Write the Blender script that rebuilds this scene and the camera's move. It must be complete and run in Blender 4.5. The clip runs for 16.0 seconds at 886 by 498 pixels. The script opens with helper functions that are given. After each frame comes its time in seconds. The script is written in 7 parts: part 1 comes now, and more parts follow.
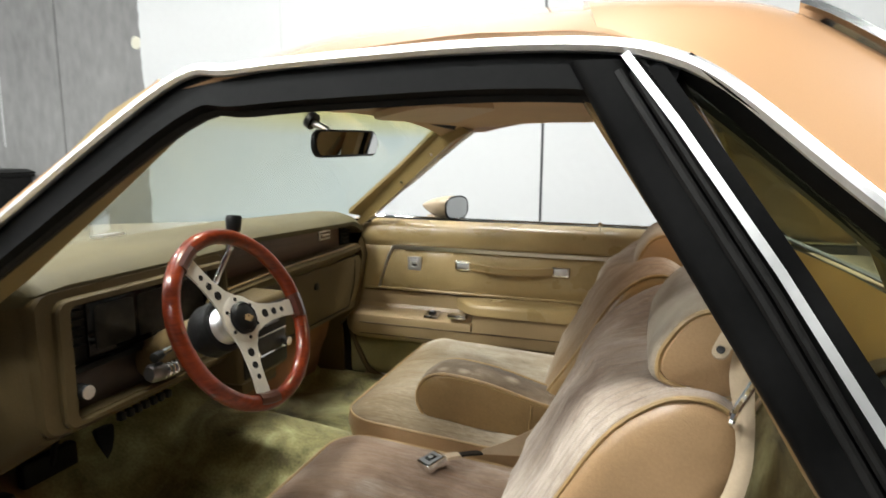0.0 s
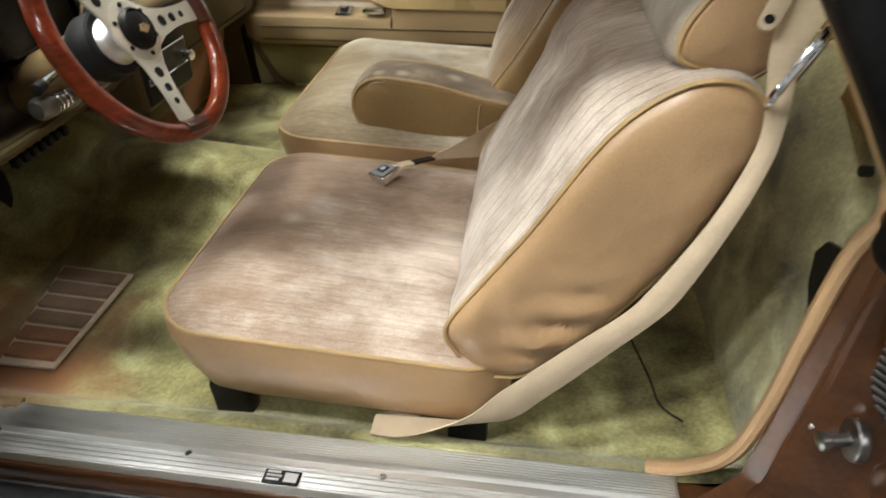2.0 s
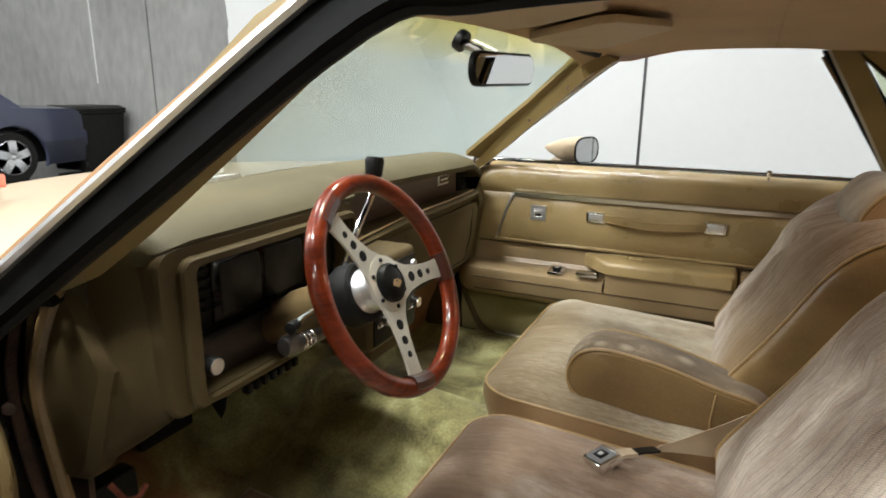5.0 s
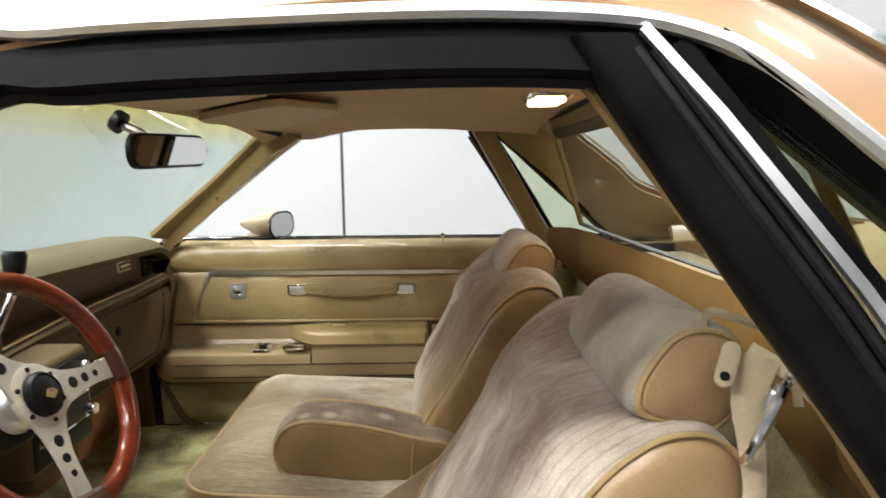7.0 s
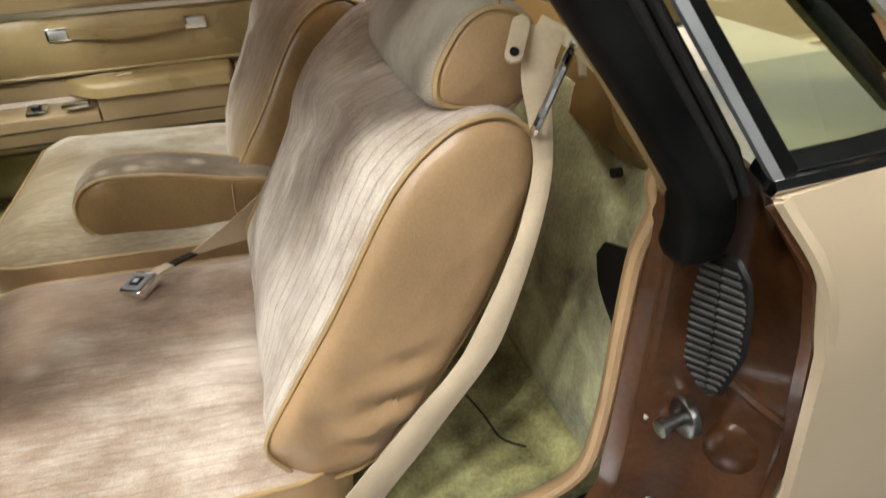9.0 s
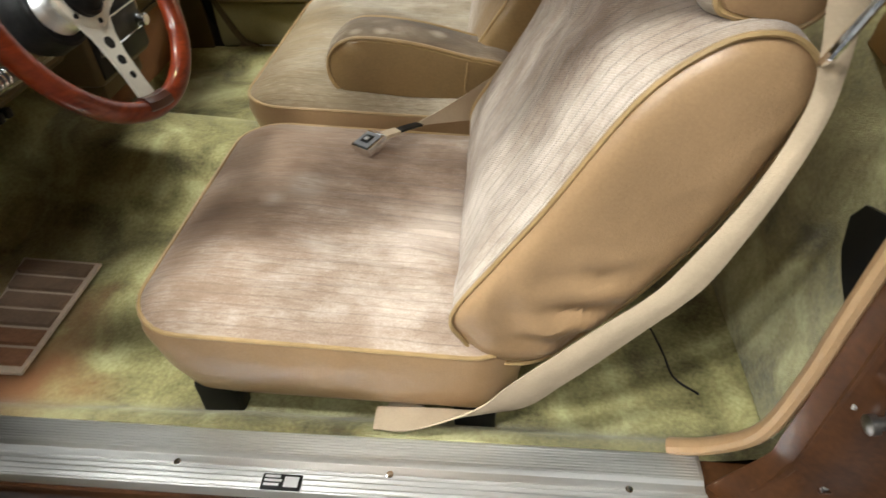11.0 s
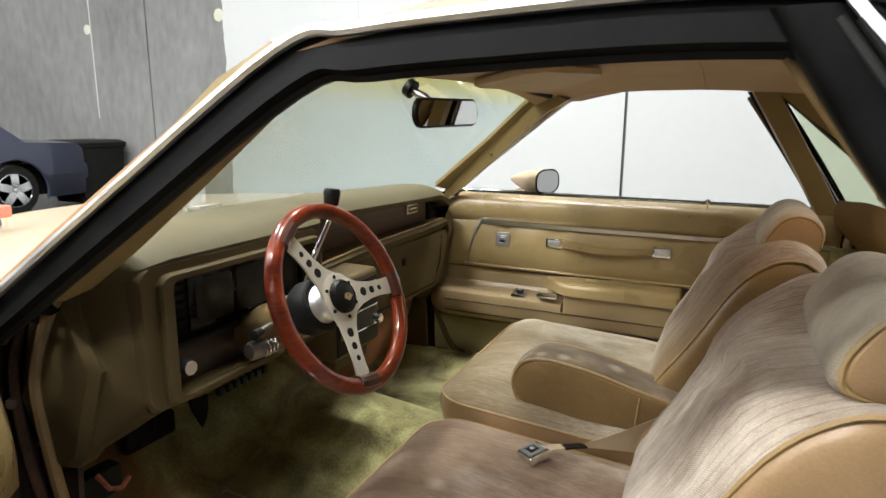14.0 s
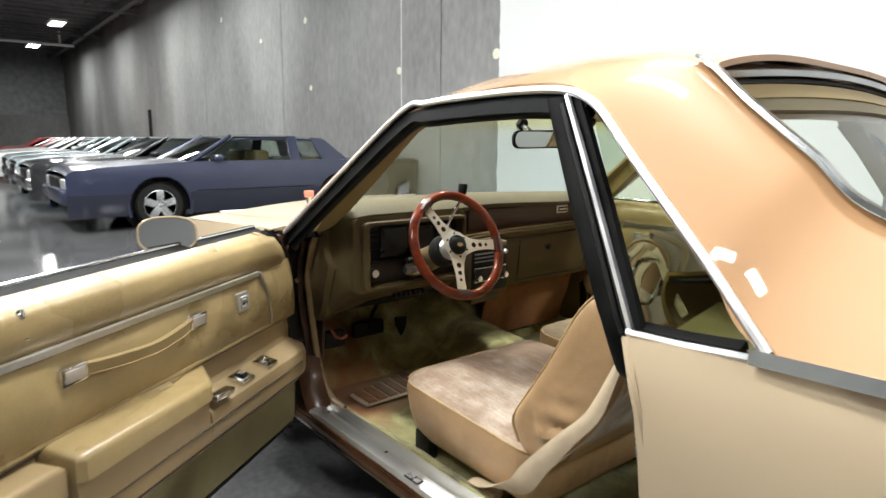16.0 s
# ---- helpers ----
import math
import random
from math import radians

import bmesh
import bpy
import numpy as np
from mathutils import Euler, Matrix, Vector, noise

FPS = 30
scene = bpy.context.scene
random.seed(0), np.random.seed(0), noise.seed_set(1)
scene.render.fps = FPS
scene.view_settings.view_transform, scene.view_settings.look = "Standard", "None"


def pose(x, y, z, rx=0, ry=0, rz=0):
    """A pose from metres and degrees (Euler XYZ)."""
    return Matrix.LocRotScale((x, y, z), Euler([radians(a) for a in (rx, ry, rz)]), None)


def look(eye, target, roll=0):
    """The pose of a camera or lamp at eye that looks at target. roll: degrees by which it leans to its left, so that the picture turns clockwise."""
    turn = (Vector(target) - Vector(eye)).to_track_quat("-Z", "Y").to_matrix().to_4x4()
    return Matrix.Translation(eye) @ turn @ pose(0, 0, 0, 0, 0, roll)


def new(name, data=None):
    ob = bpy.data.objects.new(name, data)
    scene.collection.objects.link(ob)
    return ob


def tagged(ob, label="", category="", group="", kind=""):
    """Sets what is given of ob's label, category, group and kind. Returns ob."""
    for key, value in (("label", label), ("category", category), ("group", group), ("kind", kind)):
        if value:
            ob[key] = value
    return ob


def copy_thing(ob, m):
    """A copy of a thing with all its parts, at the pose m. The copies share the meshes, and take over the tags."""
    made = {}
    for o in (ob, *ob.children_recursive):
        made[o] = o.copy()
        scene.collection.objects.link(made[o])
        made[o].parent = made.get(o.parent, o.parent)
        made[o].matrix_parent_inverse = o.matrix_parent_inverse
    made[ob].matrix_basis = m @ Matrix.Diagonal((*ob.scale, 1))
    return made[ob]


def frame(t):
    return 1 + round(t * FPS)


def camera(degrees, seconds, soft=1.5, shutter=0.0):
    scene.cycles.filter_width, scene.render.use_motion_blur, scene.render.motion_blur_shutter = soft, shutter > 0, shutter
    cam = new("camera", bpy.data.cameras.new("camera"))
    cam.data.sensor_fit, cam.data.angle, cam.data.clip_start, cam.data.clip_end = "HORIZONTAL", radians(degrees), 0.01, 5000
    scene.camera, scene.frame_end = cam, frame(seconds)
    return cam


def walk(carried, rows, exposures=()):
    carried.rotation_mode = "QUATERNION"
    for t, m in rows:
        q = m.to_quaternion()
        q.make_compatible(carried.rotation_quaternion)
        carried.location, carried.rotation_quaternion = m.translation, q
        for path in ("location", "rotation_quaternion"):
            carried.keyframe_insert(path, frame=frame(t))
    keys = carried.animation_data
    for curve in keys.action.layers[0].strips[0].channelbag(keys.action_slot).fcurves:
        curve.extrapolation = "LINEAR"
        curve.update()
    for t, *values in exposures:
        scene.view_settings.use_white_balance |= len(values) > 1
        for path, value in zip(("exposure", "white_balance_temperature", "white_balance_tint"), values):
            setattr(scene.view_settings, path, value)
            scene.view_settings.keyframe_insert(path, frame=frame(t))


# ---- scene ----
cam = camera(71.3, 16.0, shutter=0.3)
PATH = [
    (0, (-0.208, -1.36, 1.177), (-0.845, 0.509, 0.863), 0.3),
    (0.5, (-0.263, -1.354, 1.186), (-0.629, 0.542, 0.668), 0.5),
    (1, (-0.28, -1.346, 1.176), (-0.498, 0.5, 0.438), 0.1),
    (1.5, (-0.303, -1.318, 1.158), (-0.469, 0.421, 0.187), -0.3),
    (2, (-0.336, -1.274, 1.138), (-0.587, 0.316, -0.046), -1.2),
    (2.2, (-0.357, -1.25, 1.126), (-0.685, 0.29, -0.110), -1.6),
    (2.5, (-0.389, -1.235, 1.125), (-0.828, 0.238, -0.156), -1.4),
    (3, (-0.441, -1.204, 1.126), (-1.171, 0.162, -0.142), -0.6),
    (3.5, (-0.476, -1.188, 1.130), (-1.462, 0.108, -0.036), 0.4),
    (4, (-0.476, -1.175, 1.144), (-1.578, 0.197, 0.192), 0.7),
    (4.5, (-0.469, -1.199, 1.15), (-1.418, 0.426, 0.472), 0.9),
    (4.7, (-0.468, -1.207, 1.153), (-1.363, 0.474, 0.556), 0.7),
    (6.8, (-0.394, -1.212, 1.166), (-0.483, 0.771, 0.92), -0.4),
    (7, (-0.396, -1.216, 1.169), (-0.372, 0.763, 0.890), -0.5),
    (7.5, (-0.385, -1.21, 1.158), (-0.132, 0.728, 0.73), -0.8),
    (8, (-0.373, -1.206, 1.146), (0.053, 0.643, 0.514), -1.4),
    (8.5, (-0.363, -1.203, 1.133), (0.129, 0.54, 0.286), -2.1),
    (9, (-0.359, -1.2, 1.121), (0.109, 0.428, 0.058), -2.7),
    (9.2, (-0.359, -1.198, 1.117), (0.069, 0.385, -0.029), -2.9),
    (11.5, (-0.396, -1.195, 1.119), (-0.798, 0.274, -0.182), -1.8),
    (12, (-0.418, -1.203, 1.132), (-1.069, 0.286, -0.035), -0.5),
    (12.3, (-0.429, -1.210, 1.137), (-1.195, 0.310, 0.084), 0.1),
    (12.5, (-0.430, -1.219, 1.139), (-1.257, 0.327, 0.175), 0.2),
    (13, (-0.429, -1.221, 1.153), (-1.291, 0.432, 0.429), 0.3),
    (13.5, (-0.398, -1.245, 1.167), (-1.191, 0.515, 0.643), 0.4),
    (14, (-0.307, -1.309, 1.174), (-1.139, 0.465, 0.77), 0.3),
    (14.5, (-0.177, -1.369, 1.177), (-1.147, 0.347, 0.844), 0.2),
    (15, (0.035, -1.457, 1.18), (-1.077, 0.172, 0.854), 0.1),
    (15.5, (0.261, -1.565, 1.180), (-1.123, -0.157, 0.864), 0.3),
    (15.7, (0.358, -1.598, 1.178), (-1.097, -0.261, 0.862), 0.5),
    (16, (0.52, -1.649, 1.179), (-1.01, -0.406, 0.839), 0.5),
]
EXPOSURES = [(0, 0.24), (1.5, 0.24), (2.5, 0.38), (3.2, 0.26), (4, 0.11), (4.7, 0.16), (7, 0.31), (9.2, 0.28), (11.5, 0.32), (12.5, 0.2), (13, 0.21), (13.5, 0.24), (14.5, 0.23), (16, 0.35)]
walk(cam, [(t, look(eye, target, roll)) for t, eye, target, roll in PATH], EXPOSURES)

# ---- world and lights ----
world = bpy.data.worlds.new("hall_air")
scene.world = world
world.use_nodes = True
world.node_tree.nodes["Background"].inputs[0].default_value = (0.9, 0.95, 1.0, 1)
world.node_tree.nodes["Background"].inputs[1].default_value = 0.012

LAMP_Z = 5.9
LAMP_SPOTS = ([(x, 2.7, p) for x, p in ((-38, 270.0), (-30, 270.0), (-22, 270.0), (-15.5, 270.0), (-8.7, 115.0), (-1.9, 150.0), (4.9, 240.0))]
              # Unseen lamps; the second is added to light the seat cushions through the windscreen.
              + [(-0.9, 0.3, 245.0), (-5.0, 0.3, 290.0)]
              # Unseen row; the lamp at 9.5 is added to light the east wall.
              + [(x, -2.7, p) for x, p in ((-24.2, 350.0), (-18.7, 350.0), (-13.2, 350.0), (-7.7, 320.0), (-2.2, 270.0), (3.3, 65.0), (9.5, 90.0))]
              # Unseen lamps added to soften shadow edges and fill the cabin.
              + [(x, -4.9, p) for x, p in ((-5.0, 340.0), (0.5, 90.0))]
              # Unseen far row added as low-angle fill light.
              + [(x, -8.5, 110.0) for x in (-7.7, -2.2)])


def hall_lamp_light(x, y, power):
    data = bpy.data.lights.new("hall_lamp_light", "AREA")
    data.shape, data.size, data.size_y = "RECTANGLE", 1.25, 0.5
    data.energy, data.color = power, (0.968, 1.0, 0.99)
    ob = new("hall_lamp_light", data)
    ob.matrix_basis = pose(x, y, LAMP_Z - 0.09, 0, 0, 0)
    return ob


for lx, ly, lp in LAMP_SPOTS:
    hall_lamp_light(lx, ly, lp)


# ---- materials ----
def mat(name, base, rough=0.5, metal=0.0, var=0.15, scale=6.0, fine=90.0, bump=0.0, bscale=None, coat=0.0,
        sheen=0.0, second=None, stretch=(1, 1, 1), spec=0.5, rvar=0.12, soft=0.0):
    """Procedural surface: a coarse and a fine mottling of the base colour, roughness wear and fine relief."""
    m = bpy.data.materials.new(name)
    m.use_nodes = True
    n, l = m.node_tree.nodes, m.node_tree.links
    p = n["Principled BSDF"]
    tc = n.new("ShaderNodeTexCoord")
    mp = n.new("ShaderNodeMapping")
    mp.inputs["Scale"].default_value = stretch
    l.new(tc.outputs["Object"], mp.inputs["Vector"])
    big, small = n.new("ShaderNodeTexNoise"), n.new("ShaderNodeTexNoise")
    big.inputs["Scale"].default_value, small.inputs["Scale"].default_value = scale, fine
    big.inputs["Detail"].default_value, small.inputs["Detail"].default_value = 5, 3
    for t in (big, small):
        l.new(mp.outputs["Vector"], t.inputs["Vector"])
    add = n.new("ShaderNodeMath")
    add.operation = "MULTIPLY_ADD"
    l.new(small.outputs["Fac"], add.inputs[0])
    add.inputs[1].default_value = 0.45
    l.new(big.outputs["Fac"], add.inputs[2])
    ramp = n.new("ShaderNodeValToRGB")
    lo = tuple(max(0.0, c * (1 - var)) for c in base)
    hi = tuple(min(1.0, c * (1 + var)) for c in (second or base))
    ramp.color_ramp.elements[0].position, ramp.color_ramp.elements[1].position = 0.5, 0.95
    ramp.color_ramp.elements[0].color, ramp.color_ramp.elements[1].color = (*lo, 1), (*hi, 1)
    l.new(add.outputs[0], ramp.inputs["Fac"])
    l.new(ramp.outputs["Color"], p.inputs["Base Color"])
    rr = n.new("ShaderNodeMapRange")
    rr.inputs["To Min"].default_value, rr.inputs["To Max"].default_value = max(0.02, rough - rvar * rough), min(1.0, rough + rvar * rough)
    l.new(big.outputs["Fac"], rr.inputs["Value"])
    l.new(rr.outputs["Result"], p.inputs["Roughness"])
    p.inputs["Metallic"].default_value = metal
    p.inputs["Coat Weight"].default_value = coat
    p.inputs["Coat Roughness"].default_value = 0.08
    p.inputs["Sheen Weight"].default_value = sheen
    p.inputs["Specular IOR Level"].default_value = spec
    if bump:
        b = n.new("ShaderNodeBump")
        b.inputs["Strength"].default_value, b.inputs["Distance"].default_value = bump, 0.002
        if bscale:
            t = n.new("ShaderNodeTexNoise")
            t.inputs["Scale"].default_value, t.inputs["Detail"].default_value = bscale, 4
            l.new(mp.outputs["Vector"], t.inputs["Vector"])
            l.new(t.outputs["Fac"], b.inputs["Height"])
        else:
            l.new(small.outputs["Fac"], b.inputs["Height"])
        l.new(b.outputs["Normal"], p.inputs["Normal"])
        if soft:
            u, w = n.new("ShaderNodeBump"), n.new("ShaderNodeTexNoise")
            w.inputs["Scale"].default_value, w.inputs["Detail"].default_value = soft, 2
            u.inputs["Strength"].default_value, u.inputs["Distance"].default_value = 0.5, 0.012
            l.new(mp.outputs["Vector"], w.inputs["Vector"])
            l.new(w.outputs["Fac"], u.inputs["Height"])
            l.new(u.outputs["Normal"], b.inputs["Normal"])
    return m


def glass(name, tint, band=None):
    """Clear pane: tinted see-through, with gloss rising at grazing angles. band: a tint of its own above a height."""
    m = bpy.data.materials.new(name)
    m.use_nodes = True
    n, l = m.node_tree.nodes, m.node_tree.links
    n.remove(n["Principled BSDF"])
    tr, gl, mx = n.new("ShaderNodeBsdfTransparent"), n.new("ShaderNodeBsdfGlossy"), n.new("ShaderNodeMixShader")
    lw, pw, sc = n.new("ShaderNodeLayerWeight"), n.new("ShaderNodeMath"), n.new("ShaderNodeMath")
    lw.inputs["Blend"].default_value = 0.5
    pw.operation, sc.operation = "POWER", "MULTIPLY_ADD"
    pw.inputs[1].default_value, sc.inputs[1].default_value, sc.inputs[2].default_value = 5.0, 0.9, 0.055
    l.new(lw.outputs["Facing"], pw.inputs[0])
    l.new(pw.outputs[0], sc.inputs[0])
    tr.inputs["Color"].default_value = (*tint, 1)
    gl.inputs["Roughness"].default_value = 0.01
    if band:
        tc, sp, rm = n.new("ShaderNodeTexCoord"), n.new("ShaderNodeSeparateXYZ"), n.new("ShaderNodeValToRGB")
        mr = n.new("ShaderNodeMapRange")
        l.new(tc.outputs["Object"], sp.inputs[0])
        l.new(sp.outputs["Z"], mr.inputs["Value"])
        mr.inputs["From Min"].default_value, mr.inputs["From Max"].default_value = band[1], band[2]
        l.new(mr.outputs["Result"], rm.inputs["Fac"])
        rm.color_ramp.elements[0].color, rm.color_ramp.elements[1].color = (*tint, 1), (*band[0], 1)
        l.new(rm.outputs["Color"], tr.inputs["Color"])
    l.new(sc.outputs[0], mx.inputs[0])
    l.new(tr.outputs[0], mx.inputs[1])
    l.new(gl.outputs[0], mx.inputs[2])
    l.new(mx.outputs[0], n["Material Output"].inputs["Surface"])
    return m


def glow(name, color, strength):
    m = bpy.data.materials.new(name)
    m.use_nodes = True
    p = m.node_tree.nodes["Principled BSDF"]
    p.inputs["Base Color"].default_value = (*color, 1)
    p.inputs["Emission Color"].default_value = (*color, 1)
    p.inputs["Emission Strength"].default_value = strength
    return m


def striped(m, axis, period, depth, dark, width=0.16):
    """Adds woven pinstripes across an axis to a fabric: thin darker lines with relief."""
    n, l = m.node_tree.nodes, m.node_tree.links
    p = n["Principled BSDF"]
    tc, sp = n.new("ShaderNodeTexCoord"), n.new("ShaderNodeSeparateXYZ")
    wob = n.new("ShaderNodeTexNoise")
    wob.inputs["Scale"].default_value = 5.0
    l.new(tc.outputs["Object"], sp.inputs[0])
    l.new(tc.outputs["Object"], wob.inputs["Vector"])
    ma = n.new("ShaderNodeMath")
    ma.operation = "MULTIPLY_ADD"
    l.new(wob.outputs["Fac"], ma.inputs[0])
    ma.inputs[1].default_value = 0.005
    l.new(sp.outputs[axis], ma.inputs[2])
    sc = n.new("ShaderNodeMath")
    sc.operation = "MULTIPLY"
    l.new(ma.outputs[0], sc.inputs[0])
    sc.inputs[1].default_value = 1.0 / period
    fr = n.new("ShaderNodeMath")
    fr.operation = "FRACT"
    l.new(sc.outputs[0], fr.inputs[0])
    rp = n.new("ShaderNodeValToRGB")
    rp.color_ramp.elements[0].position, rp.color_ramp.elements[0].color = 0.0, (dark, dark, dark, 1)
    rp.color_ramp.elements[1].position, rp.color_ramp.elements[1].color = width, (1, 1, 1, 1)
    e = rp.color_ramp.elements.new(1 - width)
    e.color = (1, 1, 1, 1)
    e = rp.color_ramp.elements.new(1.0)
    e.color = (dark, dark, dark, 1)
    l.new(fr.outputs[0], rp.inputs["Fac"])
    mul = n.new("ShaderNodeMixRGB")
    mul.blend_type, mul.inputs[0].default_value = "MULTIPLY", 1.0
    src = p.inputs["Base Color"].links[0].from_socket
    l.new(src, mul.inputs[1])
    l.new(rp.outputs["Color"], mul.inputs[2])
    l.new(mul.outputs[0], p.inputs["Base Color"])
    b = n.new("ShaderNodeBump")
    b.inputs["Strength"].default_value, b.inputs["Distance"].default_value = depth, 0.004
    l.new(rp.outputs["Color"], b.inputs["Height"])
    if p.inputs["Normal"].links:
        l.new(p.inputs["Normal"].links[0].from_socket, b.inputs["Normal"])
    l.new(b.outputs["Normal"], p.inputs["Normal"])
    return m


def velour(name, dark, mid, light, lines, streak=0.5, spots=()):
    """Worn velour: broad rubbed patches, narrow nap streaks across y, a twill weave, sewn lines, pale bald spots and browned patches."""
    m = bpy.data.materials.new(name)
    m.use_nodes = True
    n, l = m.node_tree.nodes, m.node_tree.links
    p = n["Principled BSDF"]
    tc = n.new("ShaderNodeTexCoord")
    bend, at = n.new("ShaderNodeTexNoise"), n.new("ShaderNodeVectorMath")
    bend.inputs["Scale"].default_value, bend.inputs["Detail"].default_value = 6.0, 2
    at.operation = "MULTIPLY_ADD"
    l.new(tc.outputs["Object"], bend.inputs["Vector"])
    l.new(bend.outputs["Color"], at.inputs[0])
    at.inputs[1].default_value = (0.012, 0.014, 0.012)
    l.new(tc.outputs["Object"], at.inputs[2])

    def layer(stretch, scale, detail, rough=0.5):
        mp, t = n.new("ShaderNodeMapping"), n.new("ShaderNodeTexNoise")
        mp.inputs["Scale"].default_value = stretch
        t.inputs["Scale"].default_value, t.inputs["Detail"].default_value, t.inputs["Roughness"].default_value = scale, detail, rough
        l.new(at.outputs[0], mp.inputs["Vector"])
        l.new(mp.outputs["Vector"], t.inputs["Vector"])
        return t.outputs["Fac"]

    def madd(a, k, b):
        q = n.new("ShaderNodeMath")
        q.operation = "MULTIPLY_ADD"
        l.new(a, q.inputs[0])
        q.inputs[1].default_value = k
        if b is None:
            q.inputs[2].default_value = 0.0
        else:
            l.new(b, q.inputs[2])
        return q.outputs[0]
    patch, band, nap, pile = layer((1.0, 1.5, 1.0), 4.6, 6, 0.62), layer((0.45, 1.3, 0.45), 16.0, 5), layer((0.35, 2.2, 0.35), 120.0, 4, 0.7), layer((1, 1, 1), 420.0, 2)
    twill = n.new("ShaderNodeTexWave")
    twill.bands_direction = "DIAGONAL"
    twill.inputs["Scale"].default_value, twill.inputs["Distortion"].default_value, twill.inputs["Detail"].default_value = 150.0, 1.0, 1
    l.new(tc.outputs["Object"], twill.inputs["Vector"])
    v = madd(pile, 0.16, madd(twill.outputs["Fac"], 0.03, madd(nap, 0.24 * streak, madd(band, 0.20 * streak, madd(patch, 1.0 - 0.20 * streak, None)))))
    ramp = n.new("ShaderNodeValToRGB")
    e = ramp.color_ramp.elements
    lo = 0.5 * (1.0 + 0.24 * streak) + 0.095
    e[0].position, e[0].color = lo - 0.15, (*dark, 1)
    e[1].position, e[1].color = lo + 0.17, (*light, 1)
    k = e.new(lo)
    k.color = (*mid, 1)
    l.new(v, ramp.inputs["Fac"])
    colour = ramp.outputs["Color"]
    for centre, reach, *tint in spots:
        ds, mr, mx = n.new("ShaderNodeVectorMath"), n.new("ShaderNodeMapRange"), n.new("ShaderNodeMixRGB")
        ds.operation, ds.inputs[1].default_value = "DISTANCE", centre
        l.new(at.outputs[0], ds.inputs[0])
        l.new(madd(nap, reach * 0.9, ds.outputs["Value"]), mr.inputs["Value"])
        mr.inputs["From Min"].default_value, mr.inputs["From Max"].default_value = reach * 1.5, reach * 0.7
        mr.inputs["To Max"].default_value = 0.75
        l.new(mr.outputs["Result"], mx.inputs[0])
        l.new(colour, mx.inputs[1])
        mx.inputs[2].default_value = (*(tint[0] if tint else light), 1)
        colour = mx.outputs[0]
    l.new(colour, p.inputs["Base Color"])
    p.inputs["Roughness"].default_value = 0.93
    p.inputs["Sheen Weight"].default_value = 0.15
    p.inputs["Sheen Roughness"].default_value = 0.4
    p.inputs["Specular IOR Level"].default_value = 0.2
    b = n.new("ShaderNodeBump")
    b.inputs["Strength"].default_value, b.inputs["Distance"].default_value = 0.5, 0.002
    l.new(madd(twill.outputs["Fac"], 0.25, madd(nap, 0.6, pile)), b.inputs["Height"])
    l.new(b.outputs["Normal"], p.inputs["Normal"])
    return striped(m, "Y", 0.0143, 0.6, lines, 0.10) if lines < 1 else m


def pile_carpet(name, dark, mid, light, stain, at, reach):
    """Brushed cut-pile carpet: swept light and dark tracks, fine tufts, and one brown stain."""
    m = mat(name, mid, 0.97, var=0.2, scale=4, fine=260, bump=0.8, bscale=420, sheen=0.2)
    n, l = m.node_tree.nodes, m.node_tree.links
    p = n["Principled BSDF"]
    tc, a, f, s = n.new("ShaderNodeTexCoord"), n.new("ShaderNodeTexNoise"), n.new("ShaderNodeTexNoise"), n.new("ShaderNodeMath")
    a.inputs["Scale"].default_value, a.inputs["Detail"].default_value, a.inputs["Distortion"].default_value = 7.5, 8.0, 0.7
    f.inputs["Scale"].default_value, f.inputs["Detail"].default_value = 150.0, 3
    s.operation, s.inputs[1].default_value = "MULTIPLY_ADD", 0.30
    for t in (a, f):
        l.new(tc.outputs["Object"], t.inputs["Vector"])
    l.new(f.outputs["Fac"], s.inputs[0])
    l.new(a.outputs["Fac"], s.inputs[2])
    ramp = n.new("ShaderNodeValToRGB")
    e = ramp.color_ramp.elements
    e[0].position, e[0].color = 0.46, (*dark, 1)
    e[1].position, e[1].color = 0.90, (*light, 1)
    k = e.new(0.66)
    k.color = (*mid, 1)
    l.new(s.outputs[0], ramp.inputs["Fac"])
    ds, sm, rm, mx = n.new("ShaderNodeVectorMath"), n.new("ShaderNodeMath"), n.new("ShaderNodeMapRange"), n.new("ShaderNodeMixRGB")
    ds.operation, ds.inputs[1].default_value = "DISTANCE", at
    l.new(tc.outputs["Object"], ds.inputs[0])
    sm.operation, sm.inputs[1].default_value = "MULTIPLY_ADD", 0.45
    l.new(a.outputs["Fac"], sm.inputs[0])
    l.new(ds.outputs["Value"], sm.inputs[2])
    rm.inputs["From Min"].default_value, rm.inputs["From Max"].default_value = reach + 0.36, reach + 0.12
    l.new(sm.outputs[0], rm.inputs["Value"])
    l.new(rm.outputs["Result"], mx.inputs[0])
    l.new(ramp.outputs["Color"], mx.inputs[1])
    mx.inputs[2].default_value = (*stain, 1)
    l.new(mx.outputs[0], p.inputs["Base Color"])
    return m


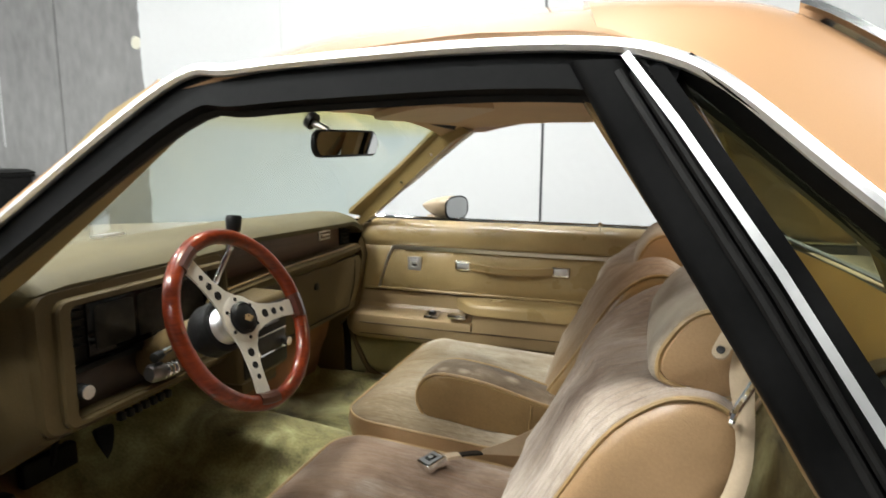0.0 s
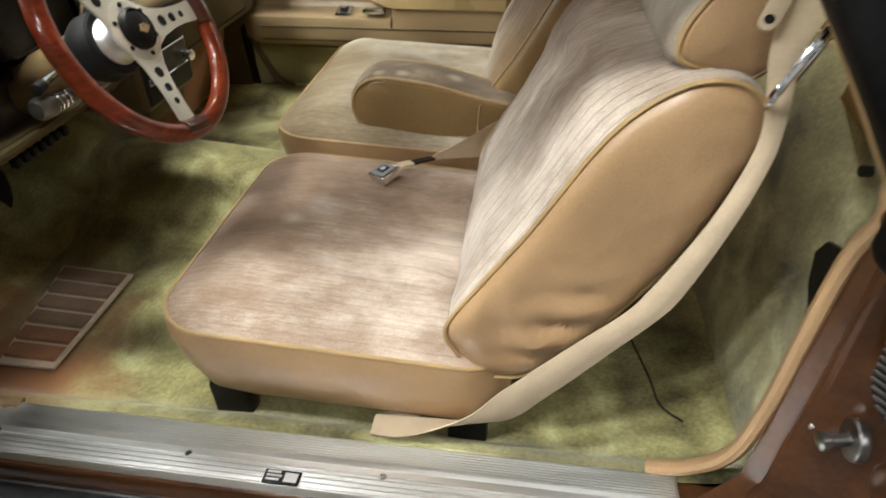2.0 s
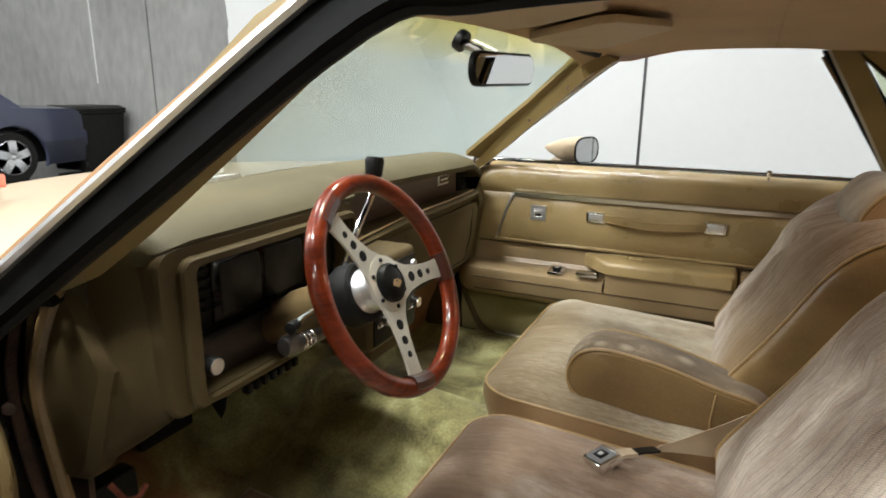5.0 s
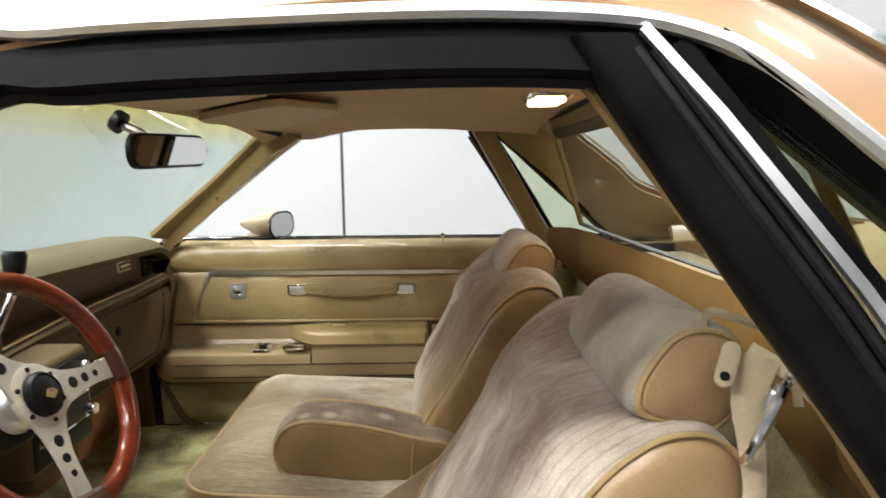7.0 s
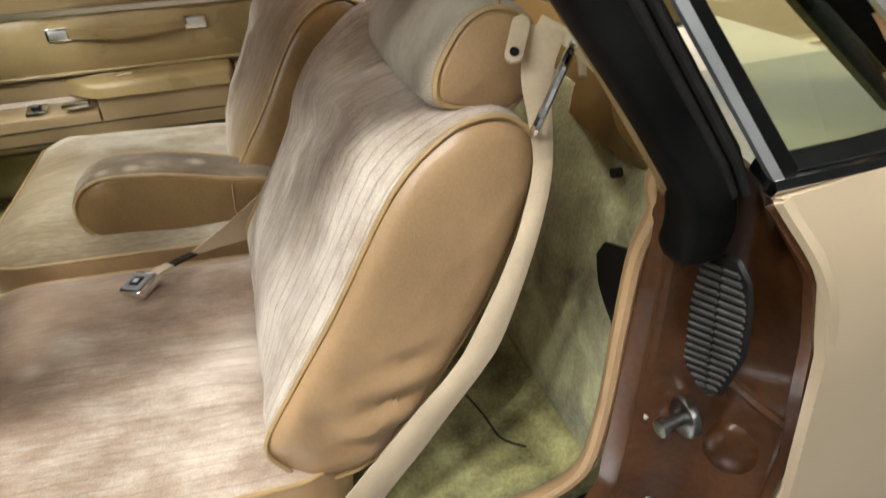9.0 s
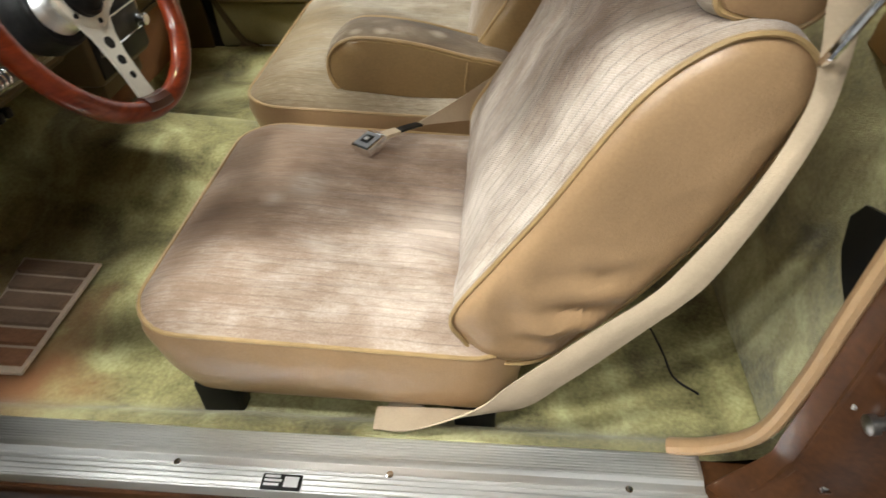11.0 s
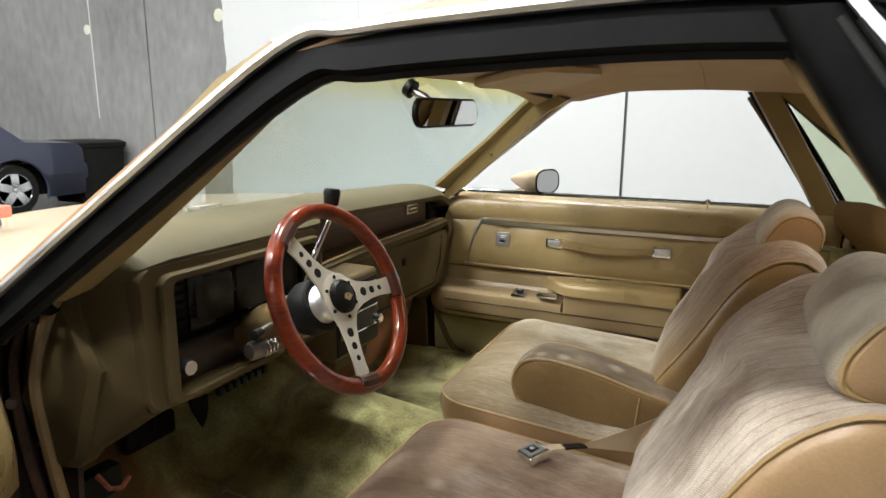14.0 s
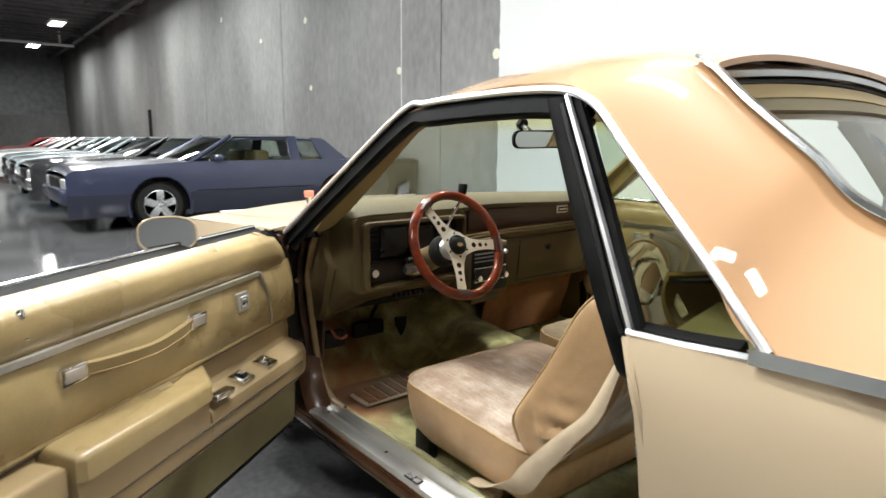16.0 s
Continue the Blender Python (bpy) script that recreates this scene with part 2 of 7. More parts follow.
M_VINYL = mat("tan_vinyl", (0.34, 0.212, 0.108), 0.33, soft=13, var=0.14, scale=5, fine=260, bump=0.25, bscale=420)
M_VINYL_DOOR = mat("gold_vinyl", (0.315, 0.228, 0.104), 0.29, soft=9, var=0.17, rvar=0.3, scale=5, fine=240, bump=0.25, bscale=400)
M_LEDGE = mat("tan_moulded_plastic", (0.31, 0.222, 0.116), 0.36, var=0.10, scale=6, fine=300, bump=0.2, bscale=500)
M_PIPING = mat("piping_vinyl", (0.34, 0.225, 0.10), 0.42, var=0.15, scale=30)
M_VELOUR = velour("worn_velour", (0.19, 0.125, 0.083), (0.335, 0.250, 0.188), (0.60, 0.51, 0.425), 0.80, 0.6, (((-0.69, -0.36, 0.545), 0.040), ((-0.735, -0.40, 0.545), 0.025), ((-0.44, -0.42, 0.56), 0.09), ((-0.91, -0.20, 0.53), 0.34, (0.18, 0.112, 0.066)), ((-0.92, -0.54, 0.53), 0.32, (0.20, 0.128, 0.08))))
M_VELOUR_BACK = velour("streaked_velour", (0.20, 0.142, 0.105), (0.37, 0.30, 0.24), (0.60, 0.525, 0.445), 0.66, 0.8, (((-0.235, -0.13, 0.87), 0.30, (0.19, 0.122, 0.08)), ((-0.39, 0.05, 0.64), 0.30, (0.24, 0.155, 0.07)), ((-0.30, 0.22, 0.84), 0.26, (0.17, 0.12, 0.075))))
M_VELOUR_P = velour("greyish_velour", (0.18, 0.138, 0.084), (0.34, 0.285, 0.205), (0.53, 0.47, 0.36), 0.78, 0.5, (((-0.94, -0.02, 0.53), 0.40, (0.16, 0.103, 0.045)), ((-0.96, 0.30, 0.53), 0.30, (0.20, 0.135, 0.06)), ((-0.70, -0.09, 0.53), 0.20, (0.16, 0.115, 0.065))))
M_VELOUR_PLAIN = velour("plain_velour", (0.20, 0.158, 0.115), (0.32, 0.27, 0.21), (0.44, 0.385, 0.31), 1.0, 0.25)
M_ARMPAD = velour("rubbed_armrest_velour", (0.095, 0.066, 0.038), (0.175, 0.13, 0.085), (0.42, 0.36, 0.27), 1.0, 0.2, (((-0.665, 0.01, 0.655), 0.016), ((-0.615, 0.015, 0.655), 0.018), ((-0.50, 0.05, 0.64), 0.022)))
# Darker copy of the tan vinyl, with the shade between the seats in it.
M_ARMSIDE = mat("shaded_gold_vinyl", (0.23, 0.145, 0.060), 0.34, soft=14, var=0.2, scale=6, fine=240, bump=0.25, bscale=400)
M_CARPET = pile_carpet("olive_carpet", (0.085, 0.070, 0.022), (0.25, 0.224, 0.086), (0.50, 0.48, 0.24), (0.27, 0.115, 0.040), (-1.36, -0.64, 0.30), 0.21)
M_GOLD = mat("gold_padded_vinyl", (0.118, 0.066, 0.019), 0.5, spec=0.12, var=0.14, scale=7, fine=240, bump=0.2, bscale=400)
M_BROWNPANEL = mat("dark_brown_panel", (0.022, 0.014, 0.009), 0.4, var=0.3, scale=20)
M_PALEWALL = mat("pale_grey_wall", (0.42, 0.42, 0.41), 0.8, var=0.08, scale=0.4, fine=9, bump=0.1)
M_DARKMETAL = mat("dark_steel", (0.22, 0.21, 0.20), 0.3, metal=1.0, var=0.2, scale=30)
M_DOORCARPET = mat("olive_gold_door_carpet", (0.27, 0.235, 0.115), 0.95, var=0.22, scale=5, fine=260, bump=0.6, bscale=420)
M_TOE = mat("rust_brown_carpet", (0.20, 0.085, 0.03), 0.95, var=0.35, scale=7, fine=200, bump=0.6, bscale=380)
M_HEELGROOVE = mat("worn_pale_groove", (0.50, 0.40, 0.30), 0.8, var=0.2, scale=12, fine=150)
M_MATRED = mat("reddened_heel_pad", (0.26, 0.125, 0.065), 0.75, var=0.3, scale=12, fine=150, bump=0.4)
M_MAT = mat("brown_heel_pad", (0.22, 0.145, 0.095), 0.75, var=0.25, scale=12, fine=150, bump=0.4)
M_PAINT = mat("beige_paint", (0.42, 0.325, 0.215), 0.42, metal=0.12, var=0.05, scale=3, fine=900, coat=0.65, spec=0.3)
M_ROOF = mat("orange_tan_paint", (0.42, 0.235, 0.115), 0.5, metal=0.0, var=0.05, scale=3, fine=900, coat=1.0, spec=0.3)
M_ROOF.node_tree.nodes["Principled BSDF"].inputs["Coat Roughness"].default_value = 0.04
M_JAMB = mat("brown_jamb_paint", (0.056, 0.022, 0.008), 0.3, spec=0.3, metal=0.1, var=0.5, scale=9, fine=120, coat=0.4)
# Near-black metal whose colour includes the shade of the door opening.
M_JAMB_DARK = mat("shade_dark_metal", (0.014, 0.009, 0.007), 0.5, var=0.7, scale=26, fine=140, bump=0.6, bscale=70)
M_JAMB_RUST = mat("weathered_brown_metal", (0.05, 0.026, 0.016), 0.6, metal=0.2, var=0.6, scale=22, fine=160, bump=0.6, bscale=80)
M_CHROME = mat("chrome", (0.80, 0.80, 0.80), 0.10, metal=1.0, var=0.05, scale=20, rvar=0.4)
M_MOLDING = mat("weathered_bright_moulding", (0.58, 0.58, 0.575), 0.16, metal=1.0, var=0.12, scale=10, rvar=0.4)
M_SATIN = mat("satin_bright_trim", (0.84, 0.84, 0.84), 0.42, metal=1.0, var=0.08, scale=14, rvar=0.3)
M_ALU = mat("scuffed_aluminium", (0.78, 0.77, 0.74), 0.36, metal=1.0, var=0.09, scale=9, fine=70, bump=0.08, stretch=(0.25, 4, 4), rvar=0.4)
M_RIM = mat("polished_alloy", (0.62, 0.62, 0.63), 0.25, metal=0.9, var=0.08, scale=20)
M_RUBBER = mat("black_rubber", (0.009, 0.0085, 0.008), 0.5, spec=0.2, var=0.4, scale=20, fine=160, bump=0.3)
M_BLACKFRAME = mat("black_seal", (0.0045, 0.0044, 0.0043), 0.5, spec=0.06, var=0.5, scale=14, fine=120, bump=0.03)
M_BLACK = mat("black_plastic", (0.007, 0.0068, 0.0063), 0.38, spec=0.2, var=0.3, scale=20)
M_GAUGE = mat("dark_gauge_face", (0.016, 0.015, 0.012), 0.3, spec=0.25, var=0.6, scale=30)
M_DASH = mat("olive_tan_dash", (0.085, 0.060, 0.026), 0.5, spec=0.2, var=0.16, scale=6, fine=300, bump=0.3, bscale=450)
M_DASHTOP = mat("olive_dash_pad", (0.084, 0.069, 0.033), 0.6, spec=0.25, var=0.18, scale=6, fine=300, bump=0.35, bscale=450)
M_WOODGRAIN = mat("brown_appliqué".replace("é", "e"), (0.11, 0.065, 0.042), 0.45, var=0.3, scale=9, fine=60, stretch=(1, 0.25, 5))
M_HEAD = mat("tan_headliner", (0.52, 0.37, 0.23), 0.9, var=0.08, scale=6, fine=300, bump=0.3, bscale=500)
M_VISOR = mat("pale_tan_visor", (0.52, 0.40, 0.26), 0.7, var=0.06, scale=8, fine=260, bump=0.2)
M_TRIM = mat("tan_hard_trim", (0.27, 0.192, 0.074), 0.45, var=0.1, scale=8, fine=240, bump=0.15)
M_OLIVETRIM = mat("olive_tan_trim", (0.115, 0.09, 0.042), 0.5, var=0.14, scale=9, fine=200, bump=0.2)
M_QUARTER = mat("olive_gold_quarter_trim", (0.17, 0.135, 0.06), 0.5, var=0.14, scale=9, fine=200, bump=0.2)
M_WELT = mat("brown_tan_welt", (0.20, 0.125, 0.05), 0.45, var=0.2, scale=9, fine=200, bump=0.2)
M_BELT = mat("beige_webbing", (0.43, 0.335, 0.225), 0.85, var=0.1, scale=20, fine=300, bump=0.4, bscale=700)
M_WOODRIM = mat("varnished_mahogany", (0.085, 0.010, 0.0035), 0.3, spec=0.15, var=0.35, scale=12, fine=70, coat=0.6, second=(0.16, 0.024, 0.006), stretch=(1, 1, 3))
M_WOODDARK = mat("dark_mahogany", (0.05, 0.012, 0.006), 0.3, var=0.3, scale=12, coat=0.8)
M_SPOKE = mat("brushed_spoke", (0.70, 0.665, 0.57), 0.34, metal=0.45, var=0.08, scale=20, fine=200)
M_CONCRETE = mat("tilt_up_concrete", (0.175, 0.173, 0.167), 0.85, var=0.32, scale=0.55, fine=9, bump=0.3, bscale=40, stretch=(1, 1, 0.45))
M_WHITEWALL = mat("white_wall_paint", (0.495, 0.50, 0.495), 0.7, var=0.03, scale=0.5, fine=12, bump=0.1)
M_FLOOR = mat("polished_concrete", (0.066, 0.0655, 0.067), 0.17, var=0.35, scale=0.8, fine=40, bump=0.06, rvar=0.3)
M_DARKSTEEL = mat("dark_roof_steel", (0.10, 0.103, 0.108), 0.6, var=0.3, scale=2)
M_STEELGREY = mat("grey_steel", (0.16, 0.16, 0.165), 0.5, var=0.3, scale=3)
M_LAMPWHITE = mat("white_enamel", (0.8, 0.8, 0.8), 0.4, var=0.04)
M_SIDEGLASS = glass("green_tinted_glass", (0.86, 0.90, 0.79))
M_REARGLASS = glass("rear_window_glass", (0.94, 0.965, 0.93))
M_GLASS = glass("clear_glass", (0.90, 0.94, 0.91))
M_WINDSHIELD = glass("tinted_windshield", (0.83, 0.88, 0.87), band=((0.86, 0.82, 0.48), 1.215, 1.285))
M_DIALGLASS = mat("black_dial_glass", (0.006, 0.006, 0.006), 0.07, spec=0.25, var=0.3, scale=9)
M_COLUMN = mat("gold_brown_column", (0.17, 0.115, 0.05), 0.42, var=0.1, scale=8, fine=240, bump=0.15)
M_CARGLASS = mat("dark_car_glass", (0.02, 0.024, 0.024), 0.04, var=0.2, scale=2, coat=1.0)
M_MIRROR = mat("mirror_silver", (0.82, 0.83, 0.83), 0.02, metal=1.0, var=0.01, rvar=0.0)
M_PALE = mat("pale_patch", (0.52, 0.50, 0.40), 0.8, var=0.1)
M_PINK = mat("pink_reflector", (0.75, 0.22, 0.15), 0.2, var=0.2, coat=1.0)
M_DOME = glow("dome_lens", (1.0, 0.66, 0.36), 4.0)
M_LAMP = glow("lamp_lens", (1.0, 0.97, 0.92), 14.0)
M_AMBER = mat("amber_lens", (0.75, 0.38, 0.02), 0.25, coat=1.0)
M_LOUVRE = mat("dusty_black_louvre", (0.055, 0.054, 0.05), 0.4, var=0.3, scale=40)
# For seams, and for the shade painted in the armrest notch and under the fold.
M_SEAM = mat("dark_seam_and_shade", (0.07, 0.045, 0.024), 0.6)
M_COPPER = mat("reddish_wiring", (0.24, 0.07, 0.04), 0.4, var=0.5, scale=60)


# ---- mesh helpers ----
def part(name, bm, material, parent=None, label="", smooth=35, xf=None):
    """Links a bmesh as one mesh object, under a thing or a part when one is given. World coordinates."""
    if xf is not None:
        bm.transform(xf)
        if xf.determinant() < 0:
            bmesh.ops.reverse_faces(bm, faces=bm.faces)
    bmesh.ops.recalc_face_normals(bm, faces=bm.faces)
    me = bpy.data.meshes.new(name)
    bm.to_mesh(me)
    bm.free()
    me.materials.append(material)
    if smooth:
        me.polygons.foreach_set("use_smooth", [True] * len(me.polygons))
        me.set_sharp_from_angle(angle=radians(smooth))
    ob = new(name, me)
    if parent is not None:
        ob.parent = parent
        if parent.type == "EMPTY":
            ob.matrix_parent_inverse = parent.matrix_basis.inverted()
    if label:
        tagged(ob, label)
    return ob


def thing(name, at, label, category, group="", kind=""):
    ob = new(name)
    ob.empty_display_size = 0.1
    ob.matrix_basis = Matrix.Translation(at)
    return tagged(ob, label, category, group, kind)


def box(lo, hi, bevel=0.0, seg=2, bm=None):
    own = bmesh.new()
    r = bmesh.ops.create_cube(own, size=1.0)
    c = [(a + b) / 2 for a, b in zip(lo, hi)]
    s = [abs(b - a) for a, b in zip(lo, hi)]
    own.transform(Matrix.Translation(c) @ Matrix.Diagonal((*s, 1)))
    if bevel:
        bmesh.ops.bevel(own, geom=list(own.edges), offset=min(bevel, min(s) * 0.45), segments=seg, profile=0.5, affect="EDGES")
    return join(bm, own)


def join(bm, own):
    """Adds own to bm, if there is one."""
    if bm is None:
        return own
    tmp = bpy.data.meshes.new("tmp")
    own.to_mesh(tmp)
    own.free()
    bm.from_mesh(tmp)
    bpy.data.meshes.remove(tmp)
    return bm


def loft(rings, closed=True, caps=True, bm=None, wrap=False):
    bm = bm or bmesh.new()
    vs = [[bm.verts.new(p) for p in r] for r in rings]
    n = len(rings[0])
    pairs = list(zip(vs, vs[1:])) + ([(vs[-1], vs[0])] if wrap else [])
    for a, b in pairs:
        for i in range(n if closed else n - 1):
            j = (i + 1) % n
            bm.faces.new((a[i], a[j], b[j], b[i]))
    if caps and closed and not wrap:
        bm.faces.new(vs[0][::-1])
        bm.faces.new(vs[-1])
    return bm


def spline(pts, n, closed=False):
    """Catmull-Rom through the points, n samples to a span."""
    P = [Vector(p) for p in pts]
    out = []
    m = len(P)
    for i in range(m if closed else m - 1):
        if closed:
            a, b, c, d = P[i - 1], P[i], P[(i + 1) % m], P[(i + 2) % m]
        else:
            b, c = P[i], P[i + 1]
            a = P[i - 1] if i else b * 2 - c
            d = P[i + 2] if i + 2 < m else c * 2 - b
        for k in range(n):
            t = k / n
            out.append(0.5 * ((2 * b) + (c - a) * t + (2 * a - 5 * b + 4 * c - d) * t * t + (3 * b - a - 3 * c + d) * t ** 3))
    if not closed:
        out.append(P[-1])
    return out


def tube(path, r, sides=8, closed=False, flat=1.0, bm=None):
    """A round (or flattened) bar along a path; r: one radius, or one for each point."""
    P = [Vector(p) for p in path]
    n = len(P)
    rad = r if isinstance(r, (list, tuple)) else [r] * n
    rings, up = [], None
    for i, p in enumerate(P):
        a = P[i - 1] if (i or closed) else p
        b = P[(i + 1) % n] if (i < n - 1 or closed) else p
        t = (b - a).normalized()
        if up is None:
            up = Vector((0, 0, 1)) if abs(t.z) < 0.9 else Vector((1, 0, 0))
        side = t.cross(up).normalized()
        up = side.cross(t).normalized()
        rings.append([p + side * math.cos(2 * math.pi * k / sides) * rad[i] + up * math.sin(2 * math.pi * k / sides) * rad[i] * flat for k in range(sides)])
    return loft(rings, caps=True, wrap=closed, bm=bm)


def strip(path, across, w, t, bm=None):
    """A flat band along a path: across gives its width's direction (one, or one a point), w its width, t its thickness."""
    P = [Vector(p) for p in path]
    A = [Vector(a).normalized() for a in across] if isinstance(across, list) else [Vector(across).normalized()] * len(P)
    rings = []
    for i, p in enumerate(P):
        d = (P[min(i + 1, len(P) - 1)] - P[max(i - 1, 0)]).normalized()
        nn = d.cross(A[i]).normalized()
        a = nn.cross(d).normalized()
        rings.append([p + a * w / 2 + nn * t / 2, p - a * w / 2 + nn * t / 2, p - a * w / 2 - nn * t / 2, p + a * w / 2 - nn * t / 2])
    return loft(rings, bm=bm)


def sheet(fn, nu, nv, thick=0.0, keep=None):
    """A surface fn(u, v), u and v from 0 to 1, with a thickness along its normal."""
    bm = bmesh.new()
    g = [[bm.verts.new(fn(i / nu, j / nv)) for j in range(nv + 1)] for i in range(nu + 1)]
    for i in range(nu):
        for j in range(nv):
            q = (g[i][j], g[i + 1][j], g[i + 1][j + 1], g[i][j + 1])
            if keep is None or keep(sum((v.co for v in q), Vector()) / 4):
                bm.faces.new(q)
    loose = [v for v in bm.verts if not v.link_faces]
    if loose:
        bmesh.ops.delete(bm, geom=loose, context="VERTS")
    bmesh.ops.remove_doubles(bm, verts=bm.verts, dist=1e-6)
    if thick:
        bmesh.ops.recalc_face_normals(bm, faces=bm.faces)
        bmesh.ops.solidify(bm, geom=list(bm.faces), thickness=thick)
    return bm


def prism(outline, place, depth, bevel=0.0, seg=2, bm=None):
    """An outline of (a, b) pairs, set in space by place(a, b, c), extruded over c from 0 to depth."""
    own = bmesh.new()
    lo = [own.verts.new(place(a, b, 0)) for a, b in outline]
    hi = [own.verts.new(place(a, b, depth)) for a, b in outline]
    n = len(outline)
    top = own.faces.new(hi)
    own.faces.new(lo[::-1])
    for i in range(n):
        own.faces.new((lo[i], lo[(i + 1) % n], hi[(i + 1) % n], hi[i]))
    if bevel:
        bmesh.ops.bevel(own, geom=list(top.edges), offset=bevel, segments=seg, profile=0.5, affect="EDGES")
    return join(bm, own)


def rrect(x0, x1, y0, y1, r, n=6):
    pts = []
    for cx, cy, a0 in ((x1 - r, y1 - r, 0), (x0 + r, y1 - r, 90), (x0 + r, y0 + r, 180), (x1 - r, y0 + r, 270)):
        for k in range(n + 1):
            a = radians(a0 + 90 * k / n)
            pts.append((cx + r * math.cos(a), cy + r * math.sin(a)))
    return pts


def disc(center, axis, r, depth, sides=24, bevel=0.0, bm=None):
    """A short round bar from center along axis."""
    axis = Vector(axis).normalized()
    q = Vector((0, 0, 1)).rotation_difference(axis).to_matrix().to_4x4()
    place = lambda a, b, c: Vector(center) + (q @ Vector((a, b, c)))
    return prism([(r * math.cos(2 * math.pi * k / sides), r * math.sin(2 * math.pi * k / sides)) for k in range(sides)], place, depth, bevel, bm=bm)


def lathe(center, axis, profile, sides=24, bm=None):
    """Turns (radius, height) pairs about an axis."""
    axis = Vector(axis).normalized()
    q = Vector((0, 0, 1)).rotation_difference(axis).to_matrix().to_4x4()
    rings = [[Vector(center) + (q @ Vector((r * math.cos(2 * math.pi * k / sides), r * math.sin(2 * math.pi * k / sides), h))) for k in range(sides)] for r, h in profile]
    return loft(rings, bm=bm)


def mirror_y():
    return Matrix.Diagonal((1, -1, 1, 1))


def wob(p, scale, amount):
    return noise.noise(Vector(p) * scale) * amount

# ---- hall ----
WALL_Y, CEIL_Z = 5.1, 6.4
X_W, X_E, Y_S = -46.0, 14.0, -14.0
JOINTS = [X_W, -37.8, -31.7, -25.6, -19.65, -14.05, -7.89, -1.335, 4.8, 10.9, X_E]

floor = part("floor", box((X_W, Y_S, -0.2), (X_E, WALL_Y + 0.3, 0.0)), M_FLOOR)
tagged(floor, "dark grey polished concrete hall floor with soft reflections", "floor", kind="structure")
wall_north = part("wall_north", box((X_W, WALL_Y + 0.03, 0), (X_E, WALL_Y + 0.3, CEIL_Z)), M_DARKSTEEL)
tagged(wall_north, "tilt-up concrete hall wall, partly painted white", "wall", kind="structure")
for a, b in zip(JOINTS, JOINTS[1:]):
    p = part("panel", box((a + 0.012, WALL_Y, 0), (b - 0.012, WALL_Y + 0.028, CEIL_Z), 0.004, 1), M_CONCRETE, wall_north)


def white_coat(x0, x1, ragged):
    """A coat of white paint on the wall, its left edge ragged where the roller stopped."""
    def fn(u, v):
        z = CEIL_Z * v
        left = x0 + (wob((0, 0, z), 2.3, 0.05) + wob((3, 0, z), 9.0, 0.03) if ragged else 0)
        return (left + (x1 - left) * u, WALL_Y - 0.003, z)
    return sheet(fn, 2, 90 if ragged else 2, 0.002)


part("white_coat", white_coat(-6.47, -1.345, True), M_WHITEWALL, wall_north, "white wall paint with a ragged edge")
for a, b in ((-1.315, 4.785), (4.815, 10.885), (10.915, X_E)):
    part("white_coat", white_coat(a, b, False), M_WHITEWALL, wall_north)
part("caulk_line", box((-4.412, WALL_Y - 0.006, 0), (-4.400, WALL_Y - 0.001, CEIL_Z)), M_PALEWALL, wall_north)
part("caulk_line", box((-9.045, WALL_Y - 0.006, 1.2), (-9.02, WALL_Y + 0.004, CEIL_Z)), M_PALEWALL, wall_north)
for sx, sz, r in ((-6.544, 2.513, 0.08), (-9.109, 2.471, 0.07), (-12.587, 2.37, 0.06), (-12.78, 3.86, 0.07), (-15.27, 3.70, 0.06), (-18.0, 4.6, 0.07)):
    part("filler_patch", disc((sx, WALL_Y + 0.002, sz), (0, -1, 0), r, 0.006, 14), M_PALE, wall_north, "pale round filler patch")
part("wall_pipe", tube([(-26.2, WALL_Y - 0.05, 1.3), (-26.2, WALL_Y - 0.05, 2.35)], 0.06), M_RUBBER, wall_north)
wall_west = part("wall_west", box((X_W - 0.3, Y_S, 0), (X_W, WALL_Y + 0.3, CEIL_Z)), M_STEELGREY)
tagged(wall_west, "dark grey far end wall of the hall", "wall", kind="structure")
part("low_wall", box((X_W, 0.5, 0), (X_W + 0.4, WALL_Y, 2.6), 0.02), M_CONCRETE, wall_west)
wall_south = part("wall_south", box((X_W, Y_S - 0.3, 0), (X_E, Y_S, CEIL_Z)), M_PALEWALL)
tagged(wall_south, "plain grey concrete hall wall", "wall", kind="structure")
wall_east = part("wall_east", box((X_E, Y_S, 0), (X_E + 0.3, WALL_Y + 0.3, CEIL_Z)), M_WHITEWALL)
tagged(wall_east, "plain white hall wall", "wall", kind="structure")


def ceiling_mesh():
    bm = box((X_W, Y_S, CEIL_Z), (X_E, WALL_Y + 0.3, CEIL_Z + 0.2))
    for k in range(60):
        x = X_W + 0.5 + k * 1.0
        box((x, Y_S, CEIL_Z - 0.06), (x + 0.14, WALL_Y, CEIL_Z), bm=bm)
    for k in range(8):
        x = X_W + 4 + k * 7.5
        box((x, Y_S, CEIL_Z - 0.38), (x + 0.16, WALL_Y, CEIL_Z - 0.3), bm=bm)
        box((x, Y_S, CEIL_Z - 0.1), (x + 0.16, WALL_Y, CEIL_Z - 0.06), bm=bm)
        for j in range(24):
            y = Y_S + 0.4 + j * 0.79
            tube([(x + 0.08, y, CEIL_Z - 0.34), (x + 0.08, y + 0.4, CEIL_Z - 0.08), (x + 0.08, y + 0.79, CEIL_Z - 0.34)], 0.02, 5, bm=bm)
    for y in (4.3, 0.6, -7.5):
        box((X_W, y, CEIL_Z - 0.36), (X_E, y + 0.2, CEIL_Z - 0.02), bm=bm)
    return bm


ceiling = part("ceiling", ceiling_mesh(), M_DARKSTEEL)
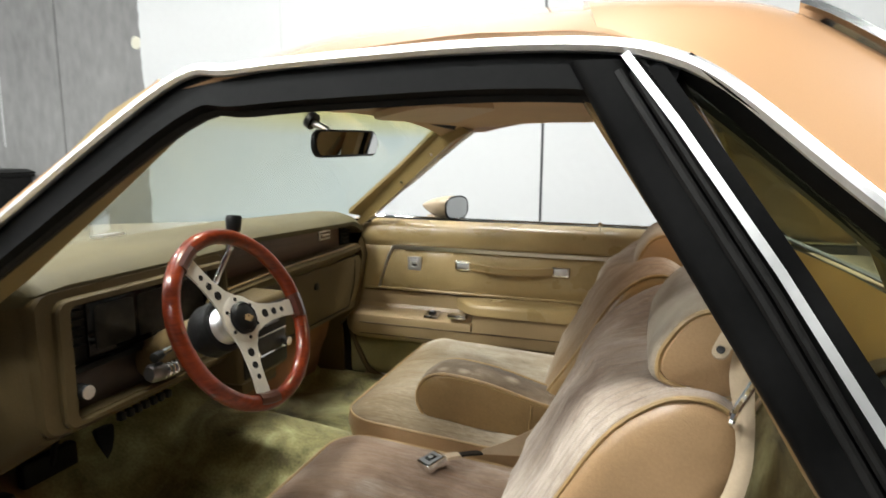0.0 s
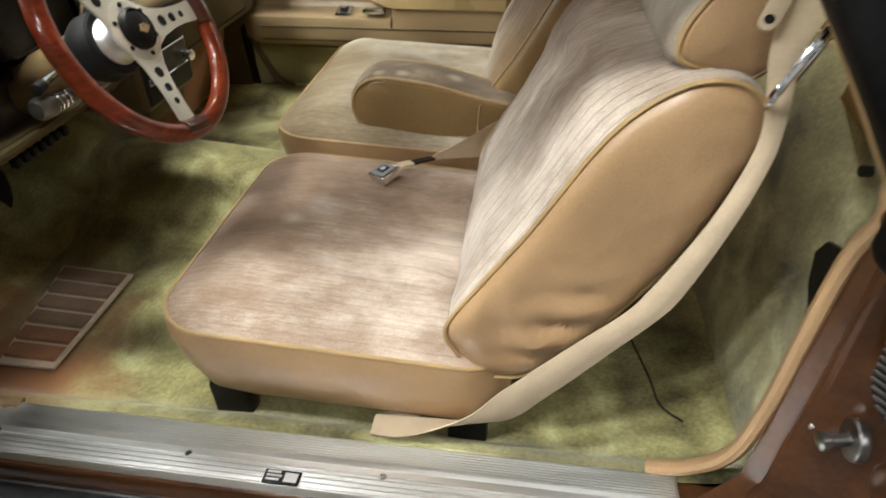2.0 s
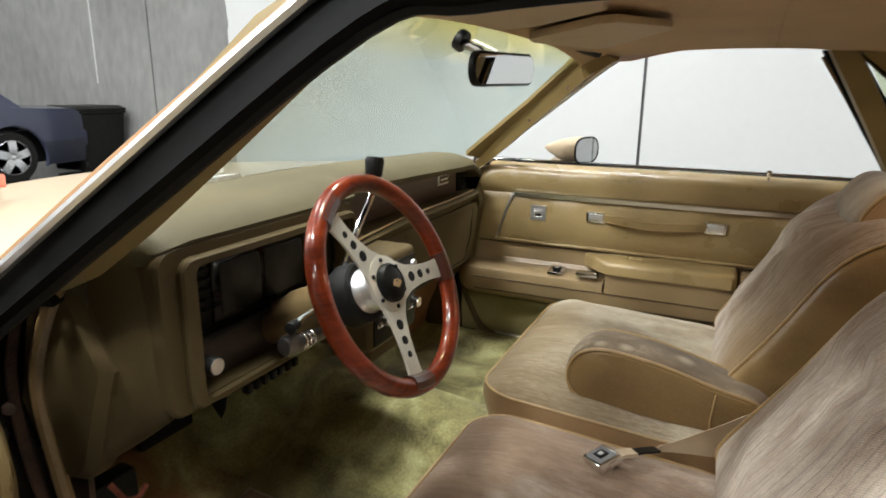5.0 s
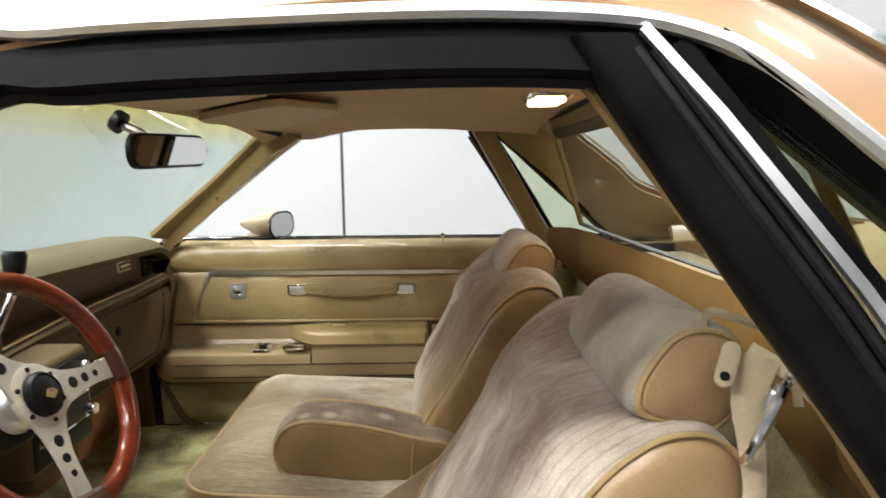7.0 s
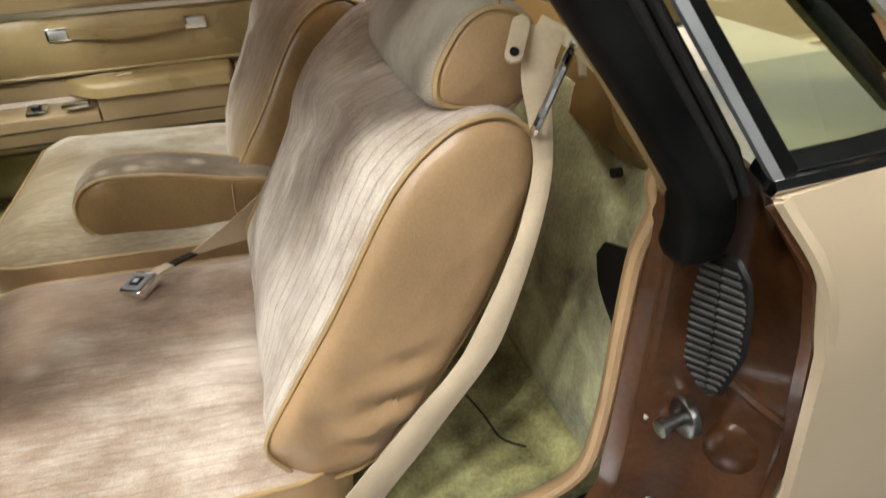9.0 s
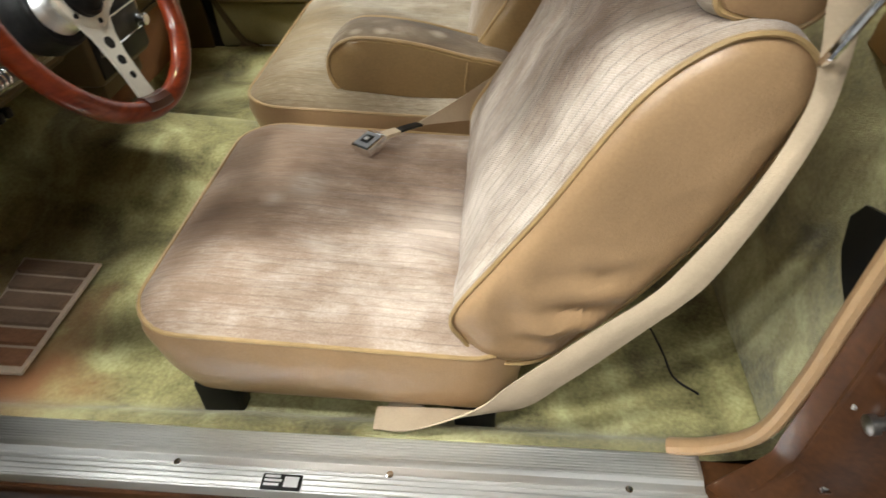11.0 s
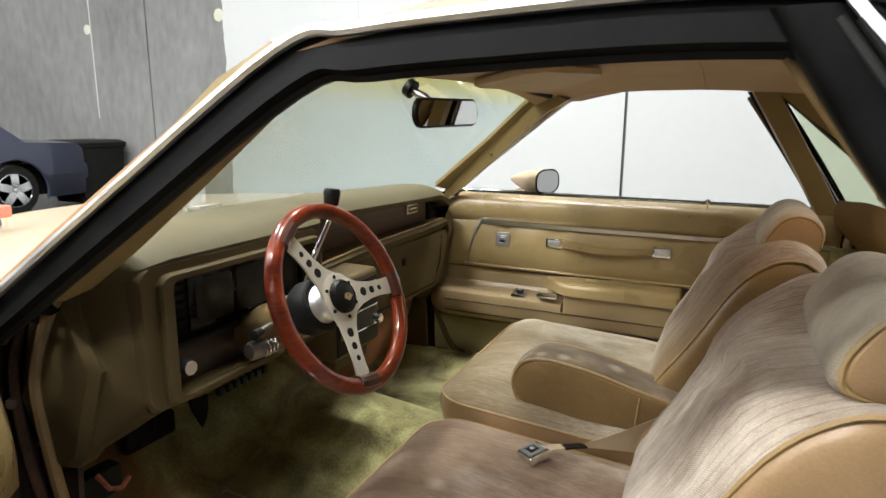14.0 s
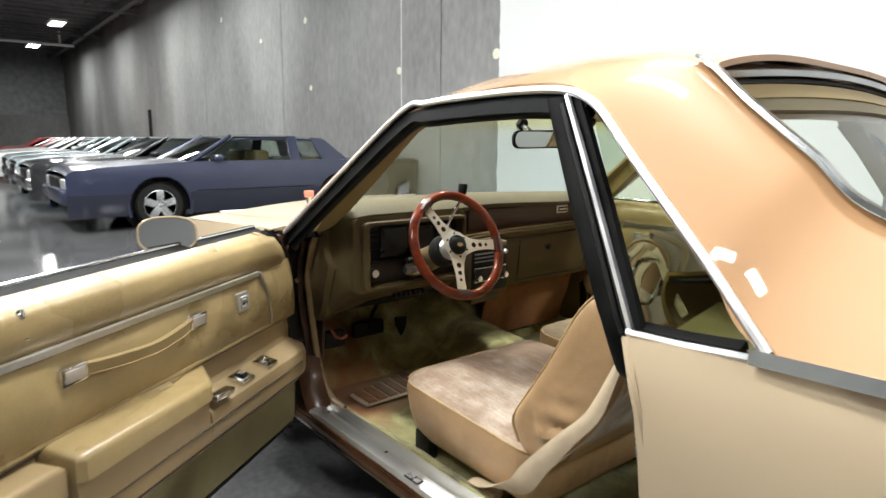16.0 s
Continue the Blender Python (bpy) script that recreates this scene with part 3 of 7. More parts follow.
tagged(ceiling, "dark steel roof deck with open joists", "ceiling", kind="structure")


def hall_lamp(x, y):
    t = thing("hall_lamp", (x, y, LAMP_Z), "white high-bay lamp hanging on rods under the roof, of the seen and added spots", "lamp", "hall lamps")
    bm = box((x - 0.68, y - 0.30, LAMP_Z - 0.07), (x + 0.68, y + 0.30, LAMP_Z + 0.03), 0.02)
    part("housing", bm, M_LAMPWHITE, t)
    part("lens", box((x - 0.62, y - 0.24, LAMP_Z - 0.082), (x + 0.62, y + 0.24, LAMP_Z - 0.072)), M_LAMP, t, "glowing lamp lens")
    for s in (-0.5, 0.5):
        part("rod", tube([(x + s, y, LAMP_Z + 0.03), (x + s, y, CEIL_Z)], 0.012, 6), M_STEELGREY, t)
    return t


first_lamp = hall_lamp(*LAMP_SPOTS[0][:2])
# Fixtures also hang at the added, unseen spots.
for lx, ly, lp in LAMP_SPOTS[1:]:
    copy_thing(first_lamp, Matrix.Translation((lx, ly, LAMP_Z)))
pipe_run = thing("ceiling_pipe", (-36, 1.2, 6.2), "pale pipe run with drops under the roof", "pipe")
part("pipe", tube([(-36, -2.5, 5.75), (-36, 4.2, 5.75)], 0.07), M_LAMPWHITE, pipe_run)
part("drop", tube([(-36, 1.0, 5.75), (-36, 1.0, 6.4)], 0.05), M_LAMPWHITE, pipe_run)
part("drop", tube([(-36, 3.6, 5.75), (-36, 3.6, 6.4)], 0.05), M_LAMPWHITE, pipe_run)


# ---- parked cars along the wall ----
def wheel_parts(parent, cx, cy, cz, r, side, spokes=5, width=0.2, rim_mat=None):
    """A road wheel whose axle runs along x; side +1 or -1: the way its face looks."""
    rim_mat = rim_mat or M_RIM
    ax = (side, 0, 0)
    prof = [(r * 0.66, -width / 2), (r * 0.93, -width / 2), (r, -width * 0.36), (r, width * 0.36), (r * 0.93, width / 2), (r * 0.66, width / 2)]
    w = part("wheel", lathe((cx, cy, cz), ax, prof, 32), M_RUBBER, parent, "black tyre on a bright wheel")
    part("rim", lathe((cx, cy, cz), ax, [(r * 0.67, width * 0.5), (r * 0.65, width * 0.515), (r * 0.60, width * 0.42), (r * 0.58, -width * 0.3), (r * 0.05, -width * 0.3)], 32), rim_mat, w)
    bm = bmesh.new()
    for k in range(spokes):
        a = 2 * math.pi * k / spokes + 0.3
        d = Vector((0, math.cos(a), math.sin(a)))
        strip([Vector((cx + side * width * 0.46, cy, cz)) + d * r * 0.10, Vector((cx + side * width * 0.52, cy, cz)) + d * r * 0.36, Vector((cx + side * width * 0.47, cy, cz)) + d * r * 0.63], Vector((0, -d.z, d.y)), r * 0.30, 0.03, bm=bm)
    part("spoke", bm, rim_mat, w)
    part("hub_cap", disc((cx + side * width * 0.38, cy, cz), ax, r * 0.17, 0.03, 16, 0.006), rim_mat, w)
    return w


def parked_car(cx, fy, paint, label, glass_mat, roof_z=1.28, bright=True, seat_mat=None, lower=None):
    """A two-door car standing with its nose towards -y. cx: its middle; fy: its front axle."""
    t = thing("parked_car", (cx, fy, 0), label, "car", "cars parked along the wall")
    W, L0, L1, WB, R = 0.905, fy - 1.08, fy + 3.68, 2.72, 0.31
    top = lambda y: np.interp(y - fy, [-1.08, -1.0, -0.6, 0.35, 2.5, 2.75, 3.58, 3.68], [0.73, 0.785, 0.83, 0.885, 0.90, 0.895, 0.865, 0.80])
    half = lambda y, z: (W - 0.10 * max(0.0, (-0.75 - (y - fy)) / 0.42) ** 2 - 0.10 * max(0.0, (y - fy - 3.15) / 0.53) ** 2
                         - 0.055 * max(0, (z - 0.62) / 0.35) ** 2 - 0.05 * max(0, (0.55 - z) / 0.4) ** 2)
    arch = lambda c: (c.z - R) ** 2 + (c.y - fy) ** 2 > 0.40 ** 2 and (c.z - R) ** 2 + (c.y - fy - WB) ** 2 > 0.39 ** 2

    def side(s):
        def fn(u, v):
            y = L0 + (L1 - L0) * u
            z = 0.20 + (top(y) - 0.20) * v
            return (cx + s * half(y, z), y, z)
        return sheet(fn, 150, 30, 0.02, keep=arch)

    def skirt(s):
        def fn(u, v):
            y, z = L0 + (L1 - L0) * u, 0.195 + 0.29 * v
            return (cx + s * (half(y, z) + 0.026), y, z)
        return sheet(fn, 150, 12, 0.004, keep=arch)
    for s in (1, -1):
        part("side_panel", side(s), paint, t)
        if lower:
            # The band carries the shade low on the body in its colour.
            part("lower_body", skirt(s), lower, t, "lower body band, its shade put into a darker blue")
            part("window_frame", tube([(cx + s * 0.805, fy + 0.62, 0.885), (cx + s * 0.805, fy + 1.98, 0.885), (cx + s * 0.645, fy + 1.95, roof_z - 0.045), (cx + s * 0.645, fy + 1.13, roof_z - 0.05)], 0.014, 6, closed=True), M_RUBBER, t)
        part("window_glass", sheet(lambda u, v: (cx + s * (0.80 - 0.17 * v), fy + (0.66 + 0.48 * v) * (1 - u) + 1.95 * u, 0.88 + (roof_z - 0.05 - 0.88) * v), 1, 6, 0.004), glass_mat, t)
        part("quarter_window", sheet(lambda u, v: (cx + s * (0.80 - 0.17 * v), fy + 2.10 * (1 - u) + (2.52 - 0.16 * v) * u, 0.91 + (roof_z - 0.09 - 0.91) * v), 1, 6, 0.004), glass_mat, t)
        part("front_pillar", tube([(cx + s * 0.80, fy + 0.42, 0.865), (cx + s * 0.62, fy + 1.08, roof_z - 0.03)], 0.03, 6), paint, t)
        part("centre_pillar", strip([(cx + s * 0.805, fy + 2.02, 0.865), (cx + s * 0.63, fy + 2.02, roof_z - 0.03)], (0, 1, 0), 0.16, 0.03), paint, t)
        part("rear_pillar", prism([(2.50, 0.865), (2.98, 0.865), (2.58, roof_z - 0.065), (2.34, roof_z - 0.04)], lambda a, b, c: (cx + s * (0.805 - 0.155 * (b - 0.865) / (roof_z - 0.895) - c), fy + a, b), 0.03), paint, t)
        part("belt_trim", tube([(cx + s * (half(y, 0.55) + 0.024), y, 0.50) for y in np.linspace(fy + 0.48, fy + 2.25, 8)], 0.007, 5), M_CHROME if bright else M_RUBBER, t)
        part("door_mirror", box((cx + s * 0.88 - 0.07, fy + 0.72, 0.895), (cx + s * 0.88 + 0.07, fy + 0.86, 0.985), 0.03), paint, t)
        part("door_handle", box((cx + s * 0.885 - 0.015, fy + 1.86, 0.74), (cx + s * 0.885 + 0.015, fy + 2.02, 0.77), 0.008), M_CHROME, t)
        wheel_parts(t, cx + s * 0.76, fy, R, R, s)
        wheel_parts(t, cx + s * 0.76, fy + WB, R, R, s)
        for ay, ar in ((fy, 0.40), (fy + WB, 0.39)):
            part("wheel_well", lathe((cx + s * 0.60, ay, R), (s, 0, 0), [(0.41, -0.02), (0.42, 0.0), (0.42, 0.02), (0.05, 0.025)], 24), M_BLACK, t)
            part("arch_lip", tube([(cx + s * (half(ay, 0.6) - 0.006), ay + ar * math.cos(a), R + ar * math.sin(a)) for a in np.linspace(-0.35, math.pi + 0.35, 30)], 0.022, 6), paint, t)
        part("headlamp", box((cx + s * 0.63 - 0.17, L0 - 0.012, 0.55), (cx + s * 0.63 + 0.17, L0 + 0.05, 0.68), 0.015), M_SATIN, t, "rectangular headlamps")
        part("corner_lamp", box((cx + s * half(L0 + 0.3, 0.5) - 0.012, L0 + 0.30, 0.43), (cx + s * half(L0 + 0.3, 0.5) + 0.008, L0 + 0.47, 0.475), 0.006), M_AMBER, t, "amber corner lamp")
    crown = lambda x, y: 0.035 * (1 - ((x - cx) / W) ** 2)

    def lid(y0, y1):
        def fn(u, v):
            y = y0 + (y1 - y0) * u
            x = cx + (2 * v - 1) * half(y, top(y))
            return (x, y, top(y) + crown(x, y))
        return sheet(fn, 16, 12, 0.02)
    part("hood", lid(L0, fy + 0.40), paint, t)
    part("boot_lid", lid(fy + 2.80, L1), paint, t)
    part("roof", sheet(lambda u, v: (cx + (2 * v - 1) * 0.66, fy + 1.02 + 1.56 * u, roof_z - 0.05 * abs(2 * v - 1) ** 3 - 0.05 * (2 * u - 1) ** 2), 10, 12, 0.03), paint, t)
    part("windshield", sheet(lambda u, v: (cx + (2 * v - 1) * (0.78 - 0.14 * u), fy + 0.32 + 0.76 * u + 0.10 * (2 * v - 1) ** 2 * (1 - u), 0.885 + (roof_z - 0.925) * u), 6, 10, 0.004), glass_mat, t)
    part("rear_window", sheet(lambda u, v: (cx + (2 * v - 1) * (0.72 - 0.08 * u), fy + 2.90 - 0.36 * u, 0.895 + (roof_z - 0.935) * u), 6, 6, 0.004), glass_mat, t)
    part("grille", box((cx - 0.44, L0 - 0.02, 0.51), (cx + 0.44, L0 + 0.06, 0.69), 0.01), M_BLACK, t, "black grille")
    part("front_bumper", box((cx - 0.83, L0 - 0.07, 0.36), (cx + 0.83, L0 + 0.25, 0.56), 0.04), M_CHROME if bright else paint, t)
    part("rear_bumper", box((cx - 0.83, L1 - 0.25, 0.38), (cx + 0.83, L1 + 0.06, 0.60), 0.04), M_CHROME if bright else paint, t)
    inner = box((cx - 0.74, L0 + 0.1, 0.22), (cx + 0.74, L1 - 0.1, 0.62))
    box((cx - 0.76, fy + 0.40, 0.6), (cx + 0.76, fy + 0.60, 0.85), 0.03, bm=inner)
    part("underbody", inner, M_BLACK, t)
    for s in (-0.36, 0.36):
        part("seat", box((cx + s - 0.25, fy + 1.45, 0.6), (cx + s + 0.25, fy + 1.70, 1.04), 0.07), seat_mat or M_DASH, t)
    part("rear_bench", box((cx - 0.65, fy + 2.25, 0.55), (cx + 0.65, fy + 2.55, 0.92), 0.07), seat_mat or M_DASH, t)
    return t


M_BLUE = mat("slate_blue_paint", (0.023, 0.027, 0.056), 0.3, metal=0.3, var=0.05, coat=0.8, scale=3)
M_RED = mat("red_car_paint", (0.30, 0.02, 0.02), 0.3, var=0.05, coat=1.0)
M_SILVER = mat("silver_blue_paint", (0.33, 0.38, 0.40), 0.3, metal=0.5, var=0.05, coat=1.0)
M_CARWHITE = mat("white_car_paint", (0.62, 0.62, 0.60), 0.3, var=0.03, coat=1.0)
M_CARBLACK = mat("black_car_paint", (0.014, 0.015, 0.016), 0.25, var=0.1, coat=1.0)
# The same blue, darkened to put the lower body's shade into the paint.
M_BLUESHADE = mat("shaded_slate_paint", (0.016, 0.018, 0.032), 0.35, metal=0.3, var=0.05, coat=0.6, scale=3)
blue_car = parked_car(-9.2, 0.63, M_BLUE, "slate-blue two-door coupe with chrome five-spoke wheels", M_GLASS, bright=False, lower=M_BLUESHADE)
part("stripe_mark", box((-8.303, 1.60, 0.485), (-8.288, 2.02, 0.50)), M_SATIN, blue_car)
part("badge", box((-8.303, 2.07, 0.47), (-8.287, 2.21, 0.53), 0.004), M_SATIN, blue_car, "pale square badges in outline")
for i, (paint, label) in enumerate(((M_CARBLACK, "black two-door car with bright bumpers"), (M_SILVER, "pale silver-blue two-door car"),
                                    (M_SILVER, "pale silver-blue two-door car"), (M_CARWHITE, "white two-door car with bright bumpers"),
                                    (M_CARWHITE, "white two-door car with bright bumpers"), (M_RED, "red two-door car with bright bumpers"), (M_RED, "red two-door car with bright bumpers"))):
    parked_car(-12.1 - 2.75 * i, 0.55 + 0.06 * (i % 3), paint, label, M_CARGLASS, roof_z=1.26)

def waste_bin(x, y):
    """A dark plastic bin: tapered body, rolled rim, hinged lid and two wheels."""
    t = thing("waste_bin", (x, y, 0), "black plastic waste bin standing behind the slate-blue car", "bin")
    plan = lambda k, z: [(x + a * k, y + b * k, z) for a, b in rrect(-0.36, 0.36, -0.40, 0.40, 0.06, 3)]
    part("body", loft([plan(0.82, 0.04), plan(0.95, 0.75), plan(0.97, 0.80)]), M_RUBBER, t)
    part("rim", loft([plan(0.99, 0.79), plan(1.02, 0.80), plan(1.02, 0.83), plan(0.98, 0.835)]), M_BLACK, t)
    part("lid", loft([plan(1.03, 0.836), plan(1.03, 0.86), plan(0.85, 0.90)]), M_BLACK, t, "black hinged lid")
    for dy in (-0.30, 0.30):
        part("wheel", disc((x + 0.28, y + dy - 0.02, 0.09), (0, 1, 0), 0.09, 0.05, 18, 0.01), M_RUBBER, t)
    return t


waste_bin(-8.75, 4.62)

# ---- the tan pickup car: body ----
car = thing("pickup_car", (-0.4, 0, 0), "beige two-tone car-based pickup with its driver door open", "car")
BOTH = ((1, None), (-1, mirror_y()))


def roof_z(x, y):
    crest = np.interp(x, [-0.95, -0.80, -0.62, -0.40, -0.20, -0.05], [1.311, 1.346, 1.380, 1.397, 1.392, 1.364])
    return crest - 0.100 * (abs(y) / 0.725) ** 3.3


def roof_fn(u, v):
    x = -0.925 + 0.87 * u
    hw = np.interp(x, [-0.925, -0.80, -0.72, -0.36, -0.20, -0.16], [0.645, 0.717, 0.720, 0.727, 0.728, 0.582])
    y = (2 * v - 1) * hw
    return (x + 0.05 * (abs(y) / 0.7) ** 2 * max(0, 1 - 4 * u), y, roof_z(x, y) - 0.012 * min(1.0, max(0.0, (x + 0.27) / 0.04)) * (abs(y) > 0.55))


part("roof", sheet(roof_fn, 26, 36, 0.012), M_ROOF, car, "orange-tan painted roof")
DRIP = [(x, y, z - 0.004) for x, y, z in ((-1.31, -0.825, 0.885), (-1.05, -0.775, 1.075), (-0.795, -0.722, 1.258), (-0.69, -0.722, 1.275), (-0.525, -0.724, 1.283), (-0.38, -0.728, 1.286),
        (-0.265, -0.734, 1.281), (-0.205, -0.744, 1.268), (-0.150, -0.758, 1.238), (-0.05, -0.790, 1.15), (0.09, -0.832, 1.03), (0.203, -0.866, 0.925))]
SAIL_A = [(x, y, z - 0.004) for x, y, z in ((-0.265, -0.731, 1.285), (-0.205, -0.742, 1.270), (-0.150, -0.757, 1.238), (-0.05, -0.789, 1.15), (0.09, -0.831, 1.03), (0.203, -0.865, 0.925), (0.5, -0.884, 0.935), (1.0, -0.884, 0.945))]
SAIL_C = [(-0.30, -0.58, 1.353), (-0.18, -0.58, 1.348), (-0.075, -0.585, 1.325), (0.04, -0.635, 1.243), (0.155, -0.678, 1.164), (0.27, -0.715, 1.085), (0.55, -0.745, 1.02), (1.0, -0.765, 0.965)]
sail_a, sail_c = spline(SAIL_A, 12), spline(SAIL_C, 12)


def sail_fn(u, v):
    i = min(int(u * (len(sail_a) - 1) + 0.5), len(sail_a) - 1)
    p = sail_a[i].lerp(sail_c[i], v)
    return p + Vector((0, -0.3, 0.7)) * 0.070 * v * (1 - v) * (0.8 + 0.4 * math.sin(3.1 * u))


for s, xf in BOTH:
    part("sail_panel", sheet(sail_fn, len(sail_a) - 1, 10, 0.012), M_ROOF, car, "orange-tan painted sail panel", xf=xf)
    part("sail_inner", sheet(lambda u, v: Vector(sail_fn(0.30 + 0.70 * u, 0.04 + 0.92 * v)) + Vector((0.0, 0.028, -0.012)), 30, 8, 0.004), M_PAINT, car, "beige inner face of the sail panel", xf=xf)
    part("quarter_shelf", sheet(lambda u, v: (0.03 + 0.45 * u, -0.848 + 0.198 * v, 0.885 + 0.008 * u + 0.034 * v), 6, 4, 0.006), M_QUARTER, car, "olive-tan shelf behind the side window", xf=xf)
    part("drip_molding", tube(spline(DRIP, 6), 0.0078, 8), M_SATIN, car, "bright drip moulding", xf=xf)
    part("sail_molding", strip([p + Vector((0.004, 0.0, 0.006)) for p in sail_c[24:]], [Vector((0.15, -1.0, 0.05))] * len(sail_c[24:]), 0.036, 0.008), M_MOLDING, car, "wide bright moulding round the rear window", xf=xf)
    part("belt_molding", strip([(0.19, -0.884, 0.918), (0.5, -0.894, 0.930), (1.1, -0.894, 0.939), (2.1, -0.881, 0.942)], (0, 0.22, 0.97), 0.019, 0.008), M_MOLDING, car, xf=xf)
    part("pillar_skin", tube(spline([Vector(p) + Vector((-0.009, 0.007, 0.006)) for p in DRIP[:3]], 5), 0.006, 8), M_ROOF, car, "orange-tan windscreen pillar skin", xf=xf)
    # black weatherstrip of the door opening, under the moulding
    seal = [Vector(p) + Vector((0.012, 0.012, -0.026)) for p in DRIP[:8]]
    seal[0] = Vector((-1.285, -0.80, 0.87))
    if s > 0:
        part("door_seal", strip(spline(seal, 6), (0.1, 0.35, 1), 0.046, 0.028), M_BLACKFRAME, car, "black rubber door seal", xf=xf)
    if s > 0:
        part("seal_lip", tube([p + Vector((0.006, 0.0, -0.022)) for p in spline(seal, 5)], 0.008, 6), M_RUBBER, car, xf=xf)
    # pillar behind the door, with its bright strip
    oval = lambda x, y, z, w, d: [(x + w * math.copysign(abs(math.cos(a)) ** 0.6, math.cos(a)), y + d * math.copysign(abs(math.sin(a)) ** 0.6, math.sin(a)), z) for a in np.linspace(0, 2 * math.pi, 20, endpoint=False)]
    spine = spline([(-0.268, -0.722, 1.262), (-0.207, -0.752, 1.16), (-0.143, -0.785, 1.06), (-0.050, -0.826, 0.915), (-0.027, -0.828, 0.865), (-0.018, -0.815, 0.822)], 5)
    bm = loft([oval(p.x, p.y, p.z, 0.026 - (0.002 if p.z < 0.9 else 0.0), 0.026) for p in spine] + [oval(-0.017, -0.812, 0.811, 0.020, 0.020), oval(-0.016, -0.811, 0.805, 0.010, 0.010)])
    part("door_pillar", bm, M_BLACKFRAME, car, "black rubber-faced door pillar", xf=xf)
    part("pillar_channel", strip([(-0.240, -0.722, 1.258), (-0.114, -0.785, 1.06), (-0.026, -0.828, 0.915), (-0.006, -0.828, 0.875)], (1, -0.2, 0.4), 0.036, 0.02), M_BLACK, car, "deep black glass channel", xf=xf)
    for off, rr in ((-0.004, 0.0055), (0.010, 0.0045)):
        part("pillar_ridge", tube([(-0.243 + off, -0.746, 1.250), (-0.117 + off, -0.808, 1.06), (-0.030 + off, -0.848, 0.915), (-0.016 + off, -0.850, 0.888)], rr, 8), M_RUBBER, car, xf=xf)
    part("pillar_strip", strip([(-0.240, -0.742, 1.266), (-0.190, -0.770, 1.20), (-0.108, -0.812, 1.082), (0.006, -0.866, 0.903)], (1, -0.1, 0.4), 0.0078, 0.008), M_SATIN, car, "bright pillar strip", xf=xf)
    part("quarter_seal", strip([(-0.213, -0.738, 1.255), (-0.090, -0.802, 1.075), (0.019, -0.860, 0.905)], (1, -0.1, 0.4), 0.014, 0.012), M_BLACKFRAME, car, xf=xf)
    part("pillar_trim", strip(spline([(-0.290, -0.713, 1.246), (-0.163, -0.778, 1.06), (-0.068, -0.818, 0.905), (-0.040, -0.800, 0.872), (-0.030, -0.775, 0.866), (-0.016, -0.752, 0.876)], 5), (1, 0.5, 0.3), 0.007, 0.006), M_WELT, car, xf=xf)
    # small rear side window
    part("quarter_glass", prism([(-0.19, 1.245), (-0.085, 1.15), (0.085, 1.0), (0.18, 0.915), (0.01, 0.905)], lambda a, b, c: (a, -0.732 - 0.123 * (1.25 - b) / 0.35 + c, b), 0.004), M_SIDEGLASS, car, xf=xf)
    part("quarter_seal", strip([(-0.190, -0.735, 1.252), (-0.128, -0.752, 1.20), (-0.014, -0.785, 1.10), (0.101, -0.808, 1.0), (0.193, -0.828, 0.92)], (0.6, -0.8, 0), 0.042, 0.008), M_BLACKFRAME, car, "black side window seal", xf=xf)
    part("quarter_trim", strip([(-0.206, -0.714, 1.251), (-0.144, -0.731, 1.199), (-0.030, -0.764, 1.099), (0.085, -0.787, 0.999), (0.177, -0.807, 0.919)], (0.6, -0.8, 0), 0.012, 0.006), M_OLIVETRIM, car, "olive-tan inner window trim", xf=xf)
    part("quarter_sill", tube([(0.0, -0.866, 0.899), (0.09, -0.869, 0.903), (0.185, -0.872, 0.912)], 0.008, 6), M_MOLDING, car, xf=xf)
    part("quarter_seal", strip([(0.0, -0.852, 0.906), (0.09, -0.855, 0.91), (0.17, -0.858, 0.918)], (0, 1, 0.4), 0.02, 0.012), M_BLACKFRAME, car, xf=xf)

    def quarter_fn(u, v):
        x0 = np.interp(v, [0, 0.35, 0.75, 0.93, 1], [0.085, 0.09, 0.06, 0.03, 0.0])
        x = x0 + (2.14 - x0) * u
        z = 0.27 + (np.interp(x, [0.0, 0.2, 1.0, 2.15], [0.896, 0.912, 0.925, 0.93]) - 0.27) * v
        y = -0.915 + 0.045 * max(0, (z - 0.72) / 0.2) ** 2 + 0.03 * max(0, (0.5 - z) / 0.25) ** 2
        return (x, y, z)
    keep = lambda c: (c.x - 0.975) ** 2 + (c.z - 0.33) ** 2 > 0.39 ** 2
    part("quarter_panel", sheet(quarter_fn, 70, 20, 0.012, keep=keep), M_PAINT, car, "beige painted rear quarter panel", xf=xf)

    def fender_fn(u, v):
        x = -2.92 + 1.56 * u
        z = 0.27 + (np.interp(x, [-2.92, -2.2, -1.36], [0.70, 0.855, 0.905]) - 0.27) * v
        y = -0.905 + 0.05 * max(0, (z - 0.74) / 0.17) ** 2 + 0.03 * max(0, (0.5 - z) / 0.25) ** 2 + 0.10 * max(0, (-2.2 - x) / 0.72) ** 2
        return (x, y, z)
    part("fender", sheet(fender_fn, 50, 18, 0.012, keep=lambda c: (c.x + 1.98) ** 2 + (c.z - 0.33) ** 2 > 0.39 ** 2), M_PAINT, car, "beige painted front fender", xf=xf)

    def fender_top(u, v):
        x = -2.92 + 1.60 * u
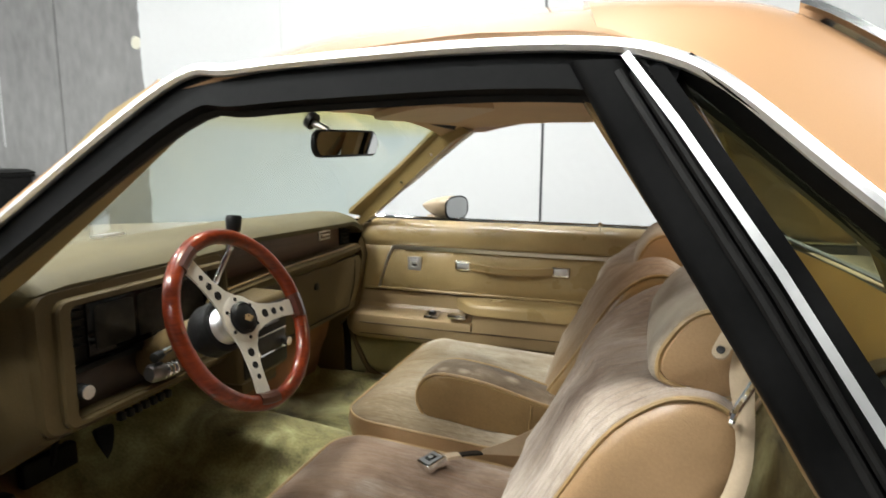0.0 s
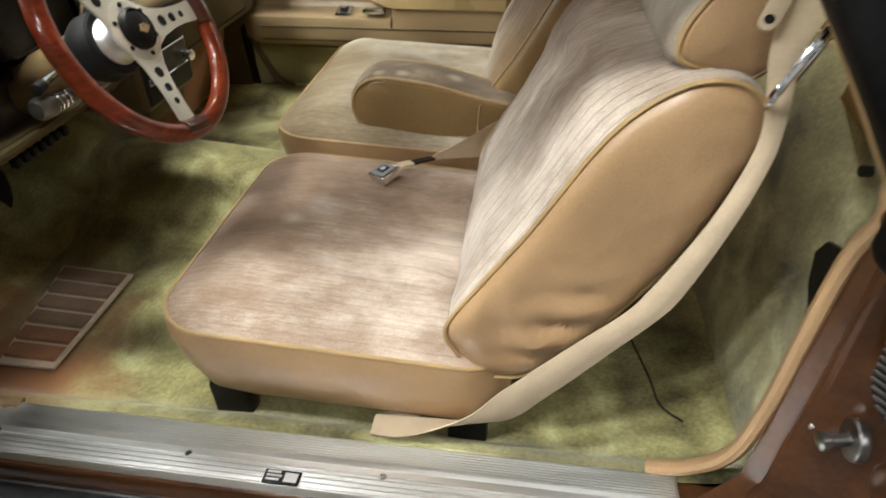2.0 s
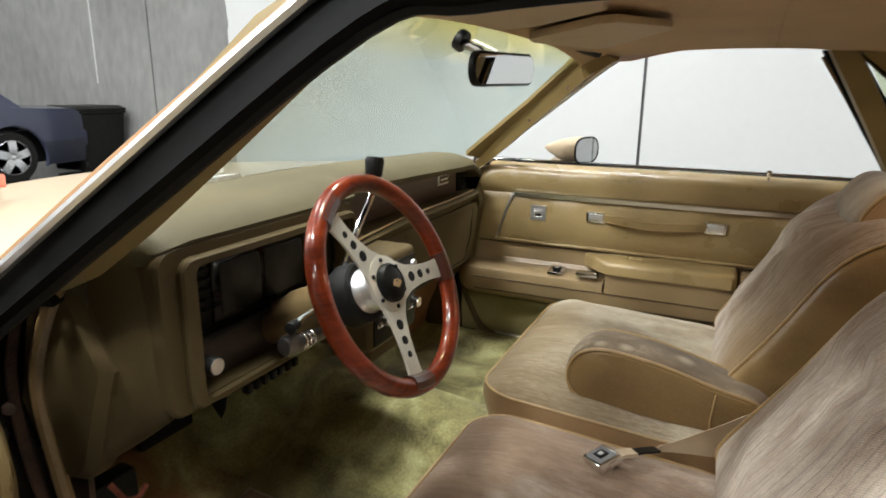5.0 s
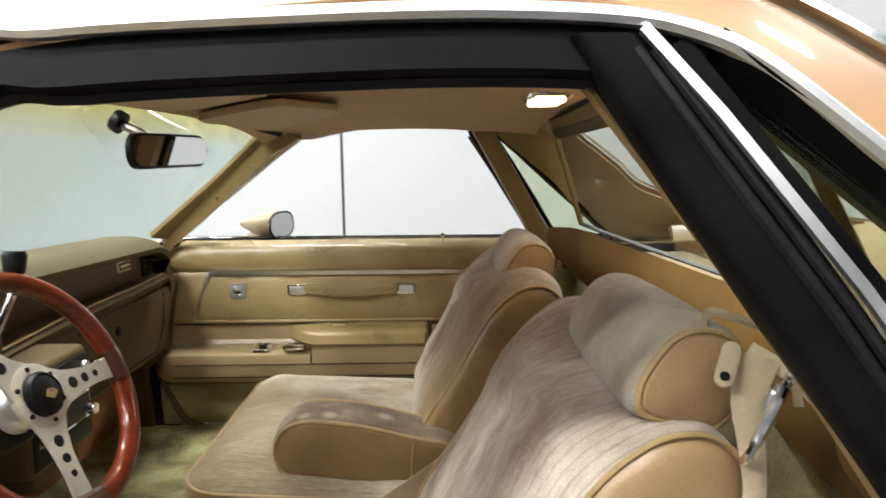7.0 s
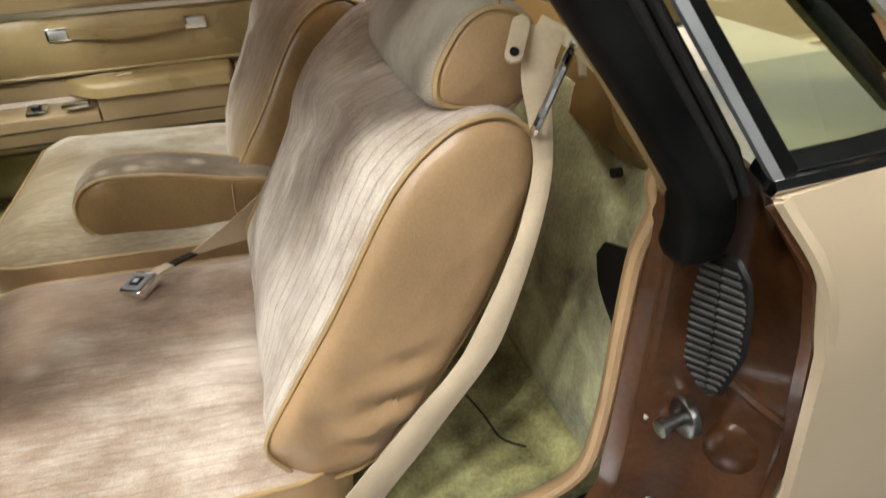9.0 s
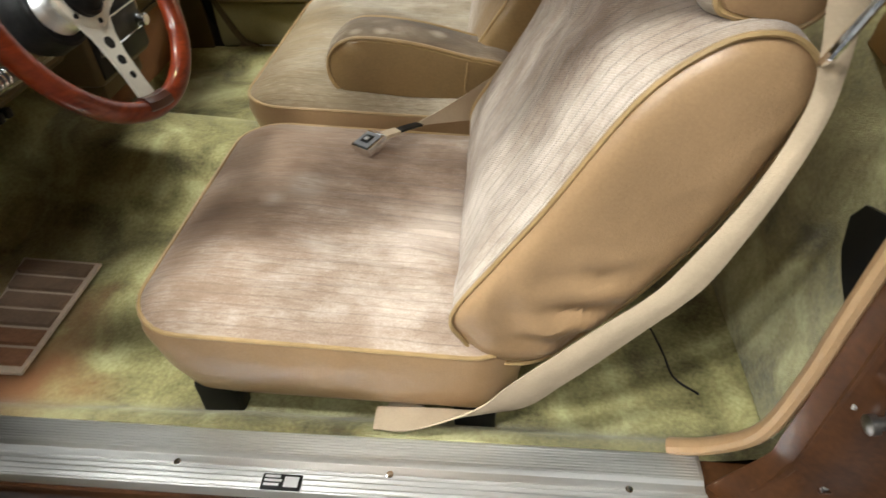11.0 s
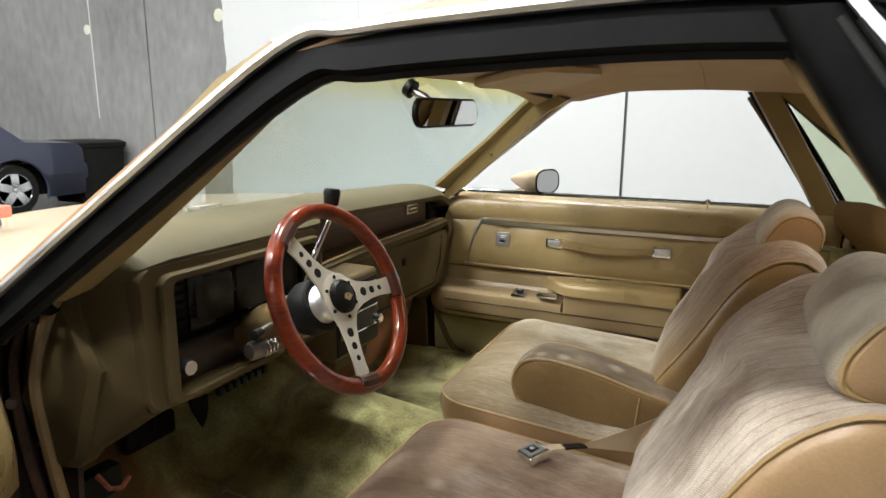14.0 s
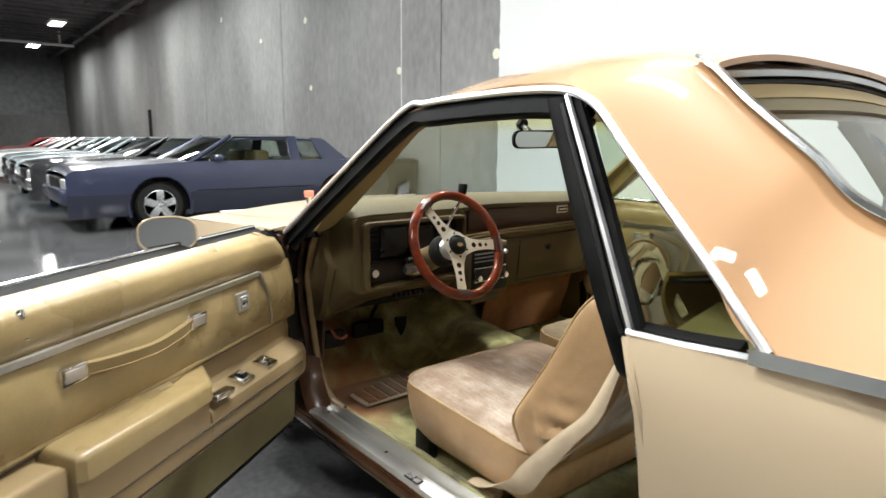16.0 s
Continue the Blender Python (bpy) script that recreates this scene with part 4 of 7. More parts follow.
        y0, z0 = -0.855 + 0.06 * max(0, (-2.2 - x) / 0.72) ** 2, np.interp(x, [-2.92, -2.2, -1.36], [0.70, 0.855, 0.905])
        return (x, y0 + 0.14 * v, z0 + 0.010 * math.sin(1.7 * v) + 0.002 * v)
    part("fender_top", sheet(fender_top, 24, 6, 0.01), M_PAINT, car, xf=xf)
    # rocker: brown inner step and its bright outer strip
    part("rocker", loft([[(x, -0.70, 0.30), (x, -0.70, 0.311), (x, -0.796, 0.311), (x, -0.803, 0.306), (x, -0.808, 0.296), (x, -0.811, 0.282), (x, -0.800, 0.272), (x, -0.735, 0.215), (x, -0.70, 0.205)] for x in (-1.40, -0.7, 0.06)]), M_JAMB, car, "brown painted door sill", xf=xf)
    part("rocker_molding", tube([(-1.40, -0.8125, 0.283), (0.06, -0.8125, 0.283)], 0.0045, 6), M_CHROME, car, "bright sill strip", xf=xf)
    part("sill_bead", tube([(-1.33, -0.801, 0.3105), (-0.02, -0.801, 0.3105)], 0.004, 6), M_JAMB, car, xf=xf)
    # aluminium step plate with ribs
    plate = part("sill_plate", loft([[(x, -0.698, 0.322), (x, -0.700, 0.3265), (x, -0.738, 0.3265), (x, -0.743, 0.3205), (x, -0.754, 0.3205), (x, -0.759, 0.3255), (x, -0.789, 0.3205), (x, -0.796, 0.3115), (x, -0.698, 0.3115)] for x in (-1.215, -0.088)]), M_ALU, car, "scuffed aluminium sill plate", xf=xf)
    for k in range(8):
        y = -0.704 - 0.0045 * k
        part("rib", tube([(-1.21, y, 0.3267), (-0.093, y, 0.3267)], 0.0012, 5), M_ALU, plate, xf=xf)
    for k in range(4):
        y = -0.7635 - 0.0075 * k
        z = 0.3255 - 0.005 * (-0.759 - y) / 0.03
        part("rib", tube([(-1.21, y, z), (-0.093, y, z)], 0.0011, 5), M_ALU, plate, xf=xf)
    for x in (-1.15, -0.822, -0.515, -0.19):
        part("screw", disc((x, -0.757, 0.3235), (0, 0, 1), 0.0055, 0.003, 10, 0.001), M_CHROME, plate, xf=xf)
    part("maker_badge", box((-0.692, -0.789, 0.3225), (-0.636, -0.766, 0.3258), 0.001), M_BLACK, plate, "small black badge with plain pale bars", xf=xf)
    part("badge_bar", box((-0.660, -0.785, 0.3257), (-0.640, -0.770, 0.3265)), M_SATIN, plate, xf=xf)
    for k in range(3):
        part("badge_bar", box((-0.688, -0.784 + 0.006 * k, 0.3257), (-0.667 + 0.003 * (k % 2), -0.7805 + 0.006 * k, 0.3265)), M_SATIN, plate, xf=xf)
    part("welt_tape", box((-1.232, -0.722, 0.320), (-1.212, -0.702, 0.332), 0.003), M_PINK if s > 0 else M_WELT, car, xf=xf)

    # rear door jamb
    def jamb_fn(u, v):
        z = 0.31 + 0.575 * v
        outer = Vector((np.interp(z, [0.31, 0.45, 0.6, 0.75, 0.83, 0.89], [0.075, 0.088, 0.083, 0.062, 0.038, 0.0]), np.interp(z, [0.31, 0.6, 0.82, 0.89], [-0.885, -0.902, -0.90, -0.872]), z))
        inn = Vector((np.interp(z, [0.31, 0.40, 0.85, 0.89], [-0.08, -0.02, 0.0, 0.0]), -0.735, z))
        p = inn.lerp(outer, u)
        dent = 0.042 * (1 / (1 + math.exp(-(u - 0.30) * 40)) - 1 / (1 + math.exp(-(u - 0.90) * 46)))
        step = 0.02 / (1 + math.exp(-(z - 0.615 - 0.08 * (u - 0.5)) * 90))
        return p + Vector((dent + step * (0.2 < u < 0.95), 0, 0))
    jamb = part("door_jamb", sheet(jamb_fn, 26, 36, 0.006), M_JAMB, car, "glossy brown painted door jamb", xf=xf)
    part("jamb_edge", tube(spline([(0.004, -0.876, 0.893), (0.04, -0.903, 0.83), (0.066, -0.907, 0.75), (0.086, -0.907, 0.6), (0.09, -0.897, 0.45), (0.078, -0.886, 0.31)], 5), 0.007, 6), M_PAINT, car, xf=xf)
    welt = [(0.010, -0.735, 0.872), (0.0, -0.728, 0.845), (0.004, -0.732, 0.81), (-0.010, -0.730, 0.758), (-0.016, -0.728, 0.65), (-0.022, -0.728, 0.53), (-0.040, -0.727, 0.43), (-0.078, -0.700, 0.352), (-0.125, -0.685, 0.322)]
    part("jamb_welt", tube(spline(welt, 6), 0.0145, 10, flat=0.75), M_VINYL, car, "tan vinyl welt", xf=xf)
    for fu, rr in ((0.16, 0.006), (0.24, 0.004), (0.93, 0.006)):
        part("jamb_ridge", tube([Vector(jamb_fn(fu, k / 16)) + Vector((-0.002, 0, 0)) for k in range(1, 15)], rr, 6), M_JAMB, jamb, xf=xf)
    # Near-black lines put the shade of the jamb's folds into colour.
    for fu, rr in ((0.07, 0.0055), (0.205, 0.004), (0.315, 0.0045), (0.865, 0.0045)):
        part("jamb_fold_shade", tube([Vector(jamb_fn(fu, k / 20)) + Vector((-0.0008, 0, 0)) for k in range(1, 19)], rr * 0.7, 6), M_JAMB_DARK, jamb, xf=xf)
    # louvred air outlet on the jamb
    vq = [Vector((0.028, -0.797, 0.795)), Vector((0.034, -0.857, 0.807)), Vector((0.048, -0.862, 0.66)), Vector((0.042, -0.797, 0.628))]
    vc = sum(vq, Vector()) / 4
    vq = [vc + (p - vc) * 1.09 + Vector((-0.012, 0, 0)) for p in vq]
    nv = (vq[1] - vq[0]).cross(vq[3] - vq[0]).normalized()
    nv = nv if nv.x < 0 else -nv
    bm = bmesh.new()
    grid_pt = lambda a, b: vq[0].lerp(vq[3], b).lerp(vq[1].lerp(vq[2], b), a)
    hexa = [grid_pt(a, b) for a, b in ((0.10, -0.02), (0.70, -0.02), (0.95, 0.10), (1.02, 0.25), (1.02, 0.62), (0.72, 1.0), (0.5, 1.03), (0.05, 0.86), (-0.02, 0.78), (-0.02, 0.35))]
    loft([[p for p in hexa], [p + nv * 0.006 for p in hexa]], bm=bm)
    bmesh.ops.bevel(bm, geom=list(bm.edges), offset=0.003, segments=1, affect="EDGES")
    vent = part("jamb_vent", bm, M_BLACK, jamb, "black louvred air outlet", xf=xf)
    for k in range(17):
        f = 0.07 + 0.86 * k / 16
        a, b = vq[0].lerp(vq[3], f), vq[1].lerp(vq[2], f)
        c0, d0 = np.interp(f, [0, 0.35, 0.78, 1], [0.16, 0.05, 0.05, 0.45]), np.interp(f, [0, 0.25, 0.62, 1], [0.72, 0.95, 0.95, 0.62])
        for c, d in ((c0, 0.47), (0.53, d0)):
            part("louvre", strip([a.lerp(b, c) + nv * 0.008, a.lerp(b, d) + nv * 0.008], (nv * 0.6 + Vector((0, 0, 1))), 0.0055, 0.0025), M_LOUVRE, jamb, xf=xf)
    part("striker", disc((0.035, -0.806, 0.575), (-1, 0, 0), 0.024, 0.01, 20, 0.003), M_DARKMETAL, jamb, "dark steel striker bolt", xf=xf)
    part("striker_pin", lathe((0.027, -0.806, 0.575), (-1, -0.1, -0.1), [(0.007, 0), (0.007, 0.022), (0.011, 0.024), (0.011, 0.032), (0.004, 0.034)], 14), M_DARKMETAL, jamb, xf=xf)
    def dome(u, v):
        a, r = 2 * math.pi * u, v
        q = Vector(jamb_fn(0.60 + 0.17 * r * math.cos(a), 0.385 + 0.075 * r * math.sin(a)))
        return q + Vector((-0.004 - 0.016 * (1 - r * r) ** 0.7, 0, 0))
    part("stamped_dome", sheet(dome, 24, 6), M_JAMB, jamb, "worn glossy dome stamped in the jamb", xf=xf)
    part("stamped_rib", tube([Vector(jamb_fn(0.33 + 0.5 * k / 8, 0.545 - 0.035 * k / 8)) + Vector((-0.004, 0, 0)) for k in range(9)], 0.008, 8), M_JAMB, jamb, xf=xf)
    part("paint_chip", disc((0.006, -0.772, 0.552), (-1, -0.2, 0), 0.004, 0.003, 7), M_SATIN, jamb, xf=xf)
    part("bolt", lathe((0.03, -0.775, 0.40), (-1, 0, 0), [(0.013, 0), (0.013, 0.01), (0.006, 0.014)], 12), M_CHROME, jamb, xf=xf)
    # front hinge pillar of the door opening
    # The pillar's shade is put into its near-black colour.
    part("hinge_pillar", loft([[(x, -0.70, z), (x + 0.02, -0.80, z), (x - 0.06, -0.85, z), (x - 0.16, -0.72, z)] for x, z in ((-1.30, 0.31), (-1.34, 0.42), (-1.385, 0.55), (-1.40, 0.65), (-1.385, 0.80), (-1.34, 0.90))]), M_JAMB_DARK, car, "hinge pillar with shade put into a near-black colour", xf=xf)
    part("pillar_foot", sheet(lambda u, v: (-1.262 + 0.075 * (1 - v) ** 1.6 - 0.030 * u, -0.726 - 0.072 * u, 0.316 + 0.155 * v + 0.01 * math.sin(3.1 * u)), 10, 12, 0.004), M_JAMB, car, "brown painted foot of the hinge pillar", xf=xf)
    part("pillar_flange", strip(spline([(-1.315, -0.742, 0.86), (-1.352, -0.744, 0.77), (-1.350, -0.746, 0.66), (-1.318, -0.746, 0.54), (-1.282, -0.748, 0.45), (-1.245, -0.756, 0.37), (-1.205, -0.772, 0.325)], 5), (0.25, -1, 0), 0.016, 0.004), M_JAMB_RUST, car, "brown painted flange", xf=xf)
    if s > 0:
        for hz in (0.44, 0.76):
            part("hinge", box((-1.375, -0.90, hz - 0.035), (-1.315, -0.80, hz + 0.035), 0.010), M_JAMB_RUST, car, "rusty door hinge", xf=xf)
            part("hinge_pin", tube([(-1.362, -0.895, hz - 0.055), (-1.362, -0.895, hz + 0.055)], 0.010, 10), M_JAMB_RUST, car, xf=xf)
            for bz in (-0.018, 0.018):
                part("hinge_bolt", disc((-1.316, -0.825, hz + bz), (1, -0.2, 0), 0.009, 0.008, 6, 0.002), M_DARKMETAL, car, xf=xf)
        part("wiring_boot", tube(spline([(-1.335, -0.785, 0.70), (-1.315, -0.825, 0.665), (-1.32, -0.865, 0.61), (-1.345, -0.90, 0.60)], 6), [0.016 + 0.003 * (k % 2) for k in range(19)], 10), M_RUBBER, car, "black ribbed wiring boot", xf=xf)
        part("check_strap", strip([(-1.335, -0.79, 0.565), (-1.33, -0.84, 0.56), (-1.345, -0.905, 0.555)], (0, 0.1, 1), 0.022, 0.005), M_JAMB_RUST, car, "rusty door check strap", xf=xf)
        part("cowl_rubber", strip(spline([(-1.245, -0.765, 0.935), (-1.285, -0.795, 0.905), (-1.335, -0.825, 0.885), (-1.41, -0.845, 0.885)], 5), (0.3, -1, -0.2), 0.05, 0.012), M_RUBBER, car, "black rubber flap at the pillar foot", xf=xf)
        for px, py, pz, pr in ((-1.318, -0.772, 0.84, 0.011), (-1.345, -0.795, 0.80, 0.008), (-1.332, -0.765, 0.725, 0.009), (-1.300, -0.772, 0.53, 0.007), (-1.262, -0.765, 0.43, 0.006)):
            part("jamb_clip", disc((px, py, pz), (1, -0.6, 0.2), pr, 0.016, 7, 0.003), M_JAMB_RUST, car, xf=xf)
        part("ground_wire", tube(spline([(-1.322, -0.77, 0.88), (-1.330, -0.80, 0.83), (-1.345, -0.79, 0.775), (-1.338, -0.80, 0.72)], 5), 0.004, 6), M_COPPER, car, "reddish wire beside the hinge", xf=xf)
    part("pillar_welt", tube(spline([(-1.225, -0.722, 0.935), (-1.275, -0.722, 0.87), (-1.325, -0.722, 0.775), (-1.335, -0.722, 0.694), (-1.30, -0.722, 0.52), (-1.262, -0.722, 0.42), (-1.215, -0.714, 0.345), (-1.15, -0.70, 0.322)], 5), 0.011, 8), M_WELT if s > 0 else M_DASH, car, "tan welt", xf=xf)
    # windscreen pillar, inside trim
    edge = 0.03 if s > 0 else 0.006
    part("pillar_cover", loft([[Vector(c) + Vector(o) * f for o in ((-0.03, -0.045, 0.0), (edge, -0.05, -0.01), (edge, 0.03, -0.022), (-0.035, 0.035, 0.0))] for c, f in (((-1.255, -0.722, 0.900), 0.30), ((-1.215, -0.718, 0.930), 0.62), ((-1.14, -0.708, 0.995), 0.85), ((-1.02, -0.69, 1.10), 1.0), ((-0.87, -0.665, 1.225), 1.0), ((-0.80, -0.655, 1.262), 1.0))]), M_TRIM, car, "tan pillar cover", xf=xf)
    for c in ((-1.05, -0.655, 1.068), (-0.93, -0.63, 1.165)):
        part("screw", disc(c, (0.3, 1, -0.3), 0.005, 0.004, 8), M_CHROME, car, xf=xf)
    if s < 0:
        part("pillar_lining", loft([[Vector(p) + Vector(o) for o in ((0, 0, 0.008), (0.032, -0.055, 0.0), (0.037, -0.05, -0.02), (0.0, 0.0, -0.006))] for p in ((-1.262, -0.660, 0.955), (-1.05, -0.636, 1.125), (-0.895, -0.610, 1.262))]), M_TRIM, car, "tan pillar lining", xf=xf)
    # inner trim behind the doors: flag-shaped sail trim and the pillar cover
    if s < 0:
        part("sail_trim", prism([(-0.25, 1.285), (-0.205, 1.245), (-0.03, 1.105), (0.045, 1.025), (0.055, 1.06), (-0.02, 1.22), (-0.06, 1.285)], lambda a, b, c: (a, -0.645 - 0.08 * (1.285 - b) / 0.26 + c, b), 0.008), M_TRIM, car, "tan sail trim", xf=xf)
    if s < 0:
        part("inner_pillar", loft([[Vector(c) + Vector(o) for o in ((-0.04, -0.012, 0), (0.03, -0.012, 0.0), (0.025, 0.012, 0), (-0.035, 0.012, 0))] for c in ((-0.245, -0.678, 1.262), (-0.12, -0.728, 1.05), (-0.03, -0.765, 0.89))]), M_TRIM, car, "tan inner pillar cover", xf=xf)
    part("header_trim", strip(spline([(-0.80, -0.665, 1.252), (-0.62, -0.665, 1.262), (-0.42, -0.665, 1.265), (-0.22, -0.66, 1.26)], 5) if s > 0 else spline([(-0.80, -0.665, 1.270), (-0.62, -0.665, 1.286), (-0.42, -0.665, 1.288), (-0.22, -0.66, 1.280)], 5), (0, 1, 0.5), 0.06, 0.014), M_HEAD, car, xf=xf)
    wheel_parts(car, -1.98, -0.71, 0.33, 0.33, -1) if s == 1 else wheel_parts(car, -1.98, 0.71, 0.33, 0.33, 1)
    wheel_parts(car, 0.975, -0.71, 0.33, 0.33, -1) if s == 1 else wheel_parts(car, 0.975, 0.71, 0.33, 0.33, 1)

part("hood", sheet(lambda u, v: (-2.90 + (1.385 + 0.19 * (2 * v - 1) ** 2) * u, (2 * v - 1) * 0.714, np.interp(u, [0, 0.1, 0.5, 1], [0.725, 0.766, 0.885, 0.931]) + 0.034 * (1 - (2 * v - 1) ** 2) - 0.012), 30, 24, 0.012), M_PAINT, car, "beige painted hood")
part("cowl", sheet(lambda u, v: (-1.575 + (0.12 + 0.02 * abs(2 * v - 1)) * u + 0.19 * (2 * v - 1) ** 2, (2 * v - 1) * 0.74, 0.885 + 0.012 * u), 4, 20, 0.02), M_BLACK, car, "black cowl panel")
part("hood_reflector", box((-1.90, -0.452, 0.944), (-1.865, -0.418, 0.974), 0.006), M_PINK, car, "small pink reflector block")
part("reflector_foot", box((-1.892, -0.442, 0.918), (-1.874, -0.428, 0.946)), M_CHROME, car)
part("grille", box((-2.96, -0.45, 0.55), (-2.88, 0.45, 0.79), 0.01), M_SATIN, car)
part("front_bumper", box((-3.05, -0.88, 0.36), (-2.86, 0.88, 0.55), 0.05), M_CHROME, car)
part("tailgate", box((2.08, -0.70, 0.45), (2.15, 0.70, 0.93), 0.02), M_PAINT, car)
part("rear_bumper", box((2.08, -0.88, 0.36), (2.26, 0.88, 0.52), 0.05), M_CHROME, car)
floorpan = box((-2.8, -0.72, 0.2), (2.1, 0.72, 0.245))
part("underbody", floorpan, M_BLACK, car)


def ws_fn(u, v):
    k = 2 * v - 1
    lo = Vector((-1.50 + 0.25 * abs(k) ** 2.2, k * 0.70, 0.945))
    hi = Vector((-0.94 + 0.09 * abs(k) ** 2.2, k * 0.60, 1.298 - 0.03 * k * k))
    return lo.lerp(hi, u) + Vector((-0.01, 0, 0.02)) * 4 * u * (1 - u)


windshield = part("windshield", sheet(ws_fn, 10, 24, 0.004), M_WINDSHIELD, car, "clear windscreen with a yellowish shade band")
windshield.visible_shadow = False
part("windshield_header", tube([Vector(ws_fn(1.0, k / 12)) + Vector((0.008, 0, -0.012)) for k in range(13)], 0.012, 6), M_RUBBER, car)


def rw_fn(u, v):
    k = 2 * v - 1
    lo = Vector((0.27 - 0.22 * abs(k) ** 2.6, k * 0.66, 0.906 + 0.072 * abs(k) ** 3))
    hi = Vector((-0.045 - 0.02 * k * k, k * 0.56, 1.318 - 0.03 * k * k))
    return lo.lerp(hi, u)


rear_window = part("rear_window", sheet(rw_fn, 8, 28, 0.004), M_REARGLASS, car, "curved clear rear window")
rear_window.visible_shadow = False
part("rear_window_seal", tube([rw_fn(0.0, k / 20) for k in range(21)], 0.006, 6), M_STEELGREY, car)
part("rear_window_seal", strip([rw_fn(0.985, k / 20) for k in range(21)], (-0.6, 0, 0.75), 0.010, 0.014), M_RUBBER, car)
part("rear_header", strip([rw_fn(0.935, k / 20) for k in range(21)], (-0.6, 0, 0.75), 0.034, 0.012), M_TRIM, car, "tan rear header trim")
part("rear_header_band", strip([rw_fn(0.865, k / 20) for k in range(21)], (-0.6, 0, 0.75), 0.030, 0.012), M_OLIVETRIM, car, "olive band above the rear window")
part("rear_header_molding", strip([Vector(rw_fn(1.0, k / 20)) + Vector((-0.004, 0, 0.020)) for k in range(21)], (0.9, 0, -0.3), 0.045, 0.012), M_MOLDING, car)
for s in (0.0, 1.0):
    part("rear_window_seal", tube([rw_fn(k / 8, s) for k in range(9)], 0.008, 6), M_TRIM, car)
# cargo bed behind the cab
bed = part("cargo_bed", box((0.38, -0.66, 0.50), (2.08, 0.66, 0.53), 0.004), M_PAINT, car, "beige cargo bed")
for s in (-1, 1):
    part("bed_side", sheet(lambda u, v: (0.36 + 1.72 * u, s * (0.66 + 0.10 * v ** 3), 0.50 + 0.45 * v), 10, 8, 0.02), M_PAINT, bed)
    part("wheelhouse", loft([[(0.975 + 0.40 * math.cos(a), s * y, 0.52 + 0.20 * max(0, math.sin(a))) for a in np.linspace(0, math.pi, 12)] for y in (0.52, 0.66)], closed=True), M_PAINT, bed)
    part("bed_rail", box((0.38, s * 0.82 - 0.08, 0.925), (2.1, s * 0.82 + 0.08, 0.955), 0.012), M_PAINT, bed)
part("bed_front", sheet(lambda u, v: (0.36 - 0.02 * v, -0.66 + 1.32 * u, 0.50 + 0.385 * v), 8, 6, 0.02), M_PAINT, bed)
part("bed_shelf", sheet(lambda u, v: (rw_fn(0, u)[0] + 0.012 + (0.36 - rw_fn(0, u)[0]) * v, -0.66 + 1.32 * u, 0.890), 20, 3, 0.01), M_PAINT, bed)
for k in range(9):
    part("bed_rib", box((0.45, -0.56 + k * 0.135, 0.53), (2.05, -0.50 + k * 0.135, 0.54), 0.004), M_PAINT, bed)

# ---- cabin lining ----
def floor_z(x, y):
    z = 0.268 + 0.012 * math.sin(5 * x + 2 * y) * 0.5 + wob((x, y, 0), 6, 0.006)
    hump = np.interp(x, [-1.7, -1.3, -0.9, 0.1], [0.20, 0.155, 0.10, 0.06]) / (1 + math.exp((abs(y - 0.03) - 0.145) * 34))
    toe = max(0.0, (-1.42 - x)) * 0.95 + max(0.0, (-1.42 - x)) ** 2 * 0.6
    edge = 0.05 / (1 + math.exp(-(abs(y) - 0.665) * 120))
    back = 0.07 * max(0.0, (x + 0.12) / 0.25) ** 2
    ramp = 0.0
    return z + hump + toe + edge + back + ramp


carpet = part("carpet", sheet(lambda u, v: (-1.78 + 1.90 * u, -0.702 + 1.404 * v, floor_z(-1.78 + 1.90 * u, -0.702 + 1.404 * v)), 90, 80, 0.01), M_CARPET, car, "worn olive-green cabin carpet")
part("firewall", box((-1.82, -0.72, 0.3), (-1.79, 0.72, 0.86)), M_BLACK, car)
for s in (-1, 1):
    part("kick_carpet", sheet(lambda u, v: (-1.70 + 0.39 * u, s * (0.705 - 0.02 * v), 0.28 + 0.30 * v), 10, 8, 0.01), M_JAMB_RUST if s < 0 else M_DASH, car)


def bulk_fn(u, v):
    y = -0.735 + 1.47 * u
    return (0.035 + 0.10 * v ** 1.5 - 0.06 * abs(y / 0.7) ** 4 * v + wob((0, y, v), 5, 0.006), y, 0.31 + 0.50 * v)


part("rear_carpet", sheet(bulk_fn, 40, 16, 0.012), M_CARPET, car, "olive carpet on the rear bulkhead")
part("carpet_hole", disc((0.062, -0.575, 0.775), (-1, 0, 0), 0.007, 0.012, 10), M_BLACK, car)


def pad_fn(u, v):
    k = 2 * u - 1
    lo, hi = 0.765 + 0.095 * abs(k) ** 5, 0.900 + 0.092 * abs(k) ** 3 - 0.030 * max(0, abs(k) - 0.9) / 0.1
    x = 0.235 - (0.216 + 0.046 * v) * abs(k) ** (3.1 - 0.5 * v) - 0.10 * (1 - v) ** 1.5 * (1 - abs(k) ** 3) - 0.025 * math.sin(math.pi * v)
    return (x, k * 0.715, lo + (hi - lo) * v)


rear_pad = part("rear_pad", sheet(pad_fn, 48, 12, 0.016), M_GOLD, car, "gold-tan vinyl padded panel under the rear window")
for f in (0.30, 0.62):
    part("pad_bead", tube([Vector(pad_fn(k / 40, f)) + Vector((-0.003, 0, 0.0)) for k in range(2, 39)], 0.0065, 6), M_WELT, rear_pad)
